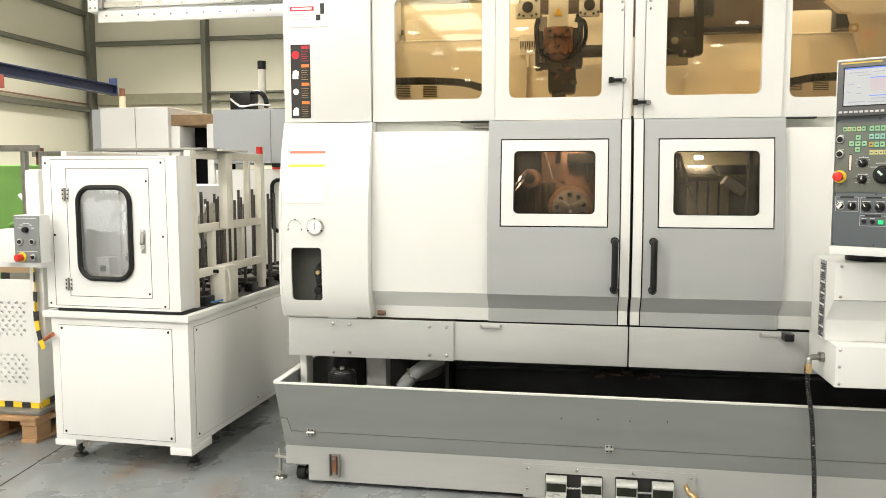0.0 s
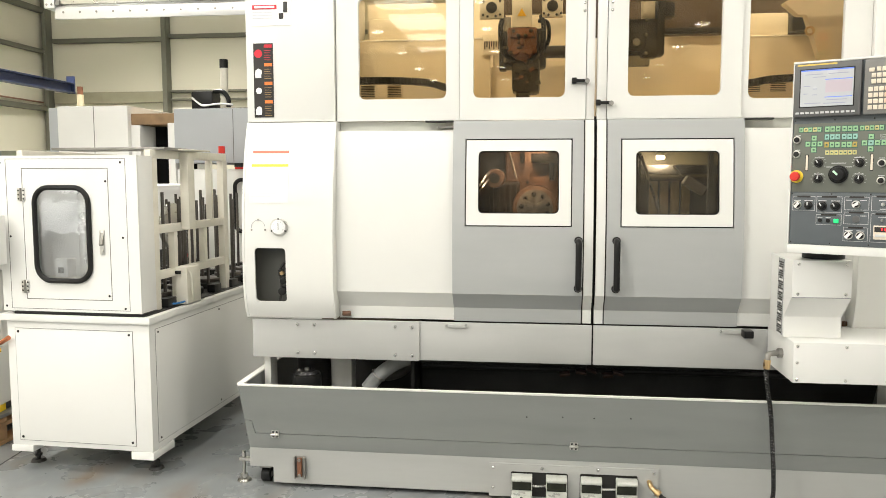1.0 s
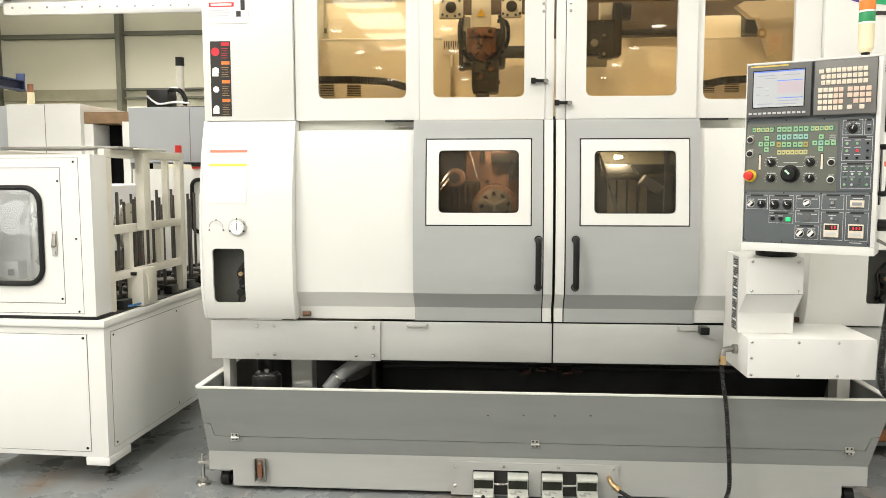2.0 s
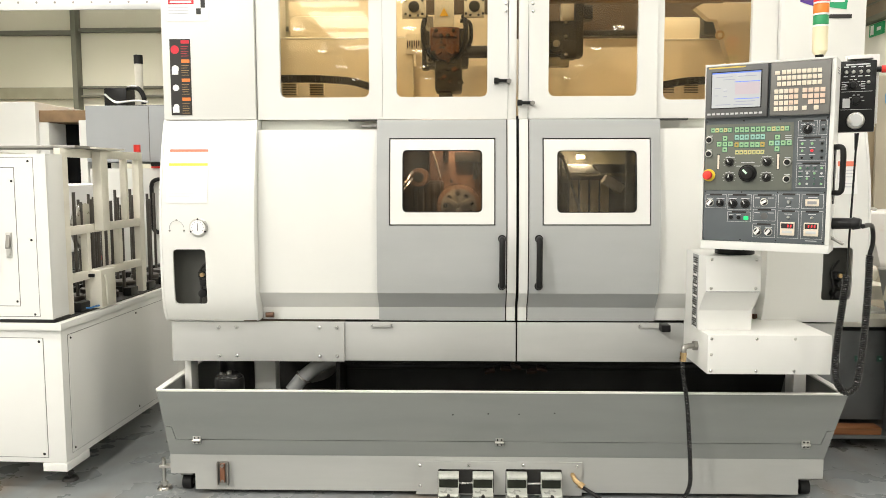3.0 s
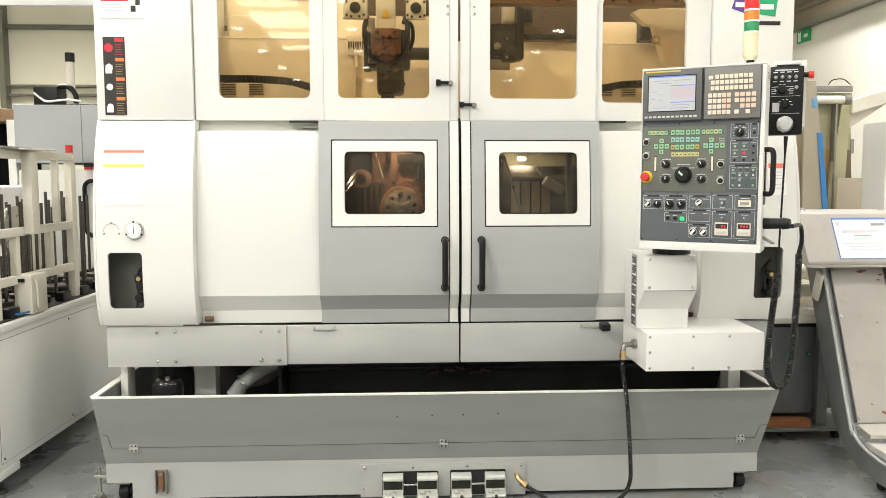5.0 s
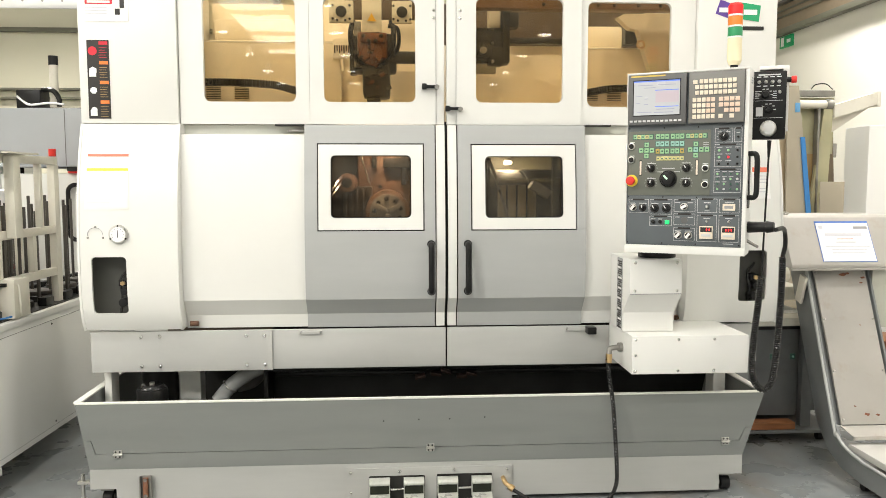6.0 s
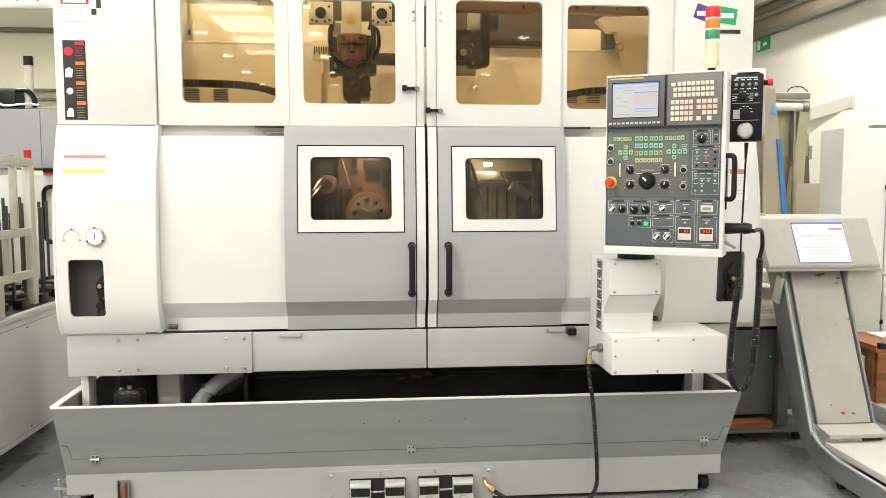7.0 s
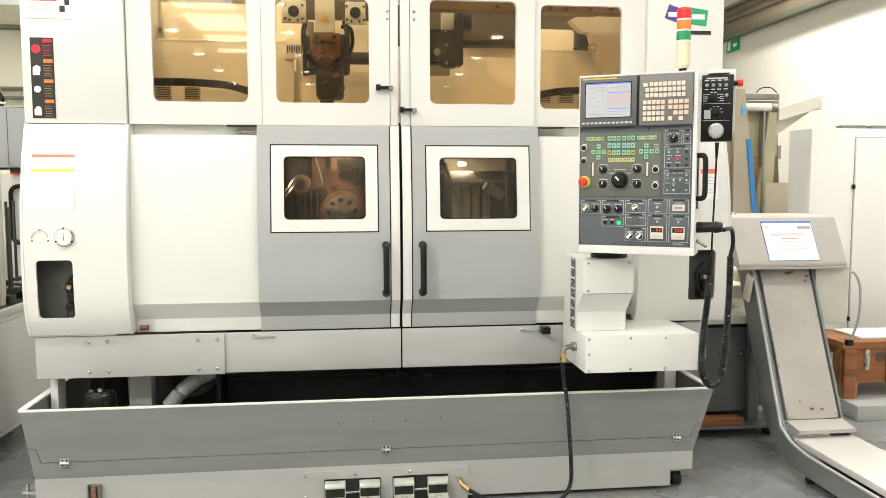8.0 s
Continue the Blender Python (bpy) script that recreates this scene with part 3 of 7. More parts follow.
part("hose", tube_bm(smooth_path([(-0.60, 3.60, 0.42), (-0.52, 3.58, 0.45), (-0.46, 3.56, 0.52), (-0.43, 3.55, 0.60), (-0.44, 3.56, 0.72)]), 0.032, 14), DULL, lathe, "grey coolant hose")
for pz, py in ((0.49, 3.57),):
    part("oil_pipe", cyl_bm((-0.40, py, pz), (1.75, py, pz), 0.016, seg=12), HOLLOW, lathe)
RUST = material("rusty_oil_steel", (0.045, 0.022, 0.016), 0.55, 0.2, vary=0.4, scale=30, dirt=0.5, dirt_colour=(0.03, 0.02, 0.015))
for k, x in enumerate((0.34, 0.42, 0.47, 0.55, 0.60)):
    br_ = part("chain_bracket", box_bm(-0.026, 0.026, -0.03, 0.03, -0.007, 0.007, 0.003), RUST, lathe)
    br_.matrix_basis = pose(x, 3.44, 0.498 + 0.012 * (k % 3), 0, (-12, 8, 20, -6, 14)[k], 0)
part("suction_elbow", tube_bm(smooth_path([(-0.66, 3.40, 0.40), (-0.60, 3.41, 0.47), (-0.53, 3.43, 0.52), (-0.46, 3.46, 0.55)]), 0.036, 16), material("pale_grey_hose", (0.34, 0.35, 0.35), 0.45, vary=0.15, scale=12), lathe, "pale grey suction elbow")
part("elbow_clamp", tube_bm([(-0.60 + 0.030 * math.cos(a), 3.41 + 0.040 * math.sin(a), 0.47 - 0.026 * math.cos(a)) for a in np.linspace(0, 2 * math.pi, 20)[:-1]], 0.005, 8, True), STEEL, lathe)
# dark grey puts the shade beside the tank into this side's colour
part("shaded_base_side", box_bm(1.97, 2.05, 3.45, 4.4, 0.10, 0.796, 0.004), CONVSIDE, lathe)

# working chamber behind the doors
inner = bmesh.new()
for b in ((-0.75, 1.60, 4.02, 4.06, 0.80, 1.74), (-0.77, -0.75, 3.35, 4.06, 0.80, 1.74), (1.60, 1.62, 3.35, 4.06, 0.80, 1.74), (-0.75, 1.60, 3.36, 4.06, 0.79, 0.80),
          (-0.75, 1.60, 3.36, 4.06, 1.727, 1.737)):
    box_bm(*b, 0, inner)
CHAMBER = material("chamber_paint", (0.07, 0.052, 0.038), 0.5, vary=0.4, scale=6, dirt=0.6, dirt_colour=(0.03, 0.025, 0.02))
part("chamber", inner, CHAMBER, lathe)
BRONZE = material("oily_bronze_steel", (0.33, 0.205, 0.14), 0.4, 0.4, vary=0.35, scale=12, dirt=0.85, dirt_colour=(0.05, 0.04, 0.03))
SHINE = material("oily_grey_steel", (0.36, 0.34, 0.30), 0.35, 0.6, vary=0.35, scale=14, dirt=0.8, dirt_colour=(0.05, 0.04, 0.03))
ch = part("chuck", cyl_bm((0.182, 3.60, 1.322), (0.182, 3.78, 1.322), 0.114, seg=48, bevel=0.01), BRONZE, lathe, "oily three-jaw chuck")
part("face", cyl_bm((0.182, 3.585, 1.322), (0.182, 3.602, 1.322), 0.092, seg=48, bevel=0.004), SHINE, ch)
for k in range(9):
    a = radians(40 * k + 15)
    part("jaw_screw", cyl_bm((0.182 + 0.068 * math.cos(a), 3.572, 1.322 + 0.068 * math.sin(a)), (0.182 + 0.068 * math.cos(a), 3.586, 1.322 + 0.068 * math.sin(a)), 0.012, seg=14), HOLLOW, ch)
for k in range(3):
    a = radians(120 * k + 30)
    jw = part("chuck_jaw", box_bm(-0.013, 0.013, -0.02, 0.012, -0.030, 0.030, 0.004), SHINE, ch)
    jw.matrix_basis = pose(0.182 + 0.04 * math.cos(a), 3.575, 1.322 + 0.04 * math.sin(a), 0, 90 - math.degrees(a), 0)
part("headstock", box_bm(0.02, 0.52, 3.79, 4.015, 1.20, 1.70, 0.02), BRONZE, lathe)
part("spindle_nose", cyl_bm((-0.022, 3.55, 1.472), (-0.022, 3.75, 1.472), 0.048, seg=28, bevel=0.006), BRONZE, lathe)
part("spindle_bore", cyl_bm((-0.022, 3.545, 1.472), (-0.022, 3.551, 1.472), 0.026, seg=24), HOLLOW, lathe)
part("slide", box_bm(-0.06, 0.10, 3.70, 3.95, 0.98, 1.455, 0.012), CHAMBER, lathe)
part("coolant_pipe", tube_bm(smooth_path([(-0.16, 3.45, 1.385), (-0.10, 3.46, 1.430), (-0.065, 3.50, 1.480), (-0.05, 3.53, 1.50)]), 0.007), STEEL, lathe)
part("coolant_pipe", tube_bm(smooth_path([(-0.16, 3.46, 1.360), (-0.10, 3.47, 1.405), (-0.065, 3.51, 1.450), (-0.055, 3.54, 1.465)]), 0.006), STEEL, lathe)
part("coolant_nozzle", cyl_bm((0.050, 3.40, 1.625), (0.094, 3.42, 1.472), 0.0055, 0.004, 12), CREAM, lathe)
part("beam", box_bm(0.16, 0.46, 3.66, 3.74, 1.55, 1.60, 0.006), HOLLOW, lathe)
part("way_cover", box_bm(0.66, 1.16, 3.90, 4.015, 1.18, 1.44, 0.006), HOLLOW, lathe)
for i in range(4):
    part("slat", box_bm(0.790 + 0.056 * i, 0.833 + 0.056 * i, 3.87, 3.90, 1.20, 1.455, 0.004), material("slat_steel", (0.70, 0.62, 0.42), 0.4, 0.3, vary=0.15, scale=10), lathe)
part("turret", box_bm(0.62, 0.69, 3.5, 3.7, 1.20, 1.58, 0.02), HOLLOW, lathe)
tool = part("tool_block", box_bm(-0.055, 0.055, -0.04, 0.04, -0.024, 0.024, 0.006), SHINE, lathe)
tool.matrix_basis = pose(0.974, 3.62, 1.435, 0, 32, 0)
part("cross_beam", box_bm(0.64, 1.14, 3.74, 3.80, 1.49, 1.54, 0.006), HOLLOW, lathe)
# glow added in the right half, where a lamp's reflection shows on the pane
wl = part("chamber_fill_lamp", cyl_bm((0.800, 3.715, 1.577), (0.842, 3.715, 1.577), 0.012, 0.008, 16, 0.004), material("fill_lamp_glow", (1, 0.95, 0.82), 0.4, vary=0, emit=40, bump=0), lathe, "lit lamp added inside the chamber")
# unseen second lamp, added only to brighten the left half
part("chamber_fill_lamp", box_bm(-0.05, 0.35, 3.36, 3.42, 1.69, 1.72, 0.006), material("fill_lamp_warm", (1, 0.74, 0.52), 0.4, vary=0, emit=9, bump=0), lathe, "lit lamp added inside the chamber")

# area lights added at both glows to brighten chuck and slats
for lx, ly, lz, tilt, watts, tone in ((0.82, 3.715, 1.558, 40, 4.0, (1.0, 0.95, 0.80)), (0.15, 3.42, 1.684, 35, 1.5, (1.0, 0.86, 0.72))):
    wlight = bpy.data.lights.new("chamber_fill_light", "AREA")
    wlight.shape, wlight.size, wlight.size_y, wlight.energy, wlight.color = "RECTANGLE", 0.08, 0.03, watts, tone
    new("chamber_fill_light", wlight).matrix_basis = pose(lx, ly, lz, tilt, 0, 0)
part("chamber_panel", box_bm(0.60, 1.20, 3.985, 4.015, 1.475, 1.72, 0.004), material("chamber_olive", (0.16, 0.145, 0.095), 0.5, vary=0.2, scale=6, dirt=0.5, dirt_colour=(0.06, 0.05, 0.035)), lathe)
part("guide_bar", cyl_bm((0.70, 3.50, 1.58), (0.83, 3.56, 1.20), 0.007, seg=10), STEEL, lathe)
part("guide_bar", cyl_bm((0.60, 3.52, 1.20), (0.66, 3.55, 1.60), 0.010, seg=10), HOLLOW, lathe)
part("bed_block", box_bm(0.62, 1.14, 3.55, 3.80, 1.05, 1.255, 0.02), HOLLOW, lathe)
part("strut", box_bm(0.70, 0.725, 3.70, 3.74, 1.20, 1.60, 0.004), HOLLOW, lathe)
part("strut", box_bm(1.06, 1.085, 3.70, 3.74, 1.20, 1.62, 0.004), HOLLOW, lathe)
part("nozzle", cyl_bm((0.87, 3.60, 1.53), (0.90, 3.58, 1.49), 0.006, seg=10), STEEL, lathe)
for x, zz, rr in ((0.20, 1.40, 0.012), (0.33, 1.42, 0.010), (0.38, 1.47, 0.012), (0.30, 1.55, 0.009), (0.14, 1.45, 0.010), (0.42, 1.60, 0.012), (0.24, 1.62, 0.010)):
    part("head_bolt", cyl_bm((x, 3.775, zz), (x, 3.79, zz), rr, seg=12), HOLLOW, lathe)
for x0, x1, z0, z1 in ((0.255, 0.28, 1.46, 1.68), (0.30, 0.318, 1.48, 1.56), (0.36, 0.48, 1.50, 1.56), (0.10, 0.125, 1.55, 1.70)):
    part("bracket", box_bm(x0, x1, 3.70, 3.785, z0, z1, 0.005), HOLLOW, lathe)
for k in range(5):
    part("way_fold", box_bm(-0.055 + 0.03 * k, -0.035 + 0.03 * k, 3.690, 3.7005, 1.0, 1.44, 0.004), HOLLOW, lathe)

# upper enclosure


def plate(name, x0, x1, z0, z1, y, holes=(), mat=WHITE, thick=0.025, label=""):
    return part(name, sheet_bm(rect(x0, x1, z0, z1), holes, y=y, thick=thick), mat, lathe, label)


ZT = 2.45
part("upper_column", box_bm(-1.214, -0.775, 3.272, 3.95, 1.7465, ZT, 0.006), WHITE, lathe, "tall white end column")
part("upper_column", box_bm(1.665, 2.052, 3.275, 3.95, 1.7465, ZT, 0.006), WHITE, lathe, "tall white end column")
W1, W2, W3, W4 = (-0.661, -0.238, 1.850, 2.325), (-0.109, 0.319, 1.850, 2.325), (0.604, 1.019, 1.850, 2.333), (1.141, 1.545, 1.834, 2.325)


def pane_bm(w, y):
    return sheet_bm(rect(w[0] - 0.012, w[1] + 0.012, w[2] - 0.012, w[3] + 0.012), y=y, thick=0.005)


fixed = plate("upper_panel", -0.770, -0.176, 1.7465, ZT, 3.290, [round_rect(*W1, 0.03)])
part("pane", pane_bm(W1, 3.317), TAN_GLASS, fixed, "amber tinted window pane")
ldoor = plate("upper_door", -0.174, 0.414, 1.7465, ZT, 3.284, [round_rect(*W2, 0.03)])
part("pane", pane_bm(W2, 3.311), TAN_GLASS, ldoor, "amber tinted window pane")
part("edge_strip", box_bm(0.4165, 0.4545, 3.288, 3.33, 1.7465, ZT, 0.003), WHITE, ldoor)
rdoor = plate("upper_door", 0.512, 1.108, 1.7465, ZT, 3.284, [round_rect(*W3, 0.03)])
part("pane", pane_bm(W3, 3.311), TAN_GLASS, rdoor, "amber tinted window pane")
part("edge_strip", box_bm(0.4655, 0.5095, 3.288, 3.33, 1.7465, ZT, 0.003), WHITE, rdoor)
fixed2 = plate("upper_panel", 1.112, 1.662, 1.7465, ZT, 3.300, [round_rect(*W4, 0.03)])
part("pane", pane_bm(W4, 3.327), TAN_GLASS, fixed2, "amber tinted window pane")
for x, z, s in ((0.385, 1.922, 1), (0.495, 1.820, 1)):
    cl = part("catch", box_bm(x - 0.028, x + 0.036, 3.264, 3.282, z - 0.007, z + 0.007, 0.003), BLACK, lathe, "small black door catch")
    part("catch_eye", box_bm(x - 0.036, x - 0.014, 3.256, 3.283, z - 0.013, z + 0.013, 0.003), BLACK, cl)
    part("catch_knob", cyl_bm((x + 0.034, 3.252, z - 0.003), (x + 0.034, 3.283, z - 0.003), 0.011, seg=14), DULL, cl)
for x in (0.405, 0.530):
    for z in (2.24, 2.275):
        part("screw", bolt_bm(x, 3.285, z, 0.007, 0.004), BOLT, lathe)
# inside of the upper enclosure: beige back wall, covers, vents, gantry
up = bmesh.new()
for b in ((-0.775, 1.665, 4.02, 4.05, 1.757, ZT), (-0.775, 1.665, 3.34, 4.02, 1.750, 1.7565)):
    box_bm(*b, 0, up)
part("inner_wall", up, BEIGE, lathe, "beige inner wall")
part("inner_cover", box_bm(-0.77, -0.06, 3.78, 4.015, 1.76, 2.216, 0.012), BEIGE, lathe)
part("inner_cover", box_bm(-0.74, -0.30, 3.86, 4.015, 2.2165, 2.345, 0.035), BEIGE, lathe)
part("inner_cover", box_bm(-0.0595, 0.40, 3.84, 4.015, 1.76, 2.068, 0.002), BEIGE, lathe)
part("inner_cover", box_bm(0.4005, 1.2195, 3.84, 4.015, 1.76, 2.208, 0.006), BEIGE, lathe)
part("inner_cover", box_bm(1.22, 1.575, 3.78, 4.015, 1.76, 2.195, 0.008), BEIGE, lathe)
part("inner_cover", box_bm(1.22, 1.465, 3.84, 4.015, 2.1955, 2.318, 0.02), BEIGE, lathe)
part("cover_edge", box_bm(-0.77, -0.06, 3.7765, 3.7795, 2.205, 2.2095, 0.001), PAPER, lathe)
part("cover_edge", box_bm(1.22, 1.575, 3.7765, 3.7795, 2.186, 2.190, 0.001), PAPER, lathe)
# brown with the enclosure's shade put into its colour; also inks scale marks
dark = material("shade_and_mark_brown", (0.07, 0.046, 0.026), 0.5, vary=0.2, scale=5)
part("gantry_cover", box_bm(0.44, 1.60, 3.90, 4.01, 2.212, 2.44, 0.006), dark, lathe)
part("gantry_beam", box_bm(0.84, 1.20, 3.80, 3.838, 2.215, 2.245, 0.004), HOLLOW, lathe)
part("top_rail", box_bm(0.50, 1.66, 3.42, 3.50, 2.318, 2.40, 0.004), material("rail_brown", (0.24, 0.15, 0.09), 0.45, 0.3, vary=0.2), lathe)
for x in (0.95, 1.22, 1.30, 1.42, 1.53):
    part("rail_bolt", bolt_bm(x, 3.4195, 2.337, 0.008, 0.006), HOLLOW, lathe)
for i, x in enumerate((-0.765, -0.62, 1.235, 1.36)):
    v = part("vent", box_bm(x, x + 0.085, 3.772, 3.779, 1.906, 1.977, 0.002), BEIGE, lathe)
    for k in range(7):
        # dark strips paint the shade in the vent slots
        part("louvre_shade", box_bm(x + 0.006, x + 0.079, 3.7685, 3.772, 1.911 + 0.009 * k, 1.915 + 0.009 * k, 0), dark, v)


def chain(points, name):
    """A drag chain of linked dark plates along a sagging line."""
    path = smooth_path(points, 8)
    c = part(name, box_bm(path[0].x - 0.01, path[0].x + 0.01, 3.66, 3.70, path[0].z - 0.02, path[0].z + 0.02, 0.003), BLACK, lathe, "dark sagging cable chain")
    for a, b in zip(path, path[1:]):
        m = (a + b) / 2
        ln = (b - a).length * 0.47
        link = part("link", box_bm(-ln, ln, -0.025, 0.025, -0.018, 0.018, 0.004), BLACK, c)
        link.matrix_basis = pose(m.x, m.y, m.z, 0, -math.degrees(math.atan2(b.z - a.z, b.x - a.x)), 0)


chain([(-0.765, 3.68, 1.984), (-0.60, 3.68, 1.984), (-0.45, 3.68, 1.977), (-0.36, 3.68, 1.966), (-0.29, 3.68, 1.945), (-0.16, 3.68, 1.92)], "cable_chain")
chain([(1.16, 3.68, 1.935), (1.25, 3.68, 1.945), (1.36, 3.68, 1.962), (1.60, 3.68, 1.968)], "cable_chain")
# pick-up head of the gantry
arm = part("gantry_arm", box_bm(0.062, 0.158, 3.52, 3.62, 2.215, 2.44, 0.006), CREAM, lathe, "cream gantry arm with a yellow warning triangle")
tri = bmesh.new()
tv = [tri.verts.new((0.11 + 0.022 * c, 3.517, 2.285 + s)) for c, s in ((-1, -0.018), (1, -0.018), (0, 0.022))]
tri.faces.new(tv)
r_ = bmesh.ops.extrude_face_region(tri, geom=tri.faces[:])
for v in [q for q in r_["geom"] if isinstance(q, bmesh.types.BMVert)]:
    v.co.y -= 0.0015
part("warning_triangle", finish(tri), material("warning_yellow", (0.85, 0.50, 0.03), 0.5), arm)
# dark panel added as shade behind the gripper head
part("gantry_back_shade", box_bm(-0.04, 0.42, 3.80, 3.835, 2.335, 2.44, 0.004), dark, lathe)
OILBROWN = material("burnt_oil_steel", (0.15, 0.062, 0.034), 0.4, 0.3, vary=0.5, scale=26, dirt=0.95, dirt_colour=(0.02, 0.015, 0.012), bump=0.06)
hd = part("gripper_head", box_bm(0.040, 0.186, 3.50, 3.66, 2.085, 2.212, 0.012), OILBROWN, lathe, "oily gantry gripper head")
part("gripper_plate", box_bm(0.052, 0.174, 3.478, 3.4995, 2.160, 2.205, 0.006), OILBROWN, hd)
part("gripper_frame", box_bm(-0.005, 0.232, 3.60, 3.72, 2.03, 2.225, 0.02), HOLLOW, hd)
for x in (0.070, 0.096, 0.130, 0.156):
    part("plate_bolt", bolt_bm(x, 3.478, 2.166 if 0.08 < x < 0.15 else 2.190, 0.009, 0.010), HOLLOW, hd)
part("gripper_neck", cyl_bm((0.113, 3.49, 2.10), (0.113, 3.60, 2.10), 0.052, seg=28, bevel=0.008), OILBROWN, hd)
for k in range(3):
    a = radians(90 + 120 * k)
    j = part("gripper_jaw", box_bm(-0.009, 0.009, -0.02, 0.02, -0.016, 0.016, 0.004), OILBROWN, hd)
    j.matrix_basis = pose(0.113 + 0.034 * math.cos(a), 3.475, 2.10 + 0.034 * math.sin(a), 0, -math.degrees(a) + 90, 0)
part("gripper_body", prism_bm([(3.54, 1.90), (3.52, 1.99), (3.53, 2.07), (3.70, 2.07), (3.70, 1.90)], 0.062, 0.200, 0.022), HOLLOW, hd)
part("gripper_toe", box_bm(0.082, 0.150, 3.545, 3.66, 1.862, 1.899, 0.012), HOLLOW, hd)
for s, x in ((-1, 0.018), (1, 0.206)):
    part("gripper_hose", tube_bm(smooth_path([(x, 3.56, 2.275), (x + 0.012 * s, 3.53, 2.22), (x + 0.008 * s, 3.52, 2.15), (x - 0.02 * s, 3.53, 2.08), (0.118, 3.56, 2.03)]), 0.013, 10), BLACK, hd)
    part("side_clamp", box_bm(x - 0.018, x + 0.018, 3.53, 3.62, 2.10, 2.20, 0.008), HOLLOW, hd)
    part("clamp_bolt", bolt_bm(x, 3.53, 2.13, 0.008, 0.008), DULL, hd)
part("hose_loop", tube_bm(smooth_path([(0.19, 3.60, 2.26), (0.235, 3.60, 2.25), (0.245, 3.60, 2.18), (0.225, 3.60, 2.11)]), 0.010, 8), BLACK, hd)
part("pneumatic_block", box_bm(-0.005, 0.03, 3.60, 3.68, 2.02, 2.12, 0.006), HOLLOW, hd)
part("cross_shaft", cyl_bm((0.18, 3.62, 2.107), (0.42, 3.62, 2.107), 0.031, seg=20), HOLLOW, hd)
for x0, x1 in ((-0.10, 0.02), (0.21, 0.31)):
    cp = part("carriage_plate", box_bm(x0, x1, 3.53, 3.56, 2.262, 2.37, 0.006), CREAM, lathe)
    part("carriage_hole", cyl_bm(((x0 + x1) / 2, 3.523, 2.315), ((x0 + x1) / 2, 3.531, 2.315), 0.027, seg=24), HOLLOW, cp)
    for dx, dz in ((-0.042, -0.035), (0.042, -0.035), (-0.042, 0.03), (0.042, 0.03), (-0.02, -0.042), (0.02, -0.042)):
        part("carriage_screw", cyl_bm(((x0 + x1) / 2 + dx, 3.5245, 2.315 + dz), ((x0 + x1) / 2 + dx, 3.531, 2.315 + dz), 0.006, seg=10), HOLLOW, cp)
part("bracket", box_bm(0.02, 0.055, 3.54, 3.58, 2.05, 2.27, 0.004), DULL, lathe)
rng = random.Random(7)
for k in range(26):
    fx, fz = 0.112 + rng.uniform(-0.085, 0.085), rng.uniform(1.93, 2.20)
    s = rng.uniform(0.006, 0.014)
    if fz < 2.05:
        fx = 0.132 + (fx - 0.112) * 0.75
    m = part("fitting", box_bm(-s, s, -0.014, 0.014, -s * 0.7, s * 0.7, 0.003), HOLLOW if k % 4 else OILBROWN, hd)
    m.matrix_basis = pose(fx, 3.493 if fz > 2.07 else 3.515, fz, 0, rng.uniform(-40, 40), 0)
scale_plate = part("scale_plate", box_bm(-0.10, 0.005, 3.765, 3.776, 2.12, 2.225, 0.003), BEIGE, lathe)
for k in range(8):
    part("scale_mark", box_bm(-0.093 + 0.012 * k, -0.087 + 0.012 * k, 3.762, 3.7645, 2.15 + 0.01 * (k % 2), 2.19, 0), dark, scale_plate)
# second head behind the right door
h2 = part("second_head", box_bm(0.60, 0.775, 3.55, 3.70, 2.075, 2.25, 0.02), HOLLOW, lathe, "dark second gripper head")
part("second_jaw", cyl_bm((0.665, 3.52, 2.13), (0.665, 3.56, 2.13), 0.045, seg=24, bevel=0.006), HOLLOW, h2)
part("second_hub", cyl_bm((0.665, 3.508, 2.13), (0.665, 3.521, 2.13), 0.018, seg=18, bevel=0.003), DULL, h2)
part("second_clamp", box_bm(0.69, 0.77, 3.54, 3.62, 2.06, 2.15, 0.012), HOLLOW, h2)
for zz in (2.08, 2.17, 2.24):
    part("second_bolt", bolt_bm(0.715, 3.539 if zz < 2.15 else 3.549, zz, 0.008, 0.008), DULL, h2)
part("second_bracket", box_bm(0.765, 0.803, 3.545, 3.66, 2.073, 2.34, 0.008), HOLLOW, h2)
part("second_arm", box_bm(0.70, 0.76, 3.58, 3.66, 2.2505, 2.42, 0.006), CREAM, h2, "cream arm of the second head")
part("second_tongue", box_bm(0.62, 0.737, 3.57, 3.62, 2.025, 2.0745, 0.005), DULL, h2)
part("second_clip", box_bm(0.8035, 0.85, 3.56, 3.64, 2.255, 2.325, 0.006), HOLLOW, h2)
# angled arm behind the right window
ar = bmesh.new()
pv = [(1.368, 2.317), (1.404, 2.335), (1.655, 2.335), (1.655, 1.84), (1.60, 1.84), (1.545, 2.048), (1.474, 2.256), (1.435, 2.258)]
merge(ar, sheet_bm(pv, y=3.60, thick=0.06))
part("angled_arm", ar, BEIGE, lathe, "cream angled bracket")
part("ring", tube_bm([(1.482 + 0.018 * math.cos(a), 3.57, 2.175 + 0.018 * math.sin(a)) for a in np.linspace(0, 2 * math.pi, 20)[:-1]], 0.006, 8, True), BRASS, lathe)
# dark block put in as the shade beside the angled arm
part("arm_gap_shade", box_bm(1.44, 1.57, 3.70, 3.76, 2.20, 2.30, 0.004), HOLLOW, lathe)

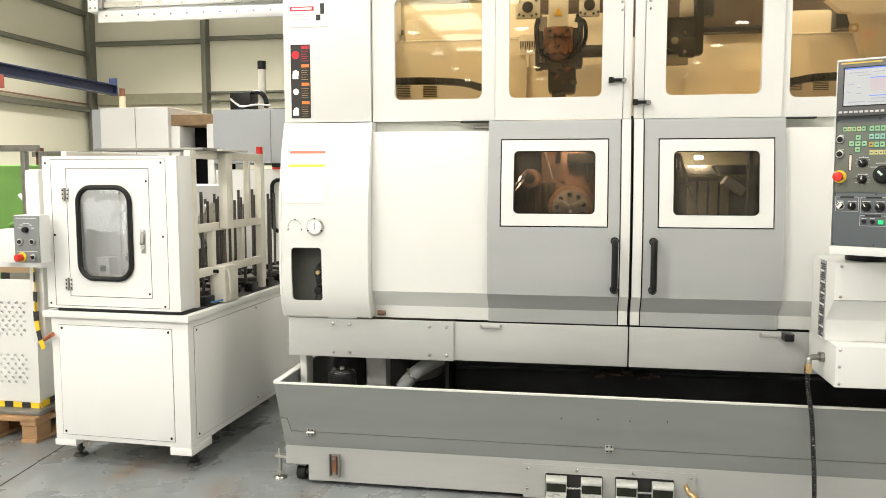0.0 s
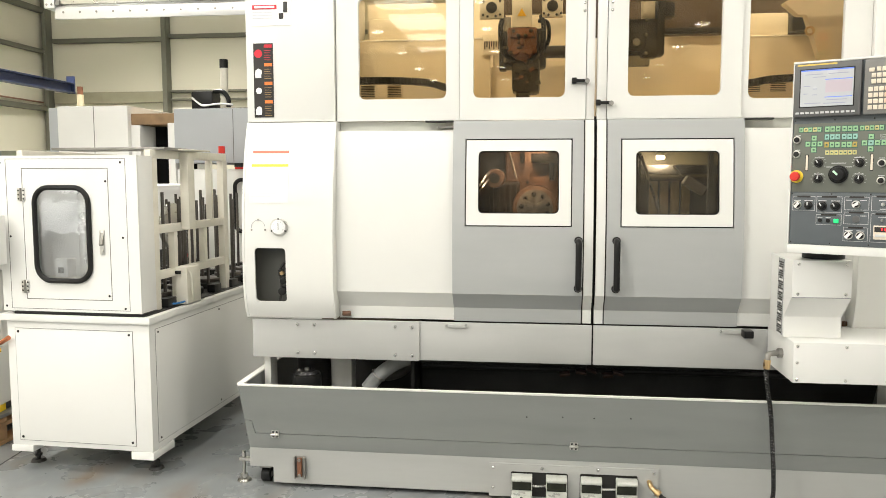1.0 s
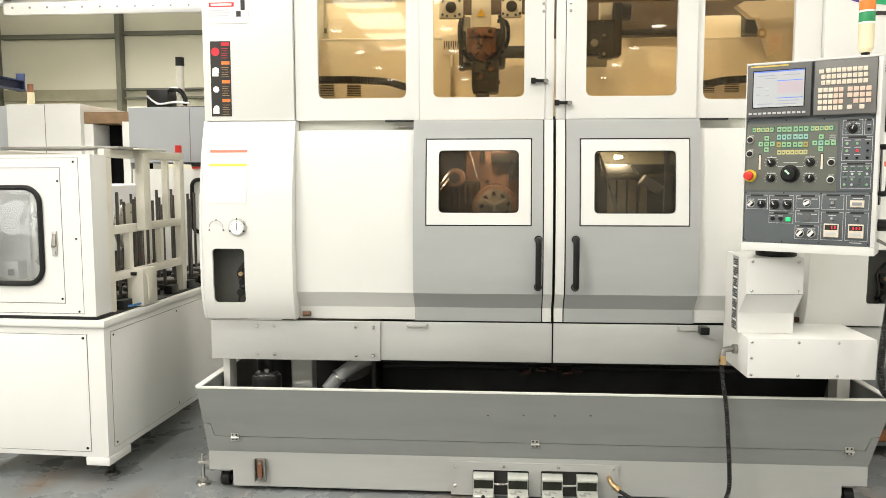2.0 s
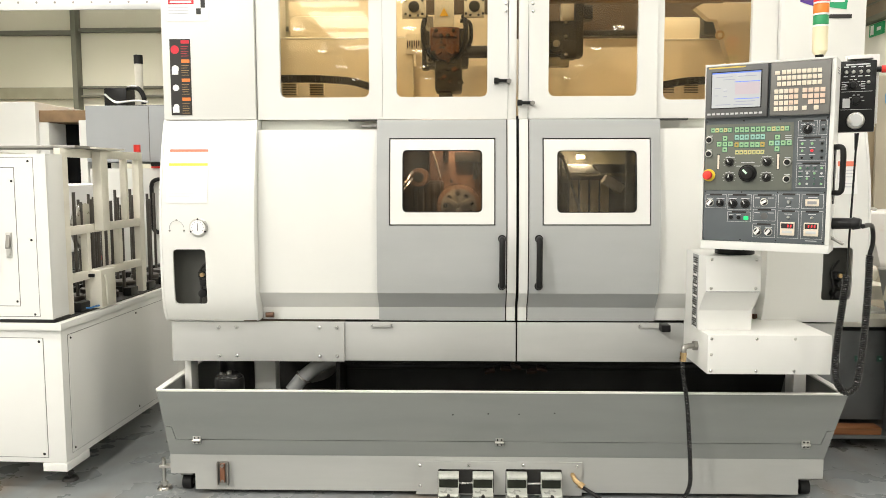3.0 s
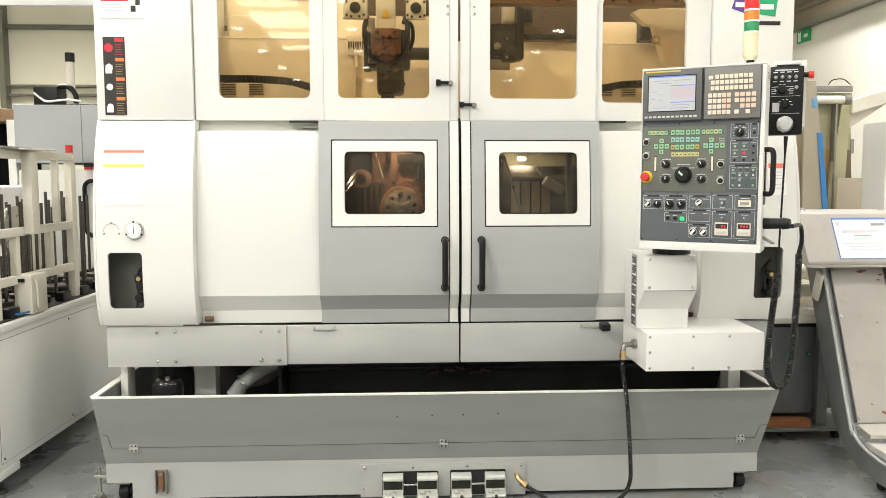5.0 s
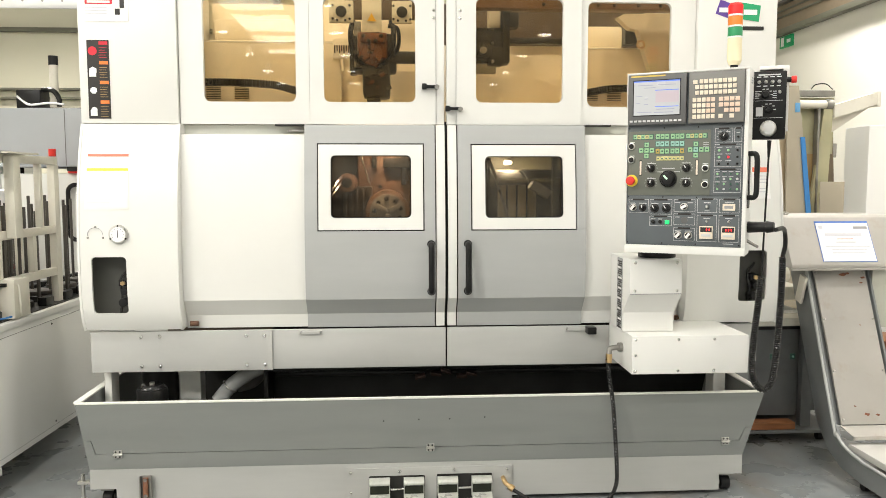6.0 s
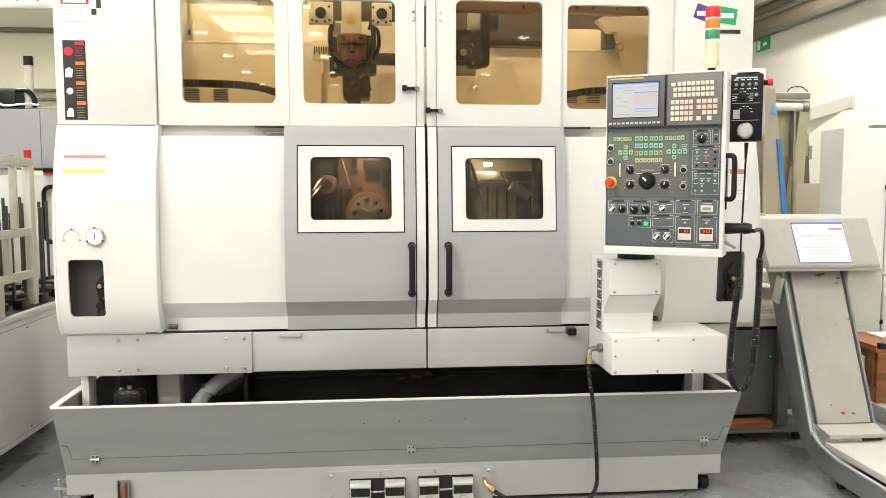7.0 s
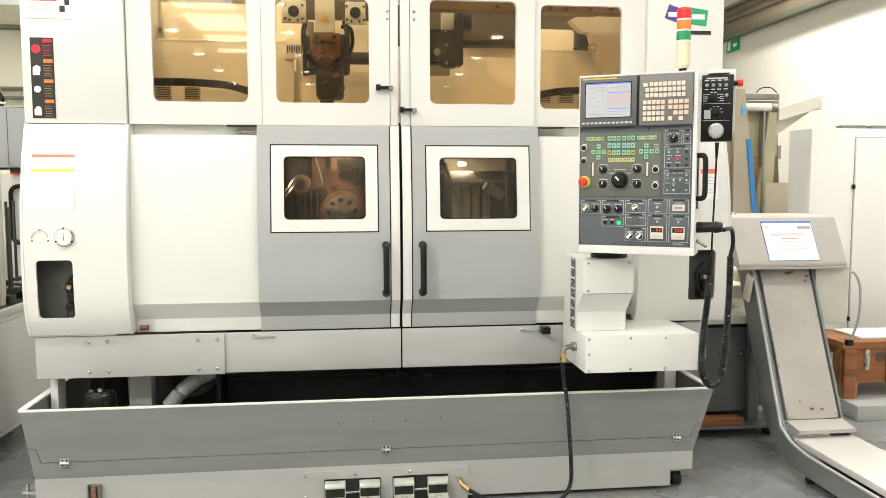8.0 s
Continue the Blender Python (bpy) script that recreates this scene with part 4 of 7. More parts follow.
# safety labels on the left column
LORANGE = material("label_orange", (0.85, 0.22, 0.04), 0.5, vary=0.03)
LRED = material("label_deep_red", (0.62, 0.02, 0.04), 0.5, vary=0.03)
LTEXT = material("label_ochre_print", (0.45, 0.30, 0.12), 0.5)
lab = part("safety_label", box_bm(-1.176, -1.078, 3.2695, 3.2725, 1.768, 2.122, 0), PICTO, lathe, "black strip of four pictogram warnings with orange headings")
for k, m in enumerate((LRED, LORANGE, LORANGE, LORANGE)):
    z = 2.118 - 0.0885 * k
    part("heading", box_bm(-1.122, -1.083, 3.2677, 3.2695, z - 0.017, z - 0.002, 0), m, lab)
    for i in range(5):
        part("print_line", box_bm(-1.122, -1.088 - 0.005 * (i % 2), 3.268, 3.2695, z - 0.0315 - 0.011 * i, z - 0.0295 - 0.011 * i, 0), LRED if k == 0 else LTEXT, lab)
    part("picture", cyl_bm((-1.151, 3.2677, z - 0.045), (-1.151, 3.2695, z - 0.045), 0.020 - 0.002 * k, seg=16 if k == 0 else 5 + k), LRED if k == 0 else PAPER, lab)
    if k == 1 or k == 3:
        part("picture", box_bm(-1.168, -1.138, 3.2678, 3.2695, z - 0.072, z - 0.045, 0), PAPER, lab)
lab2 = part("notice", box_bm(-1.185, -0.985, 3.2695, 3.2725, 2.205, 2.33, 0), PAPER, lathe, "white notice with a red heading")
part("heading", box_bm(-1.176, -1.055, 3.2678, 3.2695, 2.282, 2.302, 0), LRED, lab2)
part("heading_print", box_bm(-1.166, -1.065, 3.2665, 3.2678, 2.287, 2.297, 0), PAPER, lab2)
for z in (2.265, 2.252, 2.239):
    part("print_line", box_bm(-1.176, -1.08, 3.268, 3.2695, z, z + 0.004, 0), LABEL_PALE, lab2)
part("picture", box_bm(-1.022, -1.002, 3.268, 3.2695, 2.265, 2.315, 0), PICTO, lab2)
part("picture", box_bm(-1.044, -1.022, 3.268, 3.2695, 2.235, 2.262, 0), PICTO, lab2)
# maker's badge, plain colour fields
for pts, m, bar in (([(1.748, 2.272), (1.845, 2.240), (1.868, 2.305), (1.770, 2.337)], material("badge_violet", (0.11, 0.05, 0.30), 0.4), (1.765, 1.84, 2.278, 2.300)),
                    ([(1.868, 2.248), (1.960, 2.236), (1.968, 2.312), (1.876, 2.325)], material("badge_green", (0.02, 0.36, 0.15), 0.4), (1.885, 1.95, 2.268, 2.292))):
    b = part("badge_field", sheet_bm(pts, y=3.2725, thick=0.002), m, lathe, "plain coloured badge field")
    part("badge_bar", box_bm(bar[0], bar[1], 3.2708, 3.2724, bar[2], bar[3], 0), PAPER, b)
part("badge_bar", box_bm(1.868, 1.985, 3.2725, 3.2745, 2.196, 2.214, 0), PICTO, lathe)

# gantry rail that leaves the machine on the left
rail = thing("gantry_rail", "long white aluminium gantry rail with end plate", "gantry rail", "", pose(0.04, 0, -0.022))
ALU = material("anodised_aluminium", (0.72, 0.72, 0.71), 0.32, 0.6, vary=0.04, scale=8)
part("profile", box_bm(-2.44, -1.216, 3.60, 3.75, 2.415, 2.60, 0.006), ALU, rail)
part("rack_strip", box_bm(-2.44, -1.216, 3.585, 3.599, 2.348, 2.412, 0.003), ALU, rail)
part("guide", box_bm(-2.41, -1.216, 3.575, 3.599, 2.425, 2.455, 0.004), STEEL, rail)
ep = part("end_plate", box_bm(-2.492, -2.43, 3.57, 3.68, 2.405, 2.49, 0.005), ALU, rail)
for dx in (0.012, 0.04):
    for z in (2.425, 2.47):
        part("bolt", bolt_bm(-2.492 + dx + 0.005, 3.5705, z, 0.006, 0.003), DULL, ep)
part("end_stop", box_bm(-2.425, -2.40, 3.566, 3.60, 2.42, 2.475, 0.004), DULL, rail)
for k in range(13):
    part("bolt", bolt_bm(-2.39 + 0.095 * k, 3.585, 2.385, 0.0055, 0.003), DULL, rail)

# ---------------------------------------------------------------- coolant tank under the machine
tank = thing("coolant_tank", "long grey open coolant tank on casters under the lathe", "coolant tank")
TZ, TK, TS = 0.505, 0.189, 0.266


def tank_y(z):
    return float(np.interp(z, [0.0, TK, TZ], [3.062, 3.062, 3.0]))


def tank_l(z):
    return float(np.interp(z, [TK, TZ], [-1.160, -1.187]))


def tank_r(z):
    return float(np.interp(z, [TK, TZ], [1.850, 1.916]))


up_outline = [(tank_l(TZ), TZ), (tank_r(TZ), TZ), (tank_r(0.335), 0.335), (tank_r(0.33) - 0.035, 0.33), (tank_r(0.29) - 0.045, TS + 0.0015), (tank_l(0.29) + 0.045, TS + 0.0015),
              (tank_l(0.33) + 0.035, 0.33), (tank_l(0.335), 0.335)]
part("upper_front", sheet_bm(up_outline, y=0, thick=0.012, cuts=(0.4,), profile=tank_y), TANK, tank, "dark grey upper front plate")
band = [(tank_l(0.332), 0.332), (tank_l(0.33) + 0.033, 0.327), (tank_l(0.29) + 0.042, TS - 0.0015), (tank_r(0.29) - 0.042, TS - 0.0015), (tank_r(0.33) - 0.033, 0.327), (tank_r(0.332), 0.332),
        (tank_r(TK), TK), (tank_l(TK), TK)]
part("lower_band", sheet_bm(band, thick=0.012, profile=tank_y), TANK, tank)
low = [(-1.160, TK - 0.0005), (1.850, TK - 0.0005), (1.850, 0.098), (1.74, 0.098), (1.74, 0.022), (-1.045, 0.022), (-1.045, 0.098), (-1.160, 0.098)]
part("lower_front", sheet_bm(low, y=3.062, thick=0.012), TANKLOW, tank, "mid grey lower front plate")
part("rim", box_bm(-1.190, 1.918, 2.998, 3.016, TZ + 0.0005, TZ + 0.009, 0.002), RIM, tank, "worn bare upper rim")
for s, x in ((-1, -1.188), (1, 1.905)):
    sw = bmesh.new()
    ex_ = tank_l if s < 0 else tank_r
    vs = [sw.verts.new((ex_(zz) - s * dx, yy, zz)) for dx in (0.0, 0.012) for yy in (3.077, 4.3) for zz in (0.098, TK, TZ)]
    for q in ((0, 1, 4, 3), (1, 2, 5, 4), (6, 9, 10, 7), (7, 10, 11, 8), (0, 6, 7, 1), (1, 7, 8, 2), (3, 4, 10, 9), (4, 5, 11, 10), (2, 8, 11, 5), (0, 3, 9, 6)):
        sw.faces.new([vs[i] for i in q])
    part("side_wall", finish(sw), TANK, tank)
    part("side_rim", box_bm(x - 0.012, x + 0.02, 3.0165, 4.3, TZ + 0.0005, TZ + 0.009, 0.002), RIM, tank)
part("tank_floor", box_bm(-1.15, 1.84, 3.076, 4.28, 0.10, 0.112, 0.002), HOLLOW, tank, "oily black tank floor")
part("tank_back", box_bm(-1.15, 1.84, 4.28, 4.30, 0.10, 0.45, 0.002), HOLLOW, tank)
for x in (-1.026, 0.373, 1.757):
    h = part("hinge_clasp", box_bm(x - 0.018, x + 0.018, tank_y(TS) - 0.007, tank_y(TS) - 0.001, TS - 0.019, TS + 0.017, 0.002), STEEL, tank, "small bright clasp")
    part("clasp_pin", cyl_bm((x - 0.02, tank_y(TS) - 0.010, TS - 0.003), (x + 0.02, tank_y(TS) - 0.010, TS - 0.003), 0.005, seg=10), STEEL, h)
    for dx in (-0.009, 0.009):
        for dz in (-0.012, 0.010):
            part("clasp_screw", bolt_bm(x + dx, tank_y(TS) - 0.0075, TS + dz, 0.004, 0.002), BLACK, h)
part("latch_plate", box_bm(-0.935, -0.885, 3.054, 3.0615, 0.055, 0.158, 0.002), DULL, tank)
lt = part("sight_gauge", box_bm(-0.922, -0.899, 3.040, 3.053, 0.062, 0.152, 0.005), material("rusty_brown", (0.20, 0.085, 0.045), 0.5, vary=0.25, scale=30), tank, "brown oil sight gauge")
for z in (0.07, 0.144):
    part("gauge_nut", cyl_bm((-0.910, 3.034, z), (-0.910, 3.040, z), 0.008, seg=8), DULL, lt)
for dx in (-0.936, -0.888):
    part("gauge_guard", box_bm(dx, dx + 0.006, 3.034, 3.0535, 0.052, 0.16, 0.001), DULL, lt)
for x in (-1.10, 1.79):
    c = part("caster", cyl_bm((x - 0.022, 3.13, 0.036), (x + 0.022, 3.13, 0.036), 0.036, seg=24, bevel=0.006), RUBBER, tank, "black caster wheel")
    part("caster_hub", cyl_bm((x - 0.024, 3.13, 0.036), (x + 0.024, 3.13, 0.036), 0.014, seg=14), DULL, c)
    part("caster_fork", box_bm(x - 0.03, x + 0.03, 3.10, 3.17, 0.074, 0.099, 0.004), DULL, c)


def levelling_pad(x, y, parent):
    p = part("levelling_foot", cyl_bm((x, y, 0.0), (x, y, 0.014), 0.036, 0.030, 24, 0.003), STEEL, parent, "bright levelling foot with threaded stem")
    part("stem", cyl_bm((x, y, 0.014), (x, y, 0.150), 0.0085, seg=12), STEEL, p)
    part("nut", cyl_bm((x, y, 0.022), (x, y, 0.036), 0.017, seg=6), STEEL, p)
    part("stem_bracket", box_bm(x - 0.02, x + 0.06, y - 0.014, y + 0.014, 0.104, 0.118, 0.002), STEEL, p)
    return p


levelling_pad(-1.214, 3.12, tank)
for x, z in ((0.16, 0.40), (0.32, 0.405), (0.46, 0.405), (0.62, 0.41)):
    part("plug", bolt_bm(x, tank_y(z) + 0.0005, z, 0.0036, 0.0012), HOLLOW, tank)
# coolant pump on the tank
pump = thing("coolant_pump", "short black coolant pump motor standing in the tank", "pump")
part("motor", cyl_bm((-0.926, 3.24, 0.112), (-0.926, 3.24, 0.515), 0.070, seg=40, bevel=0.012), BLACK, pump)
part("motor_cap", cyl_bm((-0.926, 3.24, 0.515), (-0.926, 3.24, 0.532), 0.066, 0.050, 40, 0.004), material("gloss_black_enamel", (0.012, 0.012, 0.012), 0.15, vary=0.1), pump)
part("cap_bolt", cyl_bm((-0.926, 3.24, 0.532), (-0.926, 3.24, 0.541), 0.012, seg=12), STEEL, pump)
pump2 = thing("coolant_pump", "tall black pump housing standing in the tank", "pump")
part("motor", cyl_bm((-0.97, 3.52, 0.112), (-0.97, 3.52, 0.70), 0.09, 0.085, 40, 0.012), BLACK, pump2)
part("pump_plate", box_bm(-1.08, -0.89, 3.42, 3.62, 0.112, 0.13, 0.004), DULL, pump2)

# pedal plate and foot switches
pp = part("pedal_plate", sheet_bm(rect(-0.010, 0.752, 0.012, 0.168), [round_rect(0.090, 0.348, 0.013, 0.132, 0.008), round_rect(0.402, 0.660, 0.013, 0.135, 0.008)], y=3.052, thick=0.009),
          TANKLOW, tank, "grey screwed pedal plate")
for x, z in ((0.008, 0.150), (0.008, 0.055), (0.232, 0.152), (0.482, 0.155), (0.730, 0.152), (0.730, 0.06)):
    part("bolt", bolt_bm(x, 3.0515, z, 0.0075, 0.007), BOLT, pp)
# thin dark sheet paints the bay's depth as shade behind the switches
part("bay_shade", box_bm(0.086, 0.674, 3.0604, 3.0616, 0.014, 0.134, 0), HOLLOW, pp)
PEDAL = material("pedal_grey_enamel", (0.50, 0.51, 0.47), 0.28, 0.3, vary=0.2, scale=16, dirt=0.75, dirt_colour=(0.15, 0.21, 0.13))
PEDALG = material("pedal_inside_shade", (0.018, 0.021, 0.014), 0.55, vary=0.3, scale=18, dirt=0.3, dirt_colour=(0.06, 0.07, 0.05), spec=0.25)


def foot_switch(x):
    """A shrouded foot switch: base shell, hood, treadle, adjusting screw."""
    f = thing("foot_switch", "grey metal shrouded foot switch on the floor before the tank", "foot switch", "foot switches", pose(x, 3.03, 0))
    part("base", box_bm(-0.050, 0.050, -0.064, 0.020, 0.0, 0.022, 0.006), PEDAL, f)
    part("slot", box_bm(-0.044, 0.044, -0.050, 0.018, 0.0225, 0.0305, 0.002), HOLLOW, f)
    cap = [(-0.018, 0.099), (-0.0215, 0.104), (-0.020, 0.111), (-0.013, 0.119), (-0.002, 0.1245), (0.018, 0.1265), (0.018, 0.099)]
    part("hood", prism_bm(cap, -0.047, 0.047, 0.002), PEDAL, f, "rounded bright hood")
    # dark panel paints the shaded interior below the hood
    part("window", prism_bm([(-0.010, 0.058), (-0.013, 0.062), (-0.012, 0.0985), (0.016, 0.0985), (0.016, 0.058)], -0.043, 0.043, 0.002), PEDALG, f, "dark green-brown panel for the shaded inside of the hood")
    for sx in (-0.047, 0.0435):
        part("cheek", prism_bm([(-0.014, 0.040), (-0.014, 0.0985), (0.018, 0.0985), (0.018, 0.034)], sx, sx + 0.0035, 0.001), PEDAL, f)
    part("treadle", prism_bm([(-0.056, 0.030), (-0.060, 0.037), (-0.054, 0.044), (-0.036, 0.049), (-0.016, 0.0575), (0.015, 0.0575), (0.015, 0.030)], -0.046, 0.046, 0.004), PEDAL, f, "worn bright treadle")
    part("screw", cyl_bm((0, -0.066, 0.034), (0, -0.052, 0.036), 0.009, seg=10), HOLLOW, f)
    return f


first = foot_switch(0.140)
for x in (0.297, 0.452, 0.609):
    copy_thing(first, pose(x, 3.03, 0))
for x in (0.19, 0.502):
    part("link_rod", cyl_bm((x, 3.03, 0.075), (x + 0.06, 3.03, 0.077), 0.005, seg=10), STEEL, pp)

# ---------------------------------------------------------------- control console on its arm
console = thing("control_console", "white swivelling operator console with grey key panels on a white arm", "control panel")
armb = part("arm_box", box_bm(1.245, 1.765, 2.850, 3.222, 0.637, 0.806, 0.004), LOADER_WHITE, console, "white arm box")
for x in (1.255, 1.445, 1.605):
    for z in (0.652, 0.790):
        part("screw", bolt_bm(x + 0.006, 2.8495, z, 0.0065, 0.005), BOLT, armb)
part("screw", bolt_bm(1.261, 2.8495, 0.722, 0.0065, 0.005), BOLT, armb)
col = prism_bm([(2.955, 0.8065), (2.955, 0.895), (2.862, 0.990), (2.862, 1.142), (3.16, 1.142), (3.16, 0.8065)], 1.232, 1.464, 0.004)
column = part("arm_column", col, LOADER_WHITE, console, "white arm column with an overhang")
part("seam", box_bm(1.234, 1.462, 2.8612, 2.8625, 0.988, 0.991, 0), INK, column)
for x in (1.256, 1.442):
    for z in (1.004, 1.126):
        part("screw", bolt_bm(x, 2.8615, z, 0.0065, 0.005), BOLT, column)
part("label_plate", box_bm(1.2295, 1.2315, 2.968, 3.045, 0.812, 1.135, 0), material("plate_grey_print", (0.36, 0.37, 0.37), 0.5, vary=0.2, scale=60), column, "tall grey printed plate")
for k in range(34):
    part("print_line", box_bm(1.2282, 1.2294, 2.976 + 0.02 * (k % 4 == 2), 3.037 - 0.008 * (k % 3), 0.816 + 0.0093 * k, 0.8095 + 0.0093 * k, 0), PICTO if k % 5 else PAPER, column)
part("swivel", cyl_bm((1.385, 2.97, 1.142), (1.385, 2.97, 1.1765), 0.082, seg=40, bevel=0.004), BLACK, console, "black swivel collar")
part("conduit_box", box_bm(1.775, 1.80, 2.92, 3.10, 0.66, 0.775, 0.004), WHITE, console)

# the desk itself is built in its own frame: u to the right, w out of the face, v down from the top
PANEL_W, PANEL_H = 0.498, 0.772
ang = math.degrees(math.atan2(2.600 - 2.850, 1.640 - 1.208))
DESK = pose(1.205, 2.850, 1.929, 0, 0, ang) @ Matrix.Diagonal((0.972, 1, 0.974, 1))


def desk(name, bm, mat, parent=None, label=""):
    ob = part(name, bm, mat, parent or console, label)
    if parent is None:
        ob.matrix_basis = DESK
    return ob


def db(u0, u1, v0, v1, w0, w1, bevel=0.0):
    """A box on the desk's face: u, v in metres, w metres out of the face."""
    return box_bm(u0, u1, -w1, -w0, -v1, -v0, bevel)


def dcyl(u, v, w0, w1, r, r2=None, seg=18, bevel=0.0):
    return cyl_bm((u, -w0, -v), (u, -w1, -v), r, r2, seg, bevel)


shell = desk("shell", box_bm(0, PANEL_W, 0.002, 0.150, -PANEL_H, 0, 0.004), LOADER_WHITE, None, "white sheet steel console housing")
fr = bmesh.new()
for a in ((0, PANEL_W, 0, 0.008), (0, PANEL_W, PANEL_H - 0.034, PANEL_H), (0, 0.005, 0.0085, PANEL_H - 0.0345), (PANEL_W - 0.016, PANEL_W, 0.0085, PANEL_H - 0.0345)):
    merge(fr, db(a[0], a[1], a[2], a[3], -0.0015, 0.012, 0.002))
part("shell_rim", fr, LOADER_WHITE, shell)
SLATE = material("slate_grey_panel", (0.105, 0.12, 0.13), 0.5, vary=0.06, scale=12)
OLIVE = material("olive_grey_panel", (0.145, 0.155, 0.13), 0.5, vary=0.05, scale=12)
BEZEL = material("dark_grey_bezel", (0.12, 0.12, 0.12), 0.45, vary=0.05)
SILVER = material("silver_print", (0.62, 0.63, 0.63), 0.5, vary=0.02)
KEYCREAM = material("cream_key", (0.78, 0.70, 0.58), 0.5, vary=0.08, scale=60)
KEYGREEN = material("pale_green_key", (0.30, 0.54, 0.30), 0.4, vary=0.15, scale=50)
KEYAQUA = material("pale_aqua_key", (0.30, 0.55, 0.48), 0.4, vary=0.15, scale=50)
KEYYEL = material("pale_yellow_key", (0.58, 0.55, 0.24), 0.4, vary=0.15, scale=50)
KEYDARK = material("dark_green_key", (0.05, 0.12, 0.09), 0.4, vary=0.1)
LEDG = material("green_lit_key", (0.02, 0.60, 0.20), 0.4, vary=0, emit=0.45, bump=0)
LEDR = material("red_lit_digits", (0.9, 0.02, 0.03), 0.4, vary=0, emit=0.9, bump=0)
face = desk("faceplate", db(0.006, 0.481, 0.009, PANEL_H - 0.035, -0.002, 0.004, 0.001), SLATE, None, "slate grey key panel")
# screen unit
scr = desk("screen_unit", db(0.008, 0.252, 0.011, 0.222, 0.0045, 0.030, 0.004), BEZEL, None, "dark framed monitor, switched on")
part("screen_well", db(0.030, 0.230, 0.034, 0.186, 0.0302, 0.0312), BLACK, scr)
SCREEN = material("lit_screen", (0.36, 0.37, 0.38), 0.25, vary=0.04, scale=8, emit=0.6, bump=0)
part("screen", db(0.034, 0.226, 0.038, 0.182, 0.0314, 0.0322), SCREEN, scr, "pale lit screen")
sblue = material("screen_blue", (0.12, 0.22, 0.75), 0.3, vary=0, emit=0.2, bump=0)
sgrey = material("screen_grey_text", (0.34, 0.36, 0.46), 0.3, vary=0, emit=0.08, bump=0)
spink = material("screen_pale", (0.36, 0.31, 0.34), 0.3, vary=0, emit=0.6, bump=0)
part("screen_bar", db(0.034, 0.226, 0.038, 0.043, 0.0323, 0.0326), sblue, scr)
part("screen_field", db(0.126, 0.222, 0.082, 0.130, 0.0323, 0.0326), spink, scr)
part("screen_bar", db(0.124, 0.222, 0.077, 0.080, 0.0323, 0.0326), sblue, scr)
part("screen_bar", db(0.124, 0.222, 0.146, 0.149, 0.0323, 0.0326), sblue, scr)
for u0, u1, v in ((0.05, 0.115, 0.055), (0.078, 0.125, 0.066), (0.045, 0.070, 0.10), (0.080, 0.095, 0.112), (0.045, 0.060, 0.13), (0.078, 0.095, 0.135), (0.13, 0.205, 0.157), (0.05, 0.11, 0.168), (0.12, 0.20, 0.170), (0.135, 0.21, 0.055)):
    part("screen_text", db(u0, u1, v, v + 0.003, 0.0323, 0.0326), sgrey, scr)
part("maker_bar", db(0.020, 0.165, 0.015, 0.021, 0.0302, 0.031), material("gold_bar", (0.62, 0.45, 0.10), 0.4, 0.3), scr)
for k in range(12):
    part("soft_key", db(0.018 + 0.0185 * k, 0.031 + 0.0185 * k, 0.203, 0.211, 0.0302, 0.033, 0.001), SILVER, scr)
# keyboard unit
kb = desk("keyboard_unit", db(0.262, 0.480, 0.011, 0.222, 0.0045, 0.028, 0.004), material("warm_grey_bezel", (0.19, 0.185, 0.175), 0.45, vary=0.05), None, "dark framed keyboard with cream keys")
part("key", db(0.278, 0.296, 0.046, 0.061, 0.0282, 0.033, 0.0015), KEYCREAM, kb)
KW = 0.0152
for r, v in enumerate((0.043, 0.066, 0.089)):
    for k in range(9 if r else 8):
        u = (0.304 if r == 0 else 0.287) + 0.0185 * k
        part("key", db(u, u + KW, v, v + 0.0170, 0.0282, 0.033, 0.0015), KEYCREAM, kb)
KEYPINK = material("pink_key", (0.78, 0.60, 0.48), 0.5, vary=0.1, scale=60)
for r, v in enumerate((0.118, 0.141, 0.164, 0.187)):
    for k in range(5):
        u = 0.278 + 0.0185 * k
        part("key", db(u, u + KW, v, v + 0.0170, 0.0282, 0.033, 0.0015), KEYPINK if k > 2 and r < 3 else KEYCREAM, kb)
    for k in range(4):
        if (r == 3 and k in (1, 3)) or (r == 2 and k == 0):
            continue
        u = 0.382 + 0.0215 * k
        part("key", db(u, u + 0.0175, v, v + 0.0170, 0.0282, 0.033, 0.0015), KEYPINK if r < 3 else KEYCREAM, kb)


def frame_lines(parent, u0, u1, v0, v1, w=0.0046):
    """A thin printed border with a dark title bar on top."""
    f = bmesh.new()
    t = 0.0013
    for a in ((u0, u1, v0, v0 + t), (u0, u1, v1 - t, v1), (u0, u0 + t, v0 + t, v1 - t), (u1 - t, u1, v0 + t, v1 - t)):
        merge(f, db(a[0], a[1], a[2], a[3], w, w + 0.0006))
    part("printed_border", f, SILVER, parent)
    part("title_bar", db(u0 + 0.2 * (u1 - u0), u1 - 0.2 * (u1 - u0), v0 - 0.002, v0 + 0.005, w + 0.0007, w + 0.0014), PICTO, parent)


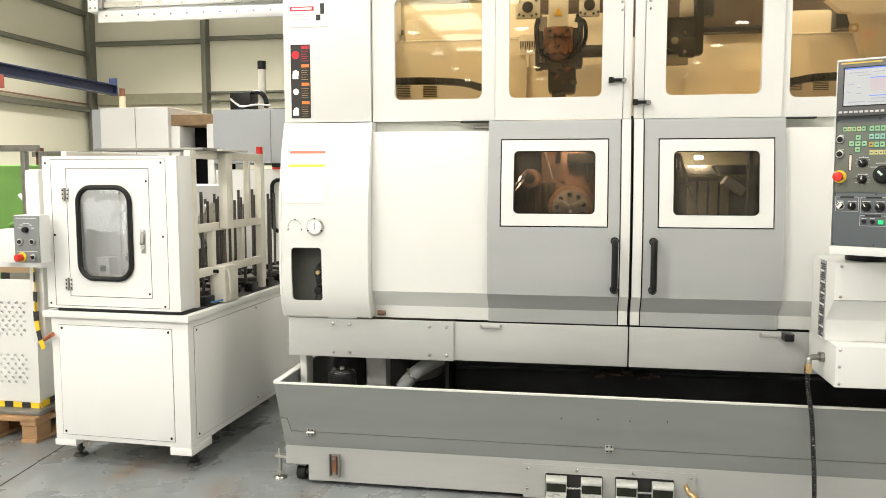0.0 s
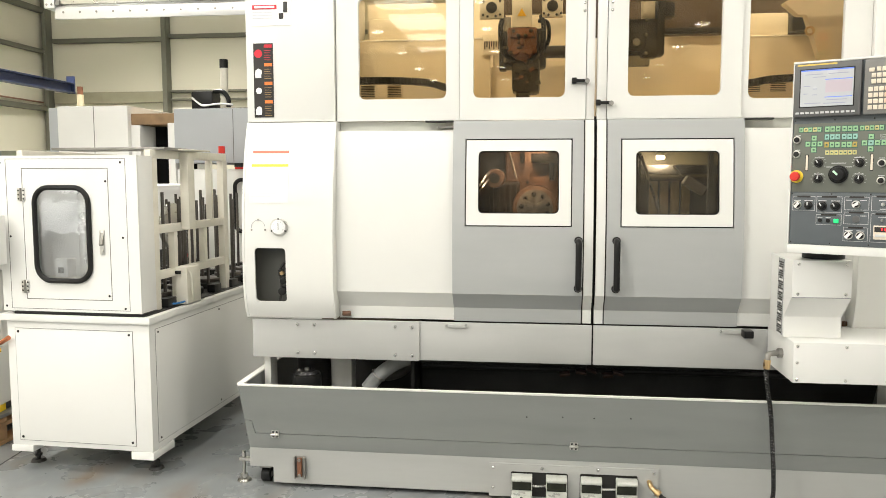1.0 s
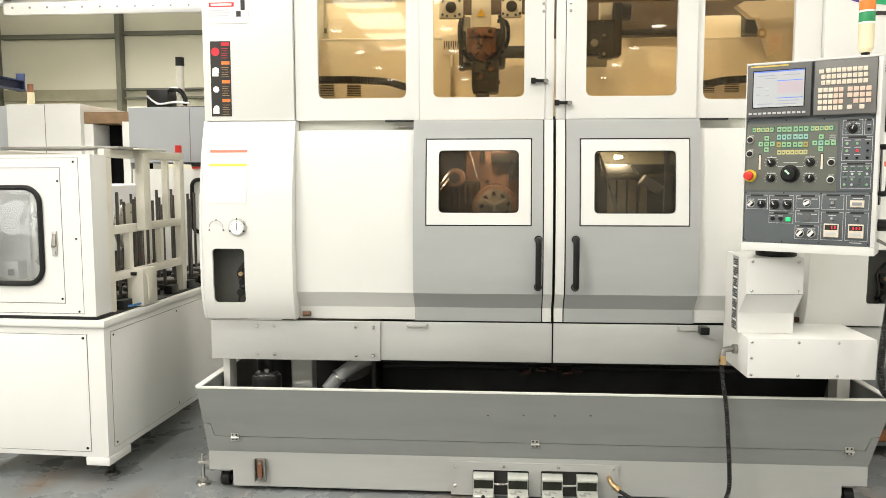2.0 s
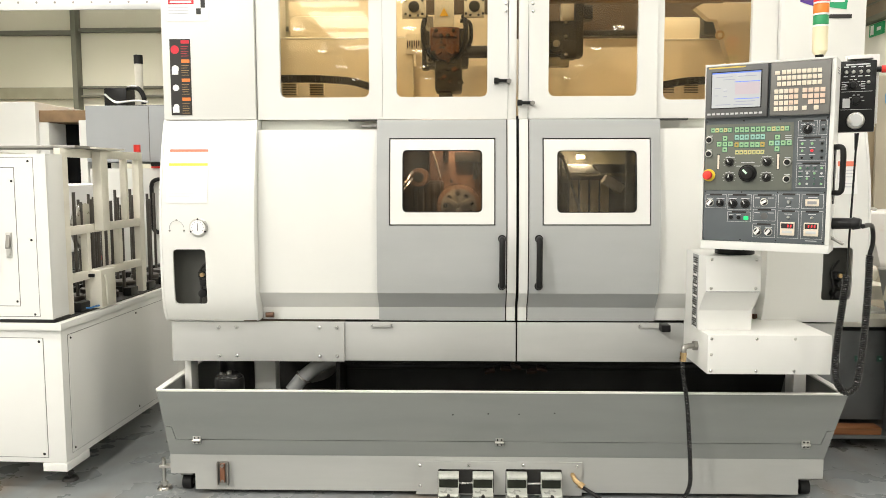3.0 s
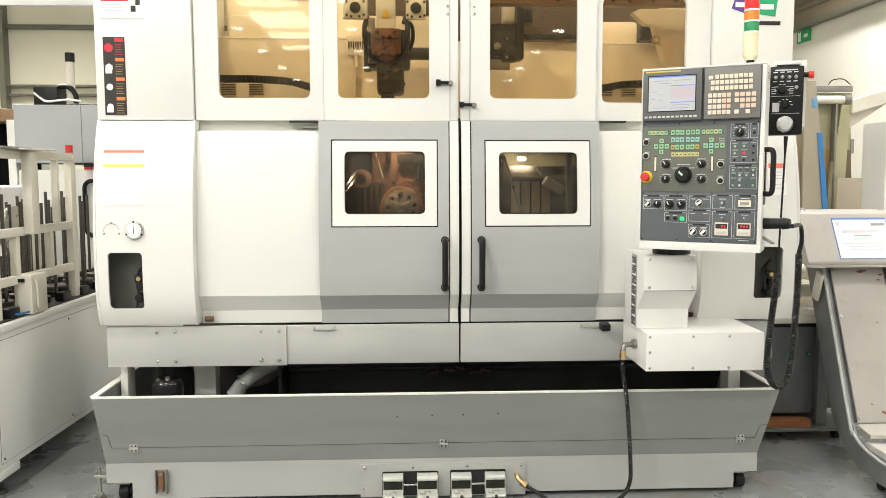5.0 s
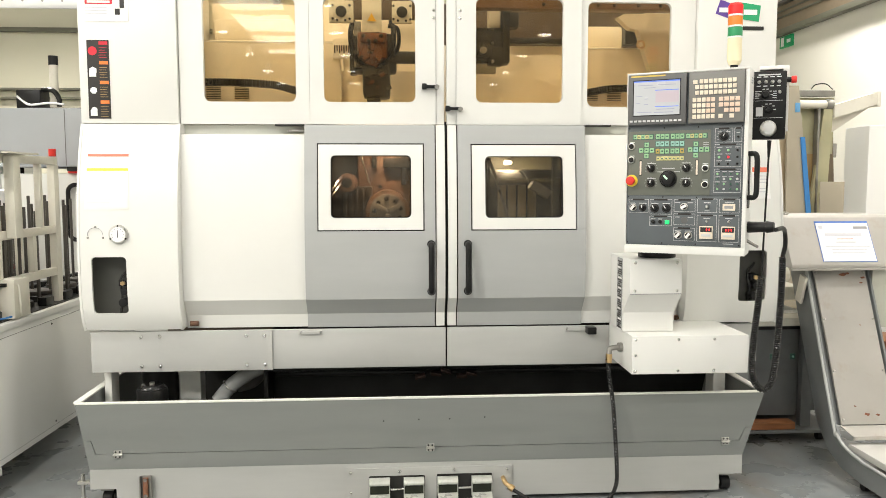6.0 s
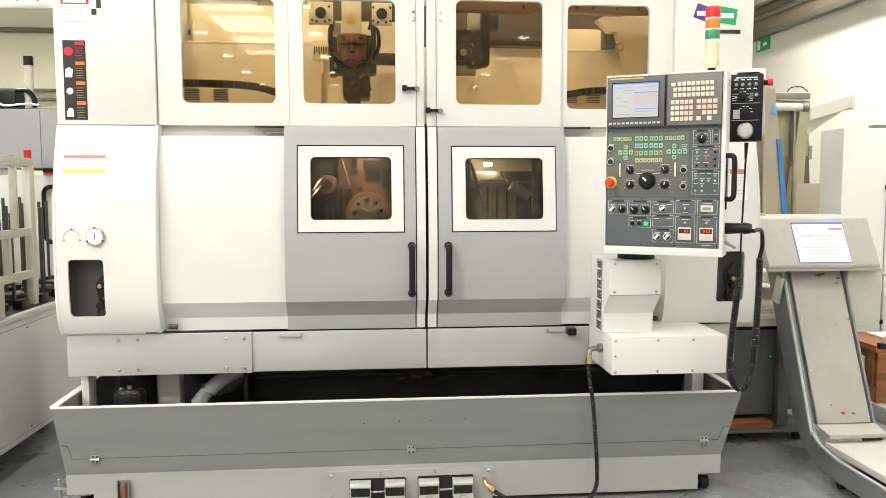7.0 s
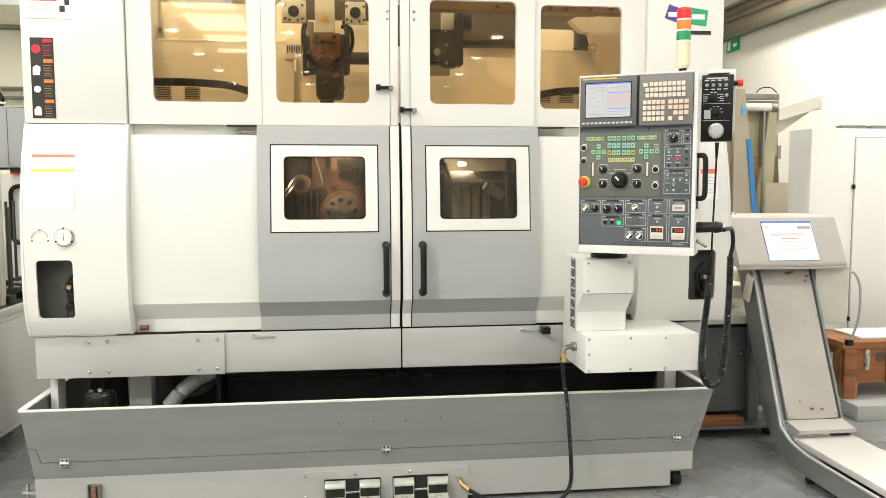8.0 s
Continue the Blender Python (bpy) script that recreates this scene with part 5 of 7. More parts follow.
def knob(parent, u, v, r=0.012, w=0.0046, pointer=0.0, dark=True, ticks=True):
    k = part("rotary_knob", dcyl(u, v, w, w + 0.004, r * 1.12, None, 24, 0.001), PICTO if dark else STEEL, parent)
    part("knob_cap", dcyl(u, v, w + 0.004, w + 0.020, r * 0.9, r * 0.72, 24, 0.002), BLACK, k)
    pw = 0.002 if dark else 0.0055
    m = part("pointer", db(-pw, pw, -r * 0.85, 0.0 if dark else r * 0.75, w + 0.0195, w + 0.0225), PAPER if not dark else SILVER, k)
    m.matrix_basis = Matrix.Translation((u, 0, -v)) @ Euler((0, radians(pointer), 0)).to_matrix().to_4x4()
    if ticks:
        tk = bmesh.new()
        for a in range(-120, 121, 30):
            c, s = math.sin(radians(a)), math.cos(radians(a))
            merge(tk, db(u + r * 1.55 * c - 0.002, u + r * 1.55 * c + 0.002, v - r * 1.55 * s - 0.001, v - r * 1.55 * s + 0.001, w, w + 0.0006))
        part("tick_marks", tk, SILVER, k)
    return k


def push(parent, u, v, r=0.013, w=0.0046, mat=None):
    k = part("push_button", dcyl(u, v, w, w + 0.008, r, None, 24, 0.002), STEEL, parent)
    part("button_cap", dcyl(u, v, w + 0.008, w + 0.011, r * 0.72, None, 20, 0.001), mat or BLACK, k)
    return k


# main key field
main = desk("key_field", db(0.008, 0.352, 0.248, 0.522, 0.0042, 0.0062, 0.001), OLIVE, None, "olive key field with green membrane keys")
MW = 0.0066


def key(u, v, du, dv, mat):
    k = part("membrane_key", db(u, u + du, v, v + dv, MW, MW + 0.0016, 0.0006), mat, main)
    part("key_mark", db(u + 0.28 * du, u + 0.72 * du, v + 0.36 * dv, v + 0.64 * dv, MW + 0.0016, MW + 0.0019), KEYDARK, k)


for base in (0.030, 0.252):
    part("key_bed", db(base - 0.003, base + 0.087, 0.261, 0.284, MW - 0.0002, MW + 0.0003), KEYDARK, main)
    for k in range(5):
        key(base + 0.0168 * k, 0.2635, 0.0148, 0.0175, KEYYEL if k % 2 else KEYGREEN)
for r, v in enumerate((0.262, 0.293, 0.324)):
    for k in range(6):
        u = 0.126 + 0.0195 * k + (0.004 if k > 2 else 0)
        part("key_bed", db(u - 0.002, u + 0.0185, v - 0.002, v + 0.024, MW - 0.0002, MW + 0.0003), KEYDARK, main)
        key(u, v, 0.0165, 0.0205, (KEYGREEN, KEYAQUA, KEYGREEN)[r] if not (r == 2 and k in (0, 5)) else material("ochre_key", (0.50, 0.36, 0.08), 0.4))
for k in range(7):
    key(0.130 + 0.0165 * k, 0.3565, 0.0148, 0.0175, KEYYEL)
for base, extra in ((0.087, 0), (0.292, 1)):
    for du, dv in ((0, -1), (-1, 0), (0, 0), (1, 0), (0, 1)) + (((2, 0),) if extra else ()):
        u, v = base + 0.0225 * du, 0.330 + 0.0235 * dv
        part("key_bed", db(u - 0.0115, u + 0.0115, v - 0.0115, v + 0.0115, MW - 0.0002, MW + 0.0003), KEYDARK, main)
        key(u - 0.009, v - 0.0095, 0.018, 0.019, KEYAQUA if (du, dv) == (0, 0) and extra else KEYGREEN)
for v in (0.300, 0.308, 0.316):
    part("print_line", db(0.322, 0.345, v, v + 0.002, MW - 0.0002, MW + 0.0004), SILVER, main)
push(main, 0.023, 0.312, 0.015, MW)
push(main, 0.023, 0.370, 0.015, MW)
push(main, 0.333, 0.408, 0.015, MW)
push(main, 0.333, 0.476, 0.015, MW)
for u in (0.063, 0.298):
    part("slider_slot", db(u - 0.006, u + 0.006, 0.372, 0.438, MW, MW + 0.001), PICTO, main)
    part("slider_scale", db(u - 0.004, u + 0.004, 0.375, 0.435, MW + 0.0011, MW + 0.0016), KEYCREAM, main)
for u, v in ((0.108, 0.406), (0.108, 0.470), (0.256, 0.406), (0.256, 0.470)):
    knob(main, u, v, 0.016, MW, -30 + 40 * (v > 0.45))
hw = part("jog_wheel", dcyl(0.182, 0.452, MW, MW + 0.010, 0.036, None, 40, 0.002), BLACK, main, "large black jog wheel")
part("jog_cap", dcyl(0.182, 0.452, MW + 0.010, MW + 0.032, 0.031, 0.025, 36, 0.004), BLACK, hw)
jp = part("jog_mark", db(-0.004, 0.004, -0.020, 0.002, MW + 0.031, MW + 0.0335), material("pale_green_mark", (0.55, 0.80, 0.62), 0.4), hw)
jp.matrix_basis = Matrix.Translation((0.182, 0, -0.452)) @ Euler((0, radians(-45), 0)).to_matrix().to_4x4()
es = part("emergency_plate", dcyl(0.026, 0.460, MW, MW + 0.004, 0.026, None, 32, 0.001), YELLOW, main, "yellow emergency stop plate")
part("emergency_stem", dcyl(0.026, 0.460, MW + 0.004, MW + 0.022, 0.013, None, 20), RED, es)
part("emergency_stop", dcyl(0.026, 0.460, MW + 0.022, MW + 0.040, 0.020, 0.018, 28, 0.004), RED, es, "red emergency stop button")

# right-hand column of small fields
sub = desk("side_field", db(0.360, 0.478, 0.232, 0.522, 0.0042, 0.0058, 0.0006), SLATE, None, "slate grey field of toggle switches")
SW = 0.006
frame_lines(sub, 0.368, 0.438, 0.244, 0.302, SW)
frame_lines(sub, 0.444, 0.474, 0.244, 0.302, SW)
knob(sub, 0.403, 0.278, 0.017, SW, 20)
part("toggle", dcyl(0.459, 0.280, SW, SW + 0.012, 0.006, 0.004, 12), BLACK, sub)
frame_lines(sub, 0.368, 0.474, 0.310, 0.402, SW)
for r in range(3):
    for k in range(3):
        u, v = 0.386 + 0.036 * k, 0.335 + 0.028 * r
        part("led", dcyl(u, v, SW, SW + 0.006, 0.0055, 0.0045, 12), LEDR if (r, k) == (1, 1) else (KEYGREEN if r < 2 and k < 2 else BLACK), sub)
frame_lines(sub, 0.368, 0.474, 0.412, 0.510, SW)
for r in range(4):
    for k in range(4):
        u, v = 0.382 + 0.026 * k, 0.432 + 0.021 * r
        part("led", dcyl(u, v, SW, SW + 0.005, 0.005, 0.004, 12), KEYGREEN if (r + k) % 3 == 0 else (SILVER if (r * k) % 2 else KEYDARK), sub)

# lower field
lo = desk("lower_field", db(0.008, 0.478, 0.528, PANEL_H - 0.040, 0.0042, 0.0058, 0.0006), SLATE, None, "slate grey lower field of selector switches")
frame_lines(lo, 0.015, 0.100, 0.540, 0.598, SW)
knob(lo, 0.034, 0.576, 0.014, SW, 40, False, False)
knob(lo, 0.075, 0.576, 0.015, SW, 0, True, False)
frame_lines(lo, 0.106, 0.200, 0.540, 0.604, SW)
knob(lo, 0.127, 0.578, 0.017, SW, -30, True, False)
knob(lo, 0.176, 0.578, 0.017, SW, -30, True, False)
frame_lines(lo, 0.106, 0.200, 0.612, 0.654, SW)
for u in (0.122, 0.152):
    part("push_button", dcyl(u, 0.636, SW, SW + 0.008, 0.008, None, 18, 0.001), BLACK, lo)
part("lit_button", db(0.172, 0.191, 0.629, 0.646, SW, SW + 0.008, 0.002), LEDG, lo, "lit green button")
frame_lines(lo, 0.208, 0.296, 0.540, 0.592, SW)
knob(lo, 0.250, 0.570, 0.014, SW, 60, False, False)
frame_lines(lo, 0.208, 0.296, 0.600, 0.648, SW)
part("blank_plug", dcyl(0.252, 0.628, SW, SW + 0.004, 0.014, None, 24, 0.001), BEZEL, lo)
frame_lines(lo, 0.208, 0.296, 0.660, 0.716, SW)
knob(lo, 0.228, 0.692, 0.015, SW, 40, False, False)
knob(lo, 0.270, 0.692, 0.015, SW, 40, False, False)
for u0, u1, um in ((0.304, 0.384, 0.344), (0.392, 0.472, 0.432)):
    frame_lines(lo, u0, u1, 0.536, 0.594, SW)
    frame_lines(lo, u0, u1, 0.604, 0.716, SW)
    ctr = part("counter", db(um - 0.028, um + 0.026, 0.650, 0.704, SW, SW + 0.010, 0.002), KEYCREAM, lo, "cream counter with red lit digits")
    part("counter_window", db(um - 0.024, um + 0.022, 0.655, 0.675, SW + 0.0102, SW + 0.0112), PICTO, ctr)
    for k in range(2 if um < 0.4 else 3):
        part("digit", db(um + 0.010 - 0.011 * k, um + 0.015 - 0.011 * k, 0.660, 0.670, SW + 0.0114, SW + 0.012), LEDR, ctr)
    part("counter_keys", db(um - 0.020, um + 0.018, 0.684, 0.694, SW + 0.0102, SW + 0.0122, 0.001), SILVER, ctr)
    part("toggle", dcyl(um, 0.630, SW, SW + 0.014, 0.006, 0.004, 12), STEEL, lo)
part("toggle", dcyl(0.344, 0.568, SW, SW + 0.016, 0.008, 0.005, 12), STEEL, lo)
hm = part("hour_meter", db(0.406, 0.456, 0.556, 0.584, SW, SW + 0.007, 0.002), KEYCREAM, lo)
part("meter_window", db(0.414, 0.448, 0.564, 0.576, SW + 0.0072, SW + 0.008), INK, hm)
for u in (0.012, 0.16, 0.30, 0.474):
    for v in (0.236, 0.530, 0.728):
        part("screw", dcyl(u, v, 0.0045, 0.0075, 0.0035, 0.0025, 10), BLACK, face)

# printed legends
for u0, u1, v in ((0.016, 0.036, 0.294), (0.016, 0.036, 0.352), (0.322, 0.344, 0.388), (0.322, 0.344, 0.456), (0.092, 0.128, 0.384), (0.236, 0.272, 0.384), (0.155, 0.208, 0.406), (0.092, 0.128, 0.449), (0.236, 0.272, 0.449), (0.134, 0.160, 0.421), (0.204, 0.230, 0.421)):
    part("legend", db(u0, u1, v, v + 0.0028, MW - 0.0002, MW + 0.0004), SILVER, main)
for u0, u1, v in ((0.020, 0.046, 0.556), (0.060, 0.092, 0.556), (0.112, 0.142, 0.556), (0.160, 0.192, 0.556), (0.112, 0.130, 0.623), (0.142, 0.160, 0.623), (0.214, 0.234, 0.552), (0.264, 0.288, 0.552), (0.214, 0.234, 0.613), (0.266, 0.288, 0.613),
                  (0.214, 0.242, 0.672), (0.256, 0.284, 0.672), (0.330, 0.358, 0.551), (0.334, 0.354, 0.585), (0.330, 0.358, 0.616), (0.418, 0.446, 0.616), (0.414, 0.450, 0.548), (0.410, 0.452, 0.722)):
    part("legend", db(u0, u1, v, v + 0.0028, SW, SW + 0.0006), SILVER, lo)
for u0, u1, v in ((0.378, 0.396, 0.258), (0.410, 0.428, 0.258), (0.452, 0.466, 0.262), (0.376, 0.398, 0.321), (0.412, 0.434, 0.321), (0.448, 0.468, 0.321), (0.376, 0.398, 0.349), (0.412, 0.434, 0.349), (0.376, 0.398, 0.377), (0.412, 0.434, 0.377),
                  (0.374, 0.392, 0.422), (0.400, 0.418, 0.422), (0.426, 0.444, 0.422), (0.452, 0.470, 0.422), (0.374, 0.392, 0.443), (0.400, 0.418, 0.443), (0.426, 0.444, 0.443), (0.374, 0.392, 0.464), (0.400, 0.418, 0.464), (0.452, 0.470, 0.464)):
    part("legend", db(u0, u1, v, v + 0.0024, SW, SW + 0.0006), SILVER, sub)

# right flank: handle, connector, lever
hb = part("handle_plate", box_bm(PANEL_W, PANEL_W + 0.004, 0.035, 0.085, -0.575, -0.345, 0.002), BLACK, shell)
part("side_handle", tube_bm(smooth_path([(PANEL_W + 0.002, 0.020, -0.350), (PANEL_W + 0.028, 0.006, -0.352), (PANEL_W + 0.036, 0.004, -0.375), (PANEL_W + 0.036, 0.004, -0.44), (PANEL_W + 0.036, 0.004, -0.505),
                                         (PANEL_W + 0.028, 0.006, -0.528), (PANEL_W + 0.002, 0.020, -0.530)], 6), 0.011, 12), BLACK, shell, "black tubular handle")
cn = part("connector", cyl_bm((PANEL_W, 0.07, -0.655), (PANEL_W + 0.075, 0.06, -0.652), 0.024, 0.021, 20, 0.003), BLACK, shell, "black cable connector")
part("connector_ring", cyl_bm((PANEL_W + 0.075, 0.06, -0.652), (PANEL_W + 0.105, 0.055, -0.652), 0.026, 0.020, 20, 0.003), BLACK, cn)
part("lever", cyl_bm((PANEL_W, 0.06, -0.712), (PANEL_W + 0.045, 0.045, -0.735), 0.007, 0.006, 12), DULL, shell)
for z in (-0.036, -0.046, -0.056):
    part("vent_slot", box_bm(PANEL_W - 0.0005, PANEL_W + 0.001, 0.05, 0.11, z - 0.002, z + 0.002, 0), INK, shell)

# signal tower on the console
tower = thing("signal_tower", "slim red, orange, green and ivory signal tower on the console", "signal lamp")
tx, ty = 1.640, 2.80
part("tower_foot", cyl_bm((tx, ty, 1.9285), (tx, ty, 1.962), 0.016, seg=20), BLACK, tower)
part("tower_base", cyl_bm((tx, ty, 1.962), (tx, ty, 1.978), 0.020, 0.029, 28), IVORY, tower)
part("ivory_section", cyl_bm((tx, ty, 1.978), (tx, ty, 2.072), 0.029, seg=32), IVORY, tower)
z = 2.072
REDLIT = material("red_lit_lens", (0.85, 0.02, 0.02), 0.3, vary=0, emit=0.45, bump=0)
for m, n in ((GREEN, "green_lens"), (ORANGE, "orange_lens"), (REDLIT, "red_lens")):
    part("ring", cyl_bm((tx, ty, z), (tx, ty, z + 0.007), 0.0305, seg=32), PAPER, tower)
    part(n, cyl_bm((tx, ty, z + 0.007), (tx, ty, z + 0.045), 0.0295, seg=32, bevel=0.003), m, tower)
    z += 0.045
part("tower_cap", cyl_bm((tx, ty, z), (tx, ty, z + 0.008), 0.0295, 0.024, 32), RED, tower)

# hand pendant beside the console
pend = thing("hand_pendant", "black hand-wheel pendant with switches, hung beside the console", "pendant", "", pose(1.712, 2.78, 1.933, 0, 0, -24) @ Matrix.Diagonal((0.95, 1, 0.985, 1)))
part("bracket", box_bm(0.02, 0.152, 0.052, 0.060, -0.25, 0.028, 0.003), LOADER_WHITE, pend, "white hanging bracket")
part("bracket_top", box_bm(0.03, 0.125, 0.0, 0.05, 0.006, 0.022, 0.003), LOADER_WHITE, pend)
pb = part("case", box_bm(0, 0.140, 0, 0.05, -0.285, 0, 0.006), BLACK, pend, "black pendant case")
for k in range(4):
    part("toggle", cyl_bm((0.028 + 0.027 * k, -0.012, -0.045), (0.028 + 0.027 * k, 0, -0.045), 0.006, 0.008, 14), STEEL, pb)
    part("print_line", box_bm(0.018 + 0.027 * k, 0.036 + 0.027 * k, -0.0012, -0.0002, -0.026, -0.022, 0), SILVER, pb)
part("toggle", cyl_bm((0.112, -0.012, -0.088), (0.112, 0, -0.088), 0.006, 0.008, 14), STEEL, pb)
for (u, v) in ((0.055, -0.098), (0.068, -0.160)):
    kk = part("rotary_knob", cyl_bm((u, -0.018, v), (u, 0, v), 0.013, 0.016, 20, 0.002), BLACK, pb)
    for a in range(-90, 91, 36):
        part("tick", box_bm(u + 0.026 * math.sin(radians(a)) - 0.005, u + 0.026 * math.sin(radians(a)) + 0.005, -0.0012, -0.0002, v + 0.024 * math.cos(radians(a)) - 0.0015, v + 0.024 * math.cos(radians(a)) + 0.0015, 0), SILVER, kk)
for k in range(4):
    part("print_line", box_bm(0.018 + 0.027 * k, 0.034 + 0.027 * k, -0.0012, -0.0002, -0.064, -0.060, 0), SILVER, pb)
for k in range(4):
    part("print_line", box_bm(0.012, 0.030, -0.0012, -0.0002, -0.086 - 0.009 * k, -0.083 - 0.009 * k, 0), SILVER, pb)
    part("print_line", box_bm(0.084, 0.100, -0.0012, -0.0002, -0.086 - 0.009 * k, -0.083 - 0.009 * k, 0), SILVER, pb)
part("print_field", box_bm(0.018, 0.046, -0.0012, -0.0002, -0.188, -0.150, 0), SILVER, pb)
part("title_line", box_bm(0.025, 0.115, -0.0012, -0.0002, -0.018, -0.013, 0), SILVER, pb)
for za, zb in ((-0.124, -0.1225), (-0.196, -0.1945)):
    part("print_line", box_bm(0.012, 0.128, -0.0012, -0.0002, za, zb, 0), SILVER, pb)
hwl = part("hand_wheel", cyl_bm((0.070, -0.022, -0.240), (0.070, 0, -0.240), 0.033, 0.035, 36, 0.003), STEEL, pb, "bright knurled hand wheel")
part("wheel_cap", cyl_bm((0.070, -0.030, -0.240), (0.070, -0.022, -0.240), 0.025, 0.028, 32, 0.002), SILVER, hwl)
part("crank", cyl_bm((0.048, -0.046, -0.246), (0.048, -0.030, -0.246), 0.007, 0.008, 14), STEEL, hwl)
pe = part("stop_button", cyl_bm((0.140, 0.025, -0.036), (0.166, 0.025, -0.036), 0.011, seg=16), BLACK, pb)
part("stop_cap", cyl_bm((0.158, 0.025, -0.036), (0.180, 0.025, -0.036), 0.015, seg=20, bevel=0.003), RED, pe, "red stop cap")


def helix(path, r, pitch, per=10):
    """A coil of radius r round a path."""
    pts = [Vector(p) for p in path]
    out, ph = [], 0.0
    side = None
    for a, b in zip(pts, pts[1:]):
        d = b - a
        t = d.normalized()
        if side is None:
            side = t.orthogonal().normalized()
        side = (side - t * side.dot(t)).normalized()
        up_ = t.cross(side)
        n = max(1, int(round(d.length / pitch * per)))
        for i in range(n):
            q = a + d * (i / n)
            out.append(q + r * (math.cos(ph) * side + math.sin(ph) * up_))
            ph += 2 * math.pi * d.length / pitch / n
    return out


cable = thing("spiral_cable", "black spiral cable looping from the pendant to the console", "cable")
yc = 2.74
part("lead", tube_bm(smooth_path([(1.786, 2.765, 1.646), (1.785, 2.765, 1.58), (1.778, 2.76, 1.40), (1.768, 2.75, 1.22), (1.762, yc, 1.08)]), 0.0042, 8), BLACK, cable)
part("strain_relief", cyl_bm((1.786, 2.765, 1.648), (1.785, 2.765, 1.58), 0.009, 0.005, 14), BLACK, cable)
loop = smooth_path([(1.759, yc, 1.075), (1.748, yc, 0.95), (1.735, yc, 0.82), (1.730, yc, 0.70), (1.745, yc, 0.625), (1.780, yc, 0.592), (1.815, yc, 0.615), (1.831, yc, 0.70), (1.842, yc, 0.85), (1.848, yc, 1.02), (1.848, yc, 1.16)], 10)
part("coil", tube_bm(helix(loop, 0.0108, 0.0092, 12), 0.0045, 7), GLOSSBLACK, cable)
part("lead", tube_bm(smooth_path([(1.848, yc, 1.16), (1.858, yc, 1.21), (1.850, yc - 0.01, 1.262), (1.815, 2.68, 1.284), (1.745, 2.60, 1.284)]), 0.009, 10), BLACK, cable)

# oil conduit from the arm box down to the pedals
hose = thing("flexible_conduit", "black ribbed conduit with brass ends from arm box to pedals", "conduit")
path = smooth_path([(1.176, 2.98, 0.672), (1.180, 2.975, 0.60), (1.197, 2.965, 0.48), (1.207, 2.958, 0.34), (1.216, 2.955, 0.20), (1.213, 2.95, 0.10), (1.17, 2.94, 0.035), (1.08, 2.92, 0.016), (0.95, 2.915, 0.015), (0.86, 2.94, 0.022), (0.79, 2.98, 0.052), (0.735, 3.01, 0.078)], 10)
part("sleeve", tube_bm(path, 0.0085, 12), RUBBER, hose)
part("ribs", tube_bm(helix(path[:58], 0.0086, 0.0066, 8), 0.0020, 5), GLOSSBLACK, hose)
part("elbow", tube_bm(smooth_path([(1.245, 3.0, 0.728), (1.205, 2.99, 0.728), (1.184, 2.984, 0.722), (1.180, 2.98, 0.70)]), 0.012, 14), DULL, hose)
part("brass_nut", cyl_bm((1.180, 2.98, 0.702), (1.178, 2.98, 0.662), 0.015, seg=8), BRASS, hose, "brass nut")
part("flange_nut", cyl_bm((1.226, 2.998, 0.728), (1.246, 3.0, 0.728), 0.021, seg=8), DULL, hose)
part("brass_elbow", tube_bm(smooth_path([(0.745, 3.005, 0.078), (0.722, 3.02, 0.092), (0.712, 3.03, 0.106), (0.710, 3.055, 0.110)]), 0.011, 14), BRASS, hose, "brass elbow")
part("brass_nut", cyl_bm((0.735, 3.01, 0.084), (0.752, 3.0, 0.074), 0.016, seg=8), BRASS, hose, "brass nut")

# ---------------------------------------------------------------- parts feeder beside the lathe
feeder = thing("parts_feeder", "white parts feeder with glazed cabinet door and open cream frame", "feeder", "", pose(-1.655, 3.070, 0, 0, 0, -2.4))
FL = 1.95
base = part("base", box_bm(-0.765, 0, 0, FL, 0.138, 0.772, 0.005), LOADER_WHITE, feeder, "white base cabinet")
fp = part("front_panel", box_bm(-0.718, -0.088, -0.0035, -0.0005, 0.166, 0.733, 0.001), LOADER_WHITE, feeder)
SEAM = material("panel_gap", (0.17, 0.17, 0.16), 0.6)
for a in ((-0.7205, -0.7185, 0.1635, 0.7355), (-0.0875, -0.0855, 0.1635, 0.7355), (-0.7185, -0.0875, 0.1635, 0.1655), (-0.7185, -0.0875, 0.7335, 0.7355)):
    part("panel_gap", box_bm(a[0], a[1], -0.0016, -0.0003, a[2], a[3], 0), SEAM, fp)
for x in (-0.702, -0.105):
    for z in (0.182, 0.718):
        part("screw", bolt_bm(x, -0.0035, z, 0.006, 0.003), BLACK, fp)
sp = part("side_panel", box_bm(0.0005, 0.0035, 0.055, 1.50, 0.172, 0.738, 0.001), LOADER_WHITE, feeder)
for a in ((0.0525, 0.0545, 0.1695, 0.7405), (0.0545, 1.50, 0.1695, 0.1715), (0.0545, 1.50, 0.7385, 0.7405)):
    part("panel_gap", box_bm(0.0003, 0.0016, a[0], a[1], a[2], a[3], 0), SEAM, sp)
for y in (0.075, 0.75, 1.40):
    for z in (0.19, 0.722):
        part("screw", cyl_bm((0.0035, y, z), (0.0065, y, z), 0.006, 0.004, 12), BLACK, sp)
part("table_top", box_bm(-0.80, 0.014, -0.018, FL, 0.773, 0.806, 0.004), LOADER_WHITE, feeder, "white table flange")
part("table_deck", box_bm(-0.74, -0.02, 0.02, FL - 0.03, 0.8065, 0.812, 0.001), HOLLOW, feeder, "dark oily deck")
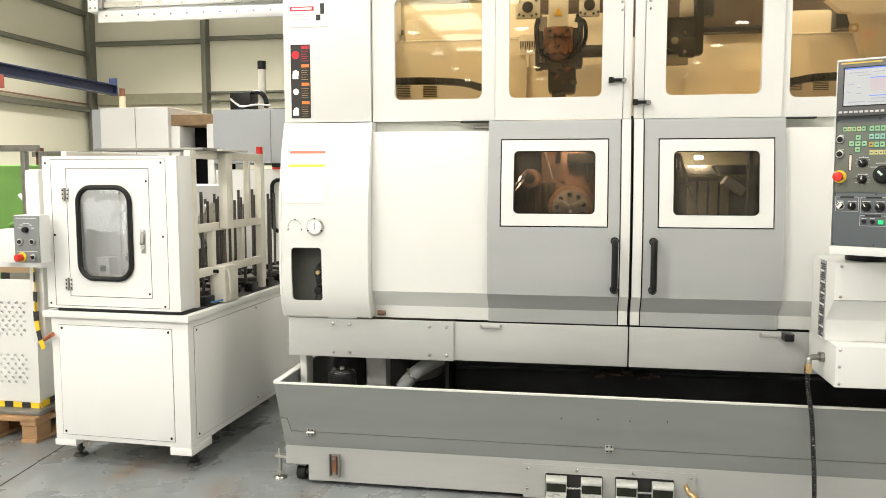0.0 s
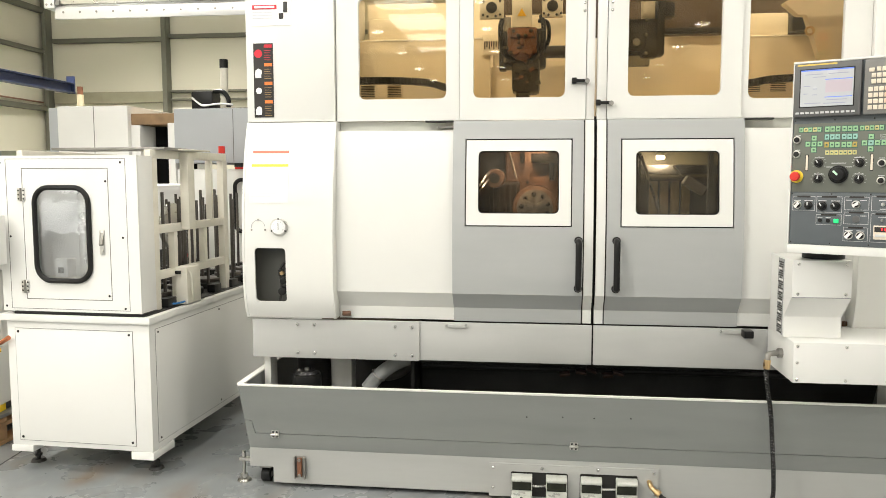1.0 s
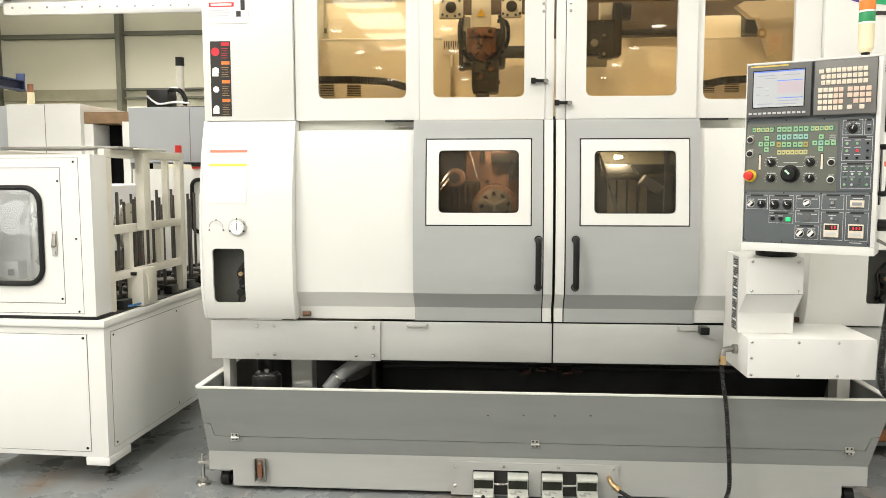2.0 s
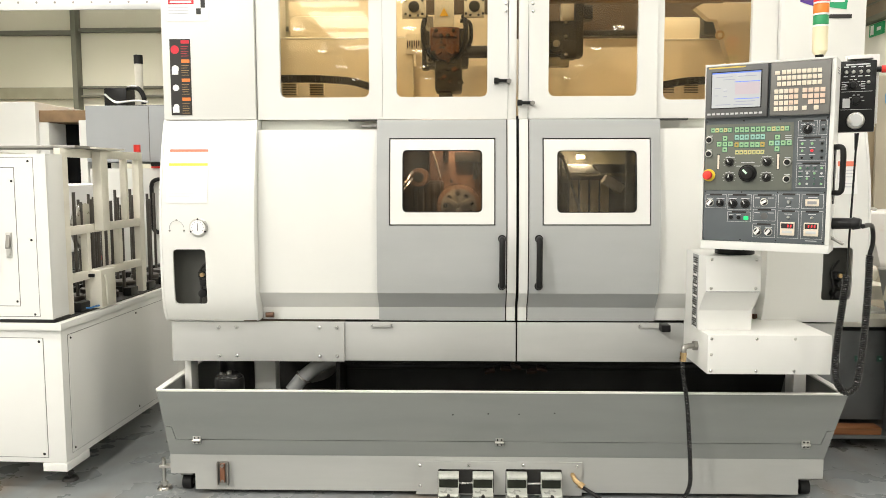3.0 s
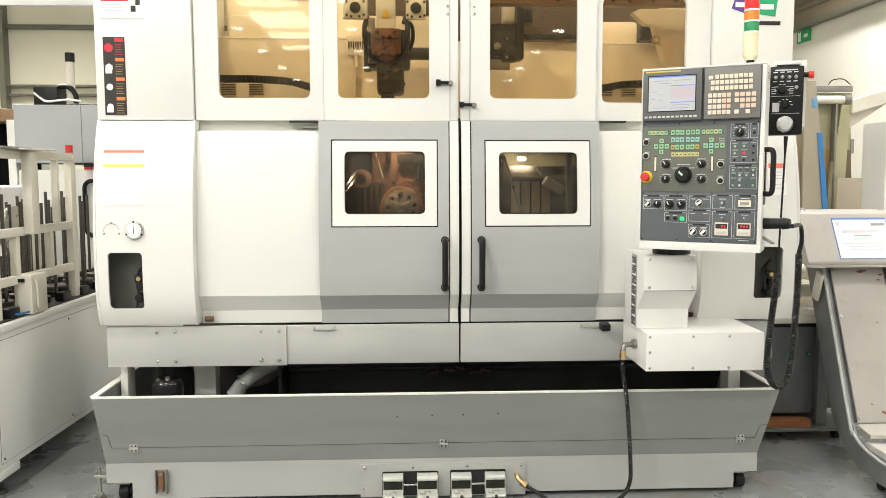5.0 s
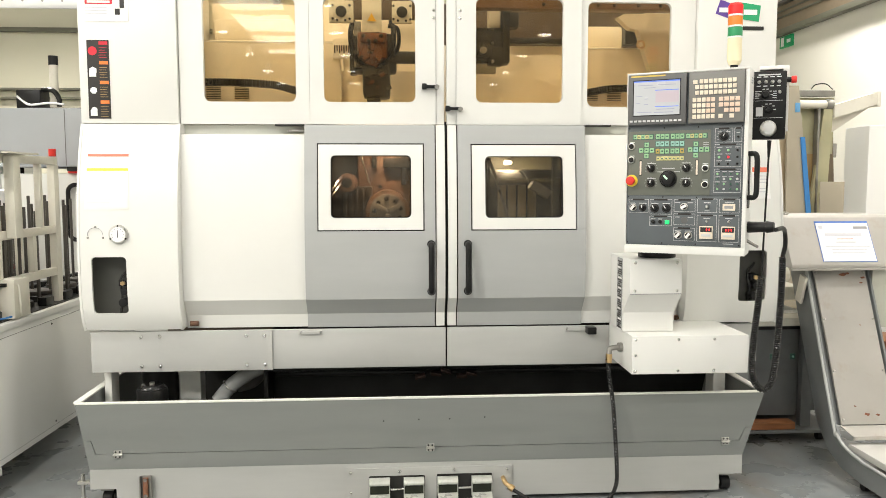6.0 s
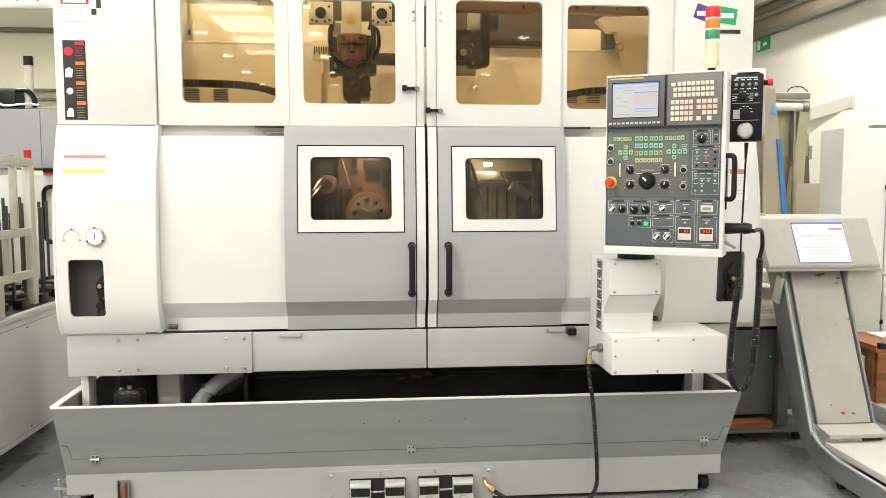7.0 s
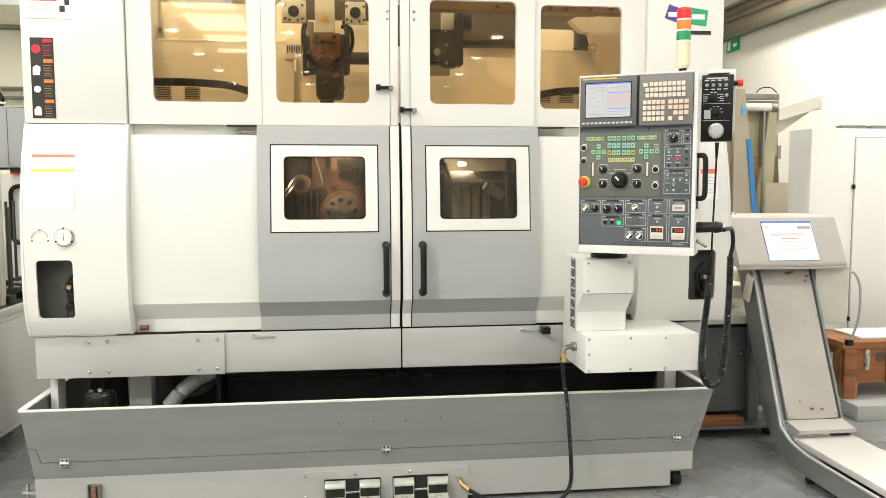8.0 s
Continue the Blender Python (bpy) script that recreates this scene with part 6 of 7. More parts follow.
part("corner_bracket", box_bm(-0.115, 0.004, -0.004, 0.20, 0.098, 0.137, 0.003), LOADER_WHITE, feeder)
part("corner_bracket", box_bm(-0.77, -0.65, -0.004, 0.20, 0.105, 0.137, 0.003), LOADER_WHITE, feeder)
for x, y in ((-0.070, 0.145), (-0.735, 0.145), (-0.065, 1.8), (-0.705, 1.8)):
    ft = part("levelling_foot", cyl_bm((x, y, 0), (x, y, 0.016), 0.040, 0.030, 28, 0.003), HOLLOW, feeder, "round dark levelling foot")
    part("stem", cyl_bm((x, y, 0.016), (x, y, 0.14), 0.010, seg=14), HOLLOW, ft)
    part("nut", cyl_bm((x, y, 0.030), (x, y, 0.044), 0.019, seg=6), HOLLOW, ft)
# glazed front cabinet
CX0, CX1, CZ0, CZ1, CD = -0.775, -0.034, 0.822, 1.584, 0.140
cab = part("cabinet", sheet_bm(rect(CX0, CX1, CZ0, CZ1), [round_rect(-0.575, -0.292, 0.978, 1.428, 0.075, 8)], y=0.0, thick=0.018), LOADER_WHITE, feeder, "white upper cabinet")
sh = bmesh.new()
for a in ((CX0, CX0 + 0.012, 0.0185, CD, CZ0, CZ1), (CX1 - 0.012, CX1, 0.0185, CD, CZ0, CZ1), (CX0 + 0.0125, CX1 - 0.0125, CD - 0.012, CD - 0.0005, CZ0 + 0.0125, CZ1 - 0.002), (CX0 + 0.0125, CX1 - 0.0125, 0.0185, CD, CZ0, CZ0 + 0.012)):
    box_bm(*a, 0.003, sh)
part("cabinet_shell", sh, LOADER_WHITE, cab)
part("foot_seal", box_bm(CX0 + 0.06, CX1 + 0.01, -0.004, CD, 0.8065, 0.8215, 0.002), BLACK, cab)
for (x0, x1, z0, z1, ga) in ((-0.728, -0.094, 0.835, 1.568, 0.0012), (-0.642, -0.186, 0.884, 1.522, 0.0016)):
    for a in ((x0 - ga, x0 + ga, z0 - ga, z1 + ga), (x1 - ga, x1 + ga, z0 - ga, z1 + ga), (x0 + ga, x1 - ga, z0 - ga, z0 + ga), (x0 + ga, x1 - ga, z1 - ga, z1 + ga)):
        part("panel_gap", box_bm(a[0], a[1], -0.0008, 0.001, a[2], a[3], 0), SEAM, cab)
loop = [(x, -0.006, z) for x, z in round_rect(-0.577, -0.290, 0.976, 1.430, 0.076, 8)]
part("window_gasket", tube_bm(loop, 0.0125, 10, True), RUBBER, cab, "thick black rubber window gasket")
part("window_pane", sheet_bm(round_rect(-0.572, -0.295, 0.981, 1.425, 0.072, 8), y=0.004, thick=0.004), CLEAR_GLASS, cab, "clear scratched window pane")
for z in (1.395, 0.945):
    hg = part("hinge", box_bm(-0.668, -0.628, -0.005, -0.001, z - 0.032, z + 0.032, 0.001), STEEL, cab, "steel leaf hinge")
    part("hinge_pin", cyl_bm((-0.648, -0.007, z - 0.032), (-0.648, -0.007, z + 0.032), 0.005, seg=10), DULL, hg)
    for dz in (-0.02, 0, 0.02):
        for dx in (-0.662, -0.634):
            part("hinge_screw", bolt_bm(dx, -0.0052, z + dz, 0.004, 0.002), BLACK, hg)
lk = part("latch", box_bm(-0.238, -0.212, -0.006, -0.001, 1.108, 1.225, 0.002), STEEL, cab, "steel paddle latch")
part("latch_lever", prism_bm([(-0.007, 1.215), (-0.020, 1.16), (-0.018, 1.15), (-0.007, 1.155)], -0.234, -0.216, 0.001), DULL, lk)
part("latch_key", cyl_bm((-0.225, -0.012, 1.125), (-0.225, -0.006, 1.125), 0.007, seg=14), STEEL, lk)
for x, z in ((-0.758, 1.55), (-0.118, 1.55), (-0.758, 0.845), (-0.118, 0.845), (-0.718, 1.19), (-0.118, 1.19), (-0.20, 1.46), (-0.20, 0.905)):
    part("screw", bolt_bm(x, -0.0003, z, 0.005, 0.002), BLACK, cab)
# seen through the pane: a small box, a column and pale sheets
part("inner_box", box_bm(-0.53, -0.46, 0.06, 0.132, 0.985, 1.075, 0.004), LOADER_WHITE, cab)
part("inner_switch", box_bm(-0.51, -0.48, 0.055, 0.0595, 1.005, 1.035, 0.002), BLACK, cab)
part("inner_column", box_bm(-0.40, -0.36, 0.07, 0.12, 0.835, 1.57, 0.004), STEEL, cab)
part("inner_shelf", box_bm(-0.74, -0.12, 0.06, 0.132, 0.945, 0.9845, 0.004), CREAM, cab)

# open frame behind the cabinet
def bar(x0, x1, y0, y1, z0, z1, name="frame_bar", mat=CREAM):
    return part(name, box_bm(x0, x1, y0, y1, z0, z1, 0.003), mat, feeder)


for fx in (-0.045, -0.745):
    for y in (0.152, 0.955):
        bar(fx - 0.04, fx, y, y + 0.055, 0.8125, 1.572, "post")
    for z in (1.573, 1.195, 0.962):
        bar(fx - 0.038, fx - 0.003, 0.2075 if z < 1.5 else 0.152, 0.9545 if z < 1.5 else 1.01, z, z + 0.042, "rail")
bar(-0.083, -0.048, 0.36, 0.395, 1.0045, 1.1945, "mid_post")
bar(-0.083, -0.048, 0.70, 0.735, 1.0045, 1.1945, "mid_post")
bar(-0.083, -0.048, 0.80, 0.825, 1.2375, 1.5725, "mid_post")
for x in (-0.74, -0.46):
    bar(x, x + 0.035, 1.30, 1.335, 0.8125, 1.50, "post")
ch = bar(-0.044, 0.004, 0.43, 0.50, 1.205, 1.604, "hanging_channel")
part("channel_cap", box_bm(-0.16, 0.03, 0.34, 0.64, 1.616, 1.624, 0.002), CREAM, feeder)
part("cross_plate", box_bm(-0.62, 0.0, 0.20, 0.44, 1.6155, 1.6285, 0.002), DULL, feeder, "bare steel cross plate")
bx = part("valve_box", box_bm(-0.075, 0.012, 0.37, 0.52, 0.813, 1.005, 0.004), CREAM, feeder, "worn cream valve box")
for z in (0.985, 0.835):
    part("screw", bolt_bm(-0.06, 0.3695, z, 0.006, 0.003), BLACK, bx)
part("box_hose", tube_bm(smooth_path([(0.02, 0.39, 0.985), (0.028, 0.39, 0.95), (0.026, 0.40, 0.85), (0.014, 0.43, 0.825)]), 0.005, 8), CREAM, bx)
part("box_gland", box_bm(-0.05, -0.02, 0.355, 0.3695, 0.972, 0.99, 0.003), BLACK, bx)
part("air_hose", tube_bm(smooth_path([(-0.05, 0.27, 0.83), (-0.02, 0.30, 0.826), (0.0, 0.36, 0.828)]), 0.005, 8), material("blue_hose", (0.03, 0.16, 0.40), 0.4), feeder)
ROD = material("dark_rod_steel", (0.13, 0.12, 0.11), 0.35, 0.8, vary=0.15, scale=20)
for gx, gy in ((-0.20, 0.42), (-0.20, 0.72), (-0.20, 1.02), (-0.20, 1.32), (-0.20, 1.62), (-0.55, 0.50), (-0.55, 0.85), (-0.55, 1.20), (-0.55, 1.55)):
    st = part("pallet_station", cyl_bm((gx, gy, 0.8125), (gx, gy, 0.845), 0.115, seg=28, bevel=0.004), HOLLOW, feeder, "black round workpiece station")
    part("station_plate", cyl_bm((gx, gy, 0.845), (gx, gy, 0.868), 0.085, seg=24, bevel=0.003), ROD, st)
    for k in range(3):
        a = radians(120 * k + 25 * gy * 10)
        part("guide_rod", cyl_bm((gx + 0.07 * math.cos(a), gy + 0.07 * math.sin(a), 0.845), (gx + 0.07 * math.cos(a), gy + 0.07 * math.sin(a), 1.34 + 0.03 * k), 0.0085, seg=12), ROD, st)
for k in range(7):
    part("chain_block", box_bm(-0.075, -0.028, 0.24 + 0.23 * k + (0.30 if k > 0 else 0), 0.33 + 0.23 * k + (0.30 if k > 0 else 0), 0.8125, 0.86, 0.006), BLACK, feeder)

for k in range(9):
    y = 0.20 + 0.19 * k
    part("chain_link", box_bm(-0.34, -0.30, y, y + 0.12, 0.8125, 0.875, 0.006), BLACK, feeder)
    part("drive_block", box_bm(-0.70, -0.64, y + 0.03, y + 0.15, 0.8125, 0.89, 0.006), HOLLOW, feeder)
for k, (gx, gy) in enumerate(((-0.12, 0.55), (-0.13, 0.63), (-0.11, 0.86), (-0.13, 1.16), (-0.12, 1.22), (-0.12, 1.46), (-0.12, 1.52))):
    part("guide_rod", cyl_bm((gx, gy, 0.8125), (gx, gy, 1.36 - 0.02 * (k % 3)), 0.0095, seg=12), ROD, feeder)
part("workpiece", cyl_bm((-0.30, 0.78, 1.20), (-0.27, 0.78, 1.20), 0.13, seg=32, bevel=0.006), STEEL, feeder, "bright round workpiece")
part("amber_flag", box_bm(-0.25, -0.22, 0.28, 0.31, 0.95, 1.0, 0.004), ORANGE, feeder)
part("red_flag", box_bm(-0.28, -0.265, 0.90, 0.915, 1.0, 1.025, 0.003), RED, feeder)

# small control box on the far side of the feeder
ctrl = thing("control_box", "small grey control box with red stop button on the feeder", "control box", "", pose(-2.508, 2.985, 1.292, 0, 0, -1) @ Matrix.Diagonal((0.86, 1, 0.94, 1)))
part("case", box_bm(-0.004, 0.164, 0.0, 0.075, -0.248, 0.004, 0.004), LOADER_WHITE, ctrl)
GREYPL = material("mid_grey_plate", (0.20, 0.21, 0.215), 0.45, vary=0.04)
cp = part("plate", box_bm(0.0, 0.16, -0.005, -0.0005, -0.244, 0.0, 0.002), GREYPL, ctrl, "grey switch plate")
for z, x in ((-0.135, 0.04), (-0.135, 0.12), (-0.215, 0.122)):
    pbn = part("push_button", cyl_bm((x, -0.016, z), (x, -0.005, z), 0.017, seg=24, bevel=0.002), STEEL, cp)
    part("button_cap", cyl_bm((x, -0.019, z), (x, -0.016, z), 0.011, seg=18), BLACK, pbn)
part("selector", cyl_bm((0.08, -0.026, -0.072), (0.08, -0.005, -0.072), 0.014, 0.017, 20, 0.003), BLACK, cp)
for a in range(-75, 76, 30):
    part("print_line", box_bm(0.08 + 0.042 * math.sin(radians(a)) - 0.010, 0.08 + 0.042 * math.sin(radians(a)) + 0.010, -0.0062, -0.0052, -0.072 + 0.035 * math.cos(radians(a)) - 0.002, -0.072 + 0.035 * math.cos(radians(a)) + 0.002, 0), SILVER, cp)
for za in (-0.012, -0.185):
    part("print_line", box_bm(0.015, 0.145, -0.0062, -0.0052, za - 0.0015, za + 0.0015, 0), SILVER, cp)
ep2 = part("stop_plate", cyl_bm((0.048, -0.010, -0.215), (0.048, -0.005, -0.215), 0.026, seg=28), YELLOW, cp)
part("stop_button", cyl_bm((0.042, -0.045, -0.218), (0.048, -0.010, -0.215), 0.019, 0.016, 24, 0.003), RED, ep2, "red stop button")
arm2 = thing("box_arm", "white square arm carrying the small control box", "arm")
part("tube", box_bm(-2.75, -2.42, 3.12, 3.19, 1.02, 1.06, 0.005), LOADER_WHITE, arm2)
part("cheek", box_bm(-2.66, -2.565, 3.06, 3.16, 1.05, 1.22, 0.006), LOADER_WHITE, arm2)
part("stand", box_bm(-2.58, -2.495, 3.16, 3.30, 0.62, 1.52, 0.02), LOADER_WHITE, arm2)
HAZ_Y, HAZ_K = material("hazard_yellow", (0.85, 0.58, 0.02), 0.5, vary=0.05), material("hazard_black", (0.02, 0.02, 0.02), 0.5)


def hazard(points, w, name, n=9):
    """Yellow and black tape laid along a line of short slanted pieces."""
    t = thing(name, "yellow and black striped warning tape", "warning tape", "warning tapes")
    path = smooth_path(points, 6)
    ln = [0.0]
    for a, b in zip(path, path[1:]):
        ln.append(ln[-1] + (b - a).length)
    for k in range(n):
        s0, s1 = ln[-1] * k / n, ln[-1] * (k + 1) / n
        ptsq = []
        for s in (s0, s1):
            i = min(max(j for j in range(len(ln)) if ln[j] <= s + 1e-6), len(path) - 2)
            ptsq.append(path[i].lerp(path[i + 1], (s - ln[i]) / max(ln[i + 1] - ln[i], 1e-6)))
        a, b = ptsq
        d = b - a
        m = part("stripe", box_bm(-d.length / 2, d.length / 2, -0.002, 0.002, -w / 2, w / 2, 0), HAZ_Y if k % 2 == 0 else HAZ_K, t)
        m.matrix_basis = Matrix.Translation((a + b) / 2) @ d.to_track_quat("X", "Z").to_matrix().to_4x4()


hazard([(-2.535, 3.145, 1.045), (-2.532, 3.140, 0.90), (-2.530, 3.14, 0.74), (-2.505, 3.13, 0.64), (-2.480, 3.12, 0.60)], 0.035, "hanging_tape", 9)
part("drain_valve", cyl_bm((-0.80, -0.01, 0.655), (-0.735, -0.03, 0.69), 0.010, 0.012, 12), material("valve_copper", (0.45, 0.15, 0.07), 0.4, 0.4), feeder, "copper-red drain lever")

# white machine part with perforated guards, standing on a pallet
guard = thing("perforated_guard", "white perforated machine guard standing on a pallet", "machine guard")
holes = []
for zc0, zc1 in ((0.575, 0.80), (0.30, 0.50)):
    nz = int((zc1 - zc0) / 0.026)
    for r in range(nz):
        for k in range(7):
            cx = -3.16 + 0.046 * k + (0.023 if r % 2 else 0)
            cz = zc0 + 0.026 * r + 0.013
            if cx > -2.86:
                continue
            holes.append([(cx - 0.016, cz), (cx, cz - 0.009), (cx + 0.016, cz), (cx, cz + 0.009)])
part("perforated_front", sheet_bm(rect(-3.40, -2.79, 0.172, 0.905), holes, y=3.48, thick=0.006), WHITE, guard, "white perforated sheet")
part("side", prism_bm([(3.487, 0.172), (3.487, 0.905), (3.60, 0.99), (4.1, 0.99), (4.1, 0.172)], -2.80, -2.79, 0.002), WHITE, guard)
part("diagonal_brace", prism_bm([(3.50, 0.50), (3.50, 0.56), (3.52, 0.58), (3.52, 0.48)], -3.40, -2.80), WHITE, guard)
part("back", box_bm(-3.40, -2.81, 4.05, 4.09, 0.172, 0.90, 0.003), DULL, guard)
part("inner_plate", box_bm(-3.40, -2.81, 3.4905, 3.4985, 0.18, 0.88, 0.002), LOADER_WHITE, guard)
part("carton", box_bm(-3.3, -2.84, 3.75, 4.0, 0.905, 1.04, 0.004), material("brown_board", (0.36, 0.25, 0.14), 0.7, vary=0.08), guard)
hazard([(-3.40, 3.47, 0.185), (-3.0, 3.47, 0.183), (-2.785, 3.468, 0.180)], 0.036, "base_tape", 11)
hazard([(-2.78, 3.475, 0.185), (-2.78, 3.7, 0.20), (-2.78, 3.9, 0.20)], 0.036, "base_tape", 6)
pal = thing("pallet", "worn pine pallet under the white guard", "pallet")
part("tray", box_bm(-3.5, -2.74, 3.40, 4.30, 0.146, 0.168, 0.003), DULL, pal)
for k in range(5):
    part("deck_board", box_bm(-3.5, -2.735, 3.36 + 0.2 * k, 3.49 + 0.2 * k, 0.122, 0.144, 0.003), PINE, pal)
for x in (-3.5, -3.10, -2.83):
    part("stringer", box_bm(x, x + 0.095, 3.36, 4.29, 0.100, 0.1215, 0.003), PINE, pal)
    for y in (3.37, 3.78, 4.16):
        part("block", box_bm(x, x + 0.095, y, y + 0.12, 0.022, 0.0995, 0.004), PINE, pal)
    part("skid", box_bm(x, x + 0.095, 3.36, 4.29, 0.0, 0.0215, 0.003), PINE, pal)

# ---------------------------------------------------------------- background machines behind the feeder
GREYBACK = material("pale_grey_machine", (0.40, 0.42, 0.44), 0.45, vary=0.03, scale=3)
# matt black that stands for the unlit depth of an opening
DARKBACK = material("opening_shade_black", (0.006, 0.006, 0.006), 0.9, spec=0.1)
m1 = thing("milling_machine", "white machining centre with a dark tool opening and brown top board", "machine tool")
part("body", box_bm(-4.30, -3.60, 6.5, 8.2, 0.05, 2.135, 0.01), WHITE, m1)
part("side", box_bm(-4.42, -4.3005, 6.55, 8.2, 0.05, 2.125, 0.01), GREYBACK, m1)
part("seam", box_bm(-3.937, -3.932, 6.497, 6.4999, 0.1, 2.13, 0), SEAM, m1)
part("door_post", box_bm(-3.5995, -3.51, 6.55, 7.0, 0.05, 1.958, 0.005), WHITE, m1)
# solid black panel paints the opening's unlit inside
part("opening", box_bm(-3.5095, -3.16, 6.85, 7.0, 0.05, 1.958, 0.003), DARKBACK, m1)
part("top_board", box_bm(-3.5995, -3.14, 6.56, 7.6, 1.962, 2.065, 0.004), material("brown_board_edge", (0.25, 0.16, 0.085), 0.7, vary=0.25, scale=9), m1)
tl = thing("signal_tower", "short ivory signal tower on the white machine", "signal lamp")
part("tower_body", cyl_bm((-4.12, 6.6, 2.135), (-4.12, 6.6, 2.25), 0.032, seg=20), IVORY, tl)
part("tower_lens", cyl_bm((-4.12, 6.6, 2.25), (-4.12, 6.6, 2.325), 0.026, seg=20), material("dull_amber", (0.25, 0.10, 0.05), 0.4), tl)
m2 = thing("grinding_machine", "pale grey machine with white lower doors and black handles", "machine tool")
part("upper_cover", box_bm(-3.055, -1.5, 6.3, 8.0, 1.600, 2.082, 0.01), GREYBACK, m2)
part("seam", box_bm(-2.505, -2.50, 6.297, 6.2999, 1.61, 2.075, 0), SEAM, m2)
part("corner_post", box_bm(-3.125, -3.06, 6.32, 6.5, 0.05, 1.96, 0.005), WHITE, m2)
part("lower_body", box_bm(-3.055, -1.5, 6.34, 8.0, 0.0, 1.545, 0.01), WHITE, m2)
part("dark_ledge", box_bm(-2.50, -1.5, 6.30, 6.5, 1.565, 1.599, 0.003), BLACK, m2)
part("red_strip", box_bm(-2.50, -1.5, 6.31, 6.339, 1.5455, 1.5645, 0.002), RED, m2)
part("handle", tube_bm([(x, 6.30, z) for x, z in round_rect(-2.50, -2.14, 0.99, 1.45, 0.06, 6)], 0.018, 10, True), BLACK, m2, "black loop handle")
part("top_motor", box_bm(-3.07, -2.86, 6.7, 6.9, 2.1055, 2.28, 0.02), BLACK, m2, "black motor")
part("top_lid", box_bm(-2.95, -2.2, 6.5, 7.3, 2.0825, 2.105, 0.004), BLACK, m2)
part("top_hose", tube_bm(smooth_path([(-2.86, 6.75, 2.28), (-2.76, 6.72, 2.27), (-2.71, 6.72, 2.20), (-2.71, 6.72, 2.13)]), 0.022, 10), BLACK, m2)
part("top_cable", tube_bm(smooth_path([(-3.06, 6.7, 2.22), (-3.0, 6.7, 2.17), (-2.92, 6.65, 2.14), (-2.75, 6.6, 2.15), (-2.62, 6.6, 2.14)]), 0.010, 8), PAPER, m2)
part("mast", cyl_bm((-2.78, 6.8, 2.105), (-2.78, 6.8, 2.50), 0.036, seg=18), CREAM, m2)
part("mast_cap", cyl_bm((-2.78, 6.8, 2.50), (-2.78, 6.8, 2.58), 0.040, seg=18), BLACK, m2)
sl = thing("signal_tower", "small red and orange signal lamp behind the feeder", "signal lamp")
part("pole", cyl_bm((-2.53, 6.1, 0.0), (-2.53, 6.1, 1.635), 0.02, seg=12), CREAM, sl)
part("orange_lens", cyl_bm((-2.53, 6.1, 1.635), (-2.53, 6.1, 1.675), 0.028, seg=18), ORANGE, sl)
part("red_lens", cyl_bm((-2.53, 6.1, 1.68), (-2.53, 6.1, 1.74), 0.028, seg=18), RED, sl)
wk = thing("wrapped_stack", "white wrapped stack behind the feeder frame", "stack")
part("wrap", box_bm(-3.6, -2.75, 5.3, 5.9, 0.9, 1.42, 0.05), PAPER, wk)
part("stand", box_bm(-3.5, -2.85, 5.35, 5.85, 0.0, 0.9, 0.02), HOLLOW, wk)
# crane beam along the west wall
jib = thing("crane_beam", "dark blue steel crane beam with end plate", "crane")
BLUE = material("dark_blue_steel", (0.018, 0.028, 0.075), 0.5, vary=0.1)
ib = bmesh.new()
for a in ((-5.53, -5.41, 0.107, 0.12), (-5.53, -5.41, 0.0, 0.013), (-5.477, -5.463, 0.0135, 0.1065)):
    box_bm(a[0], a[1], -3.0, 8.60, 2.487 + a[2], 2.487 + a[3], 0.002, ib)
part("beam", ib, BLUE, jib)
part("end_plate", box_bm(-5.52, -5.42, 8.602, 8.625, 2.48, 2.69, 0.003), BLUE, jib)
part("trolley", box_bm(-5.56, -5.38, 6.35, 6.60, 2.35, 2.482, 0.01), material("rust_red_paint", (0.30, 0.06, 0.035), 0.5), jib)
part("bracket", box_bm(-7.35, -5.42, 1.90, 2.10, 2.40, 2.4865, 0.004), GIRT, jib)
# green machine and shelf beyond the feeder
gm = thing("green_lathe", "bright green old lathe beyond the feeder", "lathe")
GRN = material("bright_green_paint", (0.20, 0.42, 0.10), 0.45, vary=0.1, scale=5)
part("headstock", box_bm(-5.9, -4.86, 6.6, 7.3, 0.85, 1.60, 0.05), GRN, gm)
part("bed", box_bm(-5.9, -4.4, 6.55, 7.35, 0.05, 0.84, 0.03), GRN, gm)
part("post", box_bm(-4.70, -4.56, 6.8, 7.0, 0.85, 1.56, 0.02), GRN, gm)
part("chuck", cyl_bm((-4.858, 6.95, 1.25), (-4.72, 6.95, 1.25), 0.16, seg=28, bevel=0.01), DULL, gm)
for ux in (-5.02, -4.83):
    part("guard_upright", box_bm(ux, ux + 0.05, 6.30, 6.36, 0.0, 1.72, 0.004), DULL, gm)
part("guard_bar", box_bm(-5.3, -4.83, 6.295, 6.335, 1.72, 1.78, 0.004), DULL, gm)
part("guard_screen", box_bm(-5.3, -5.025, 6.31, 6.33, 0.05, 0.95, 0.004), HOLLOW, gm)
part("tooling", box_bm(-4.85, -4.5, 6.58, 6.75, 0.845, 0.98, 0.02), DULL, gm)
part("hose", tube_bm(smooth_path([(-5.2, 6.5, 1.3), (-4.95, 6.45, 1.12), (-4.75, 6.5, 1.2), (-4.6, 6.5, 1.05)]), 0.02, 10), PAPER, gm)
part("green_hose", tube_bm(smooth_path([(-5.3, 6.48, 1.0), (-5.0, 6.42, 1.08), (-4.7, 6.46, 1.0)]), 0.025, 10), GRN, gm)
shf = thing("storage_rack", "grey steel storage rack with red uprights", "rack")
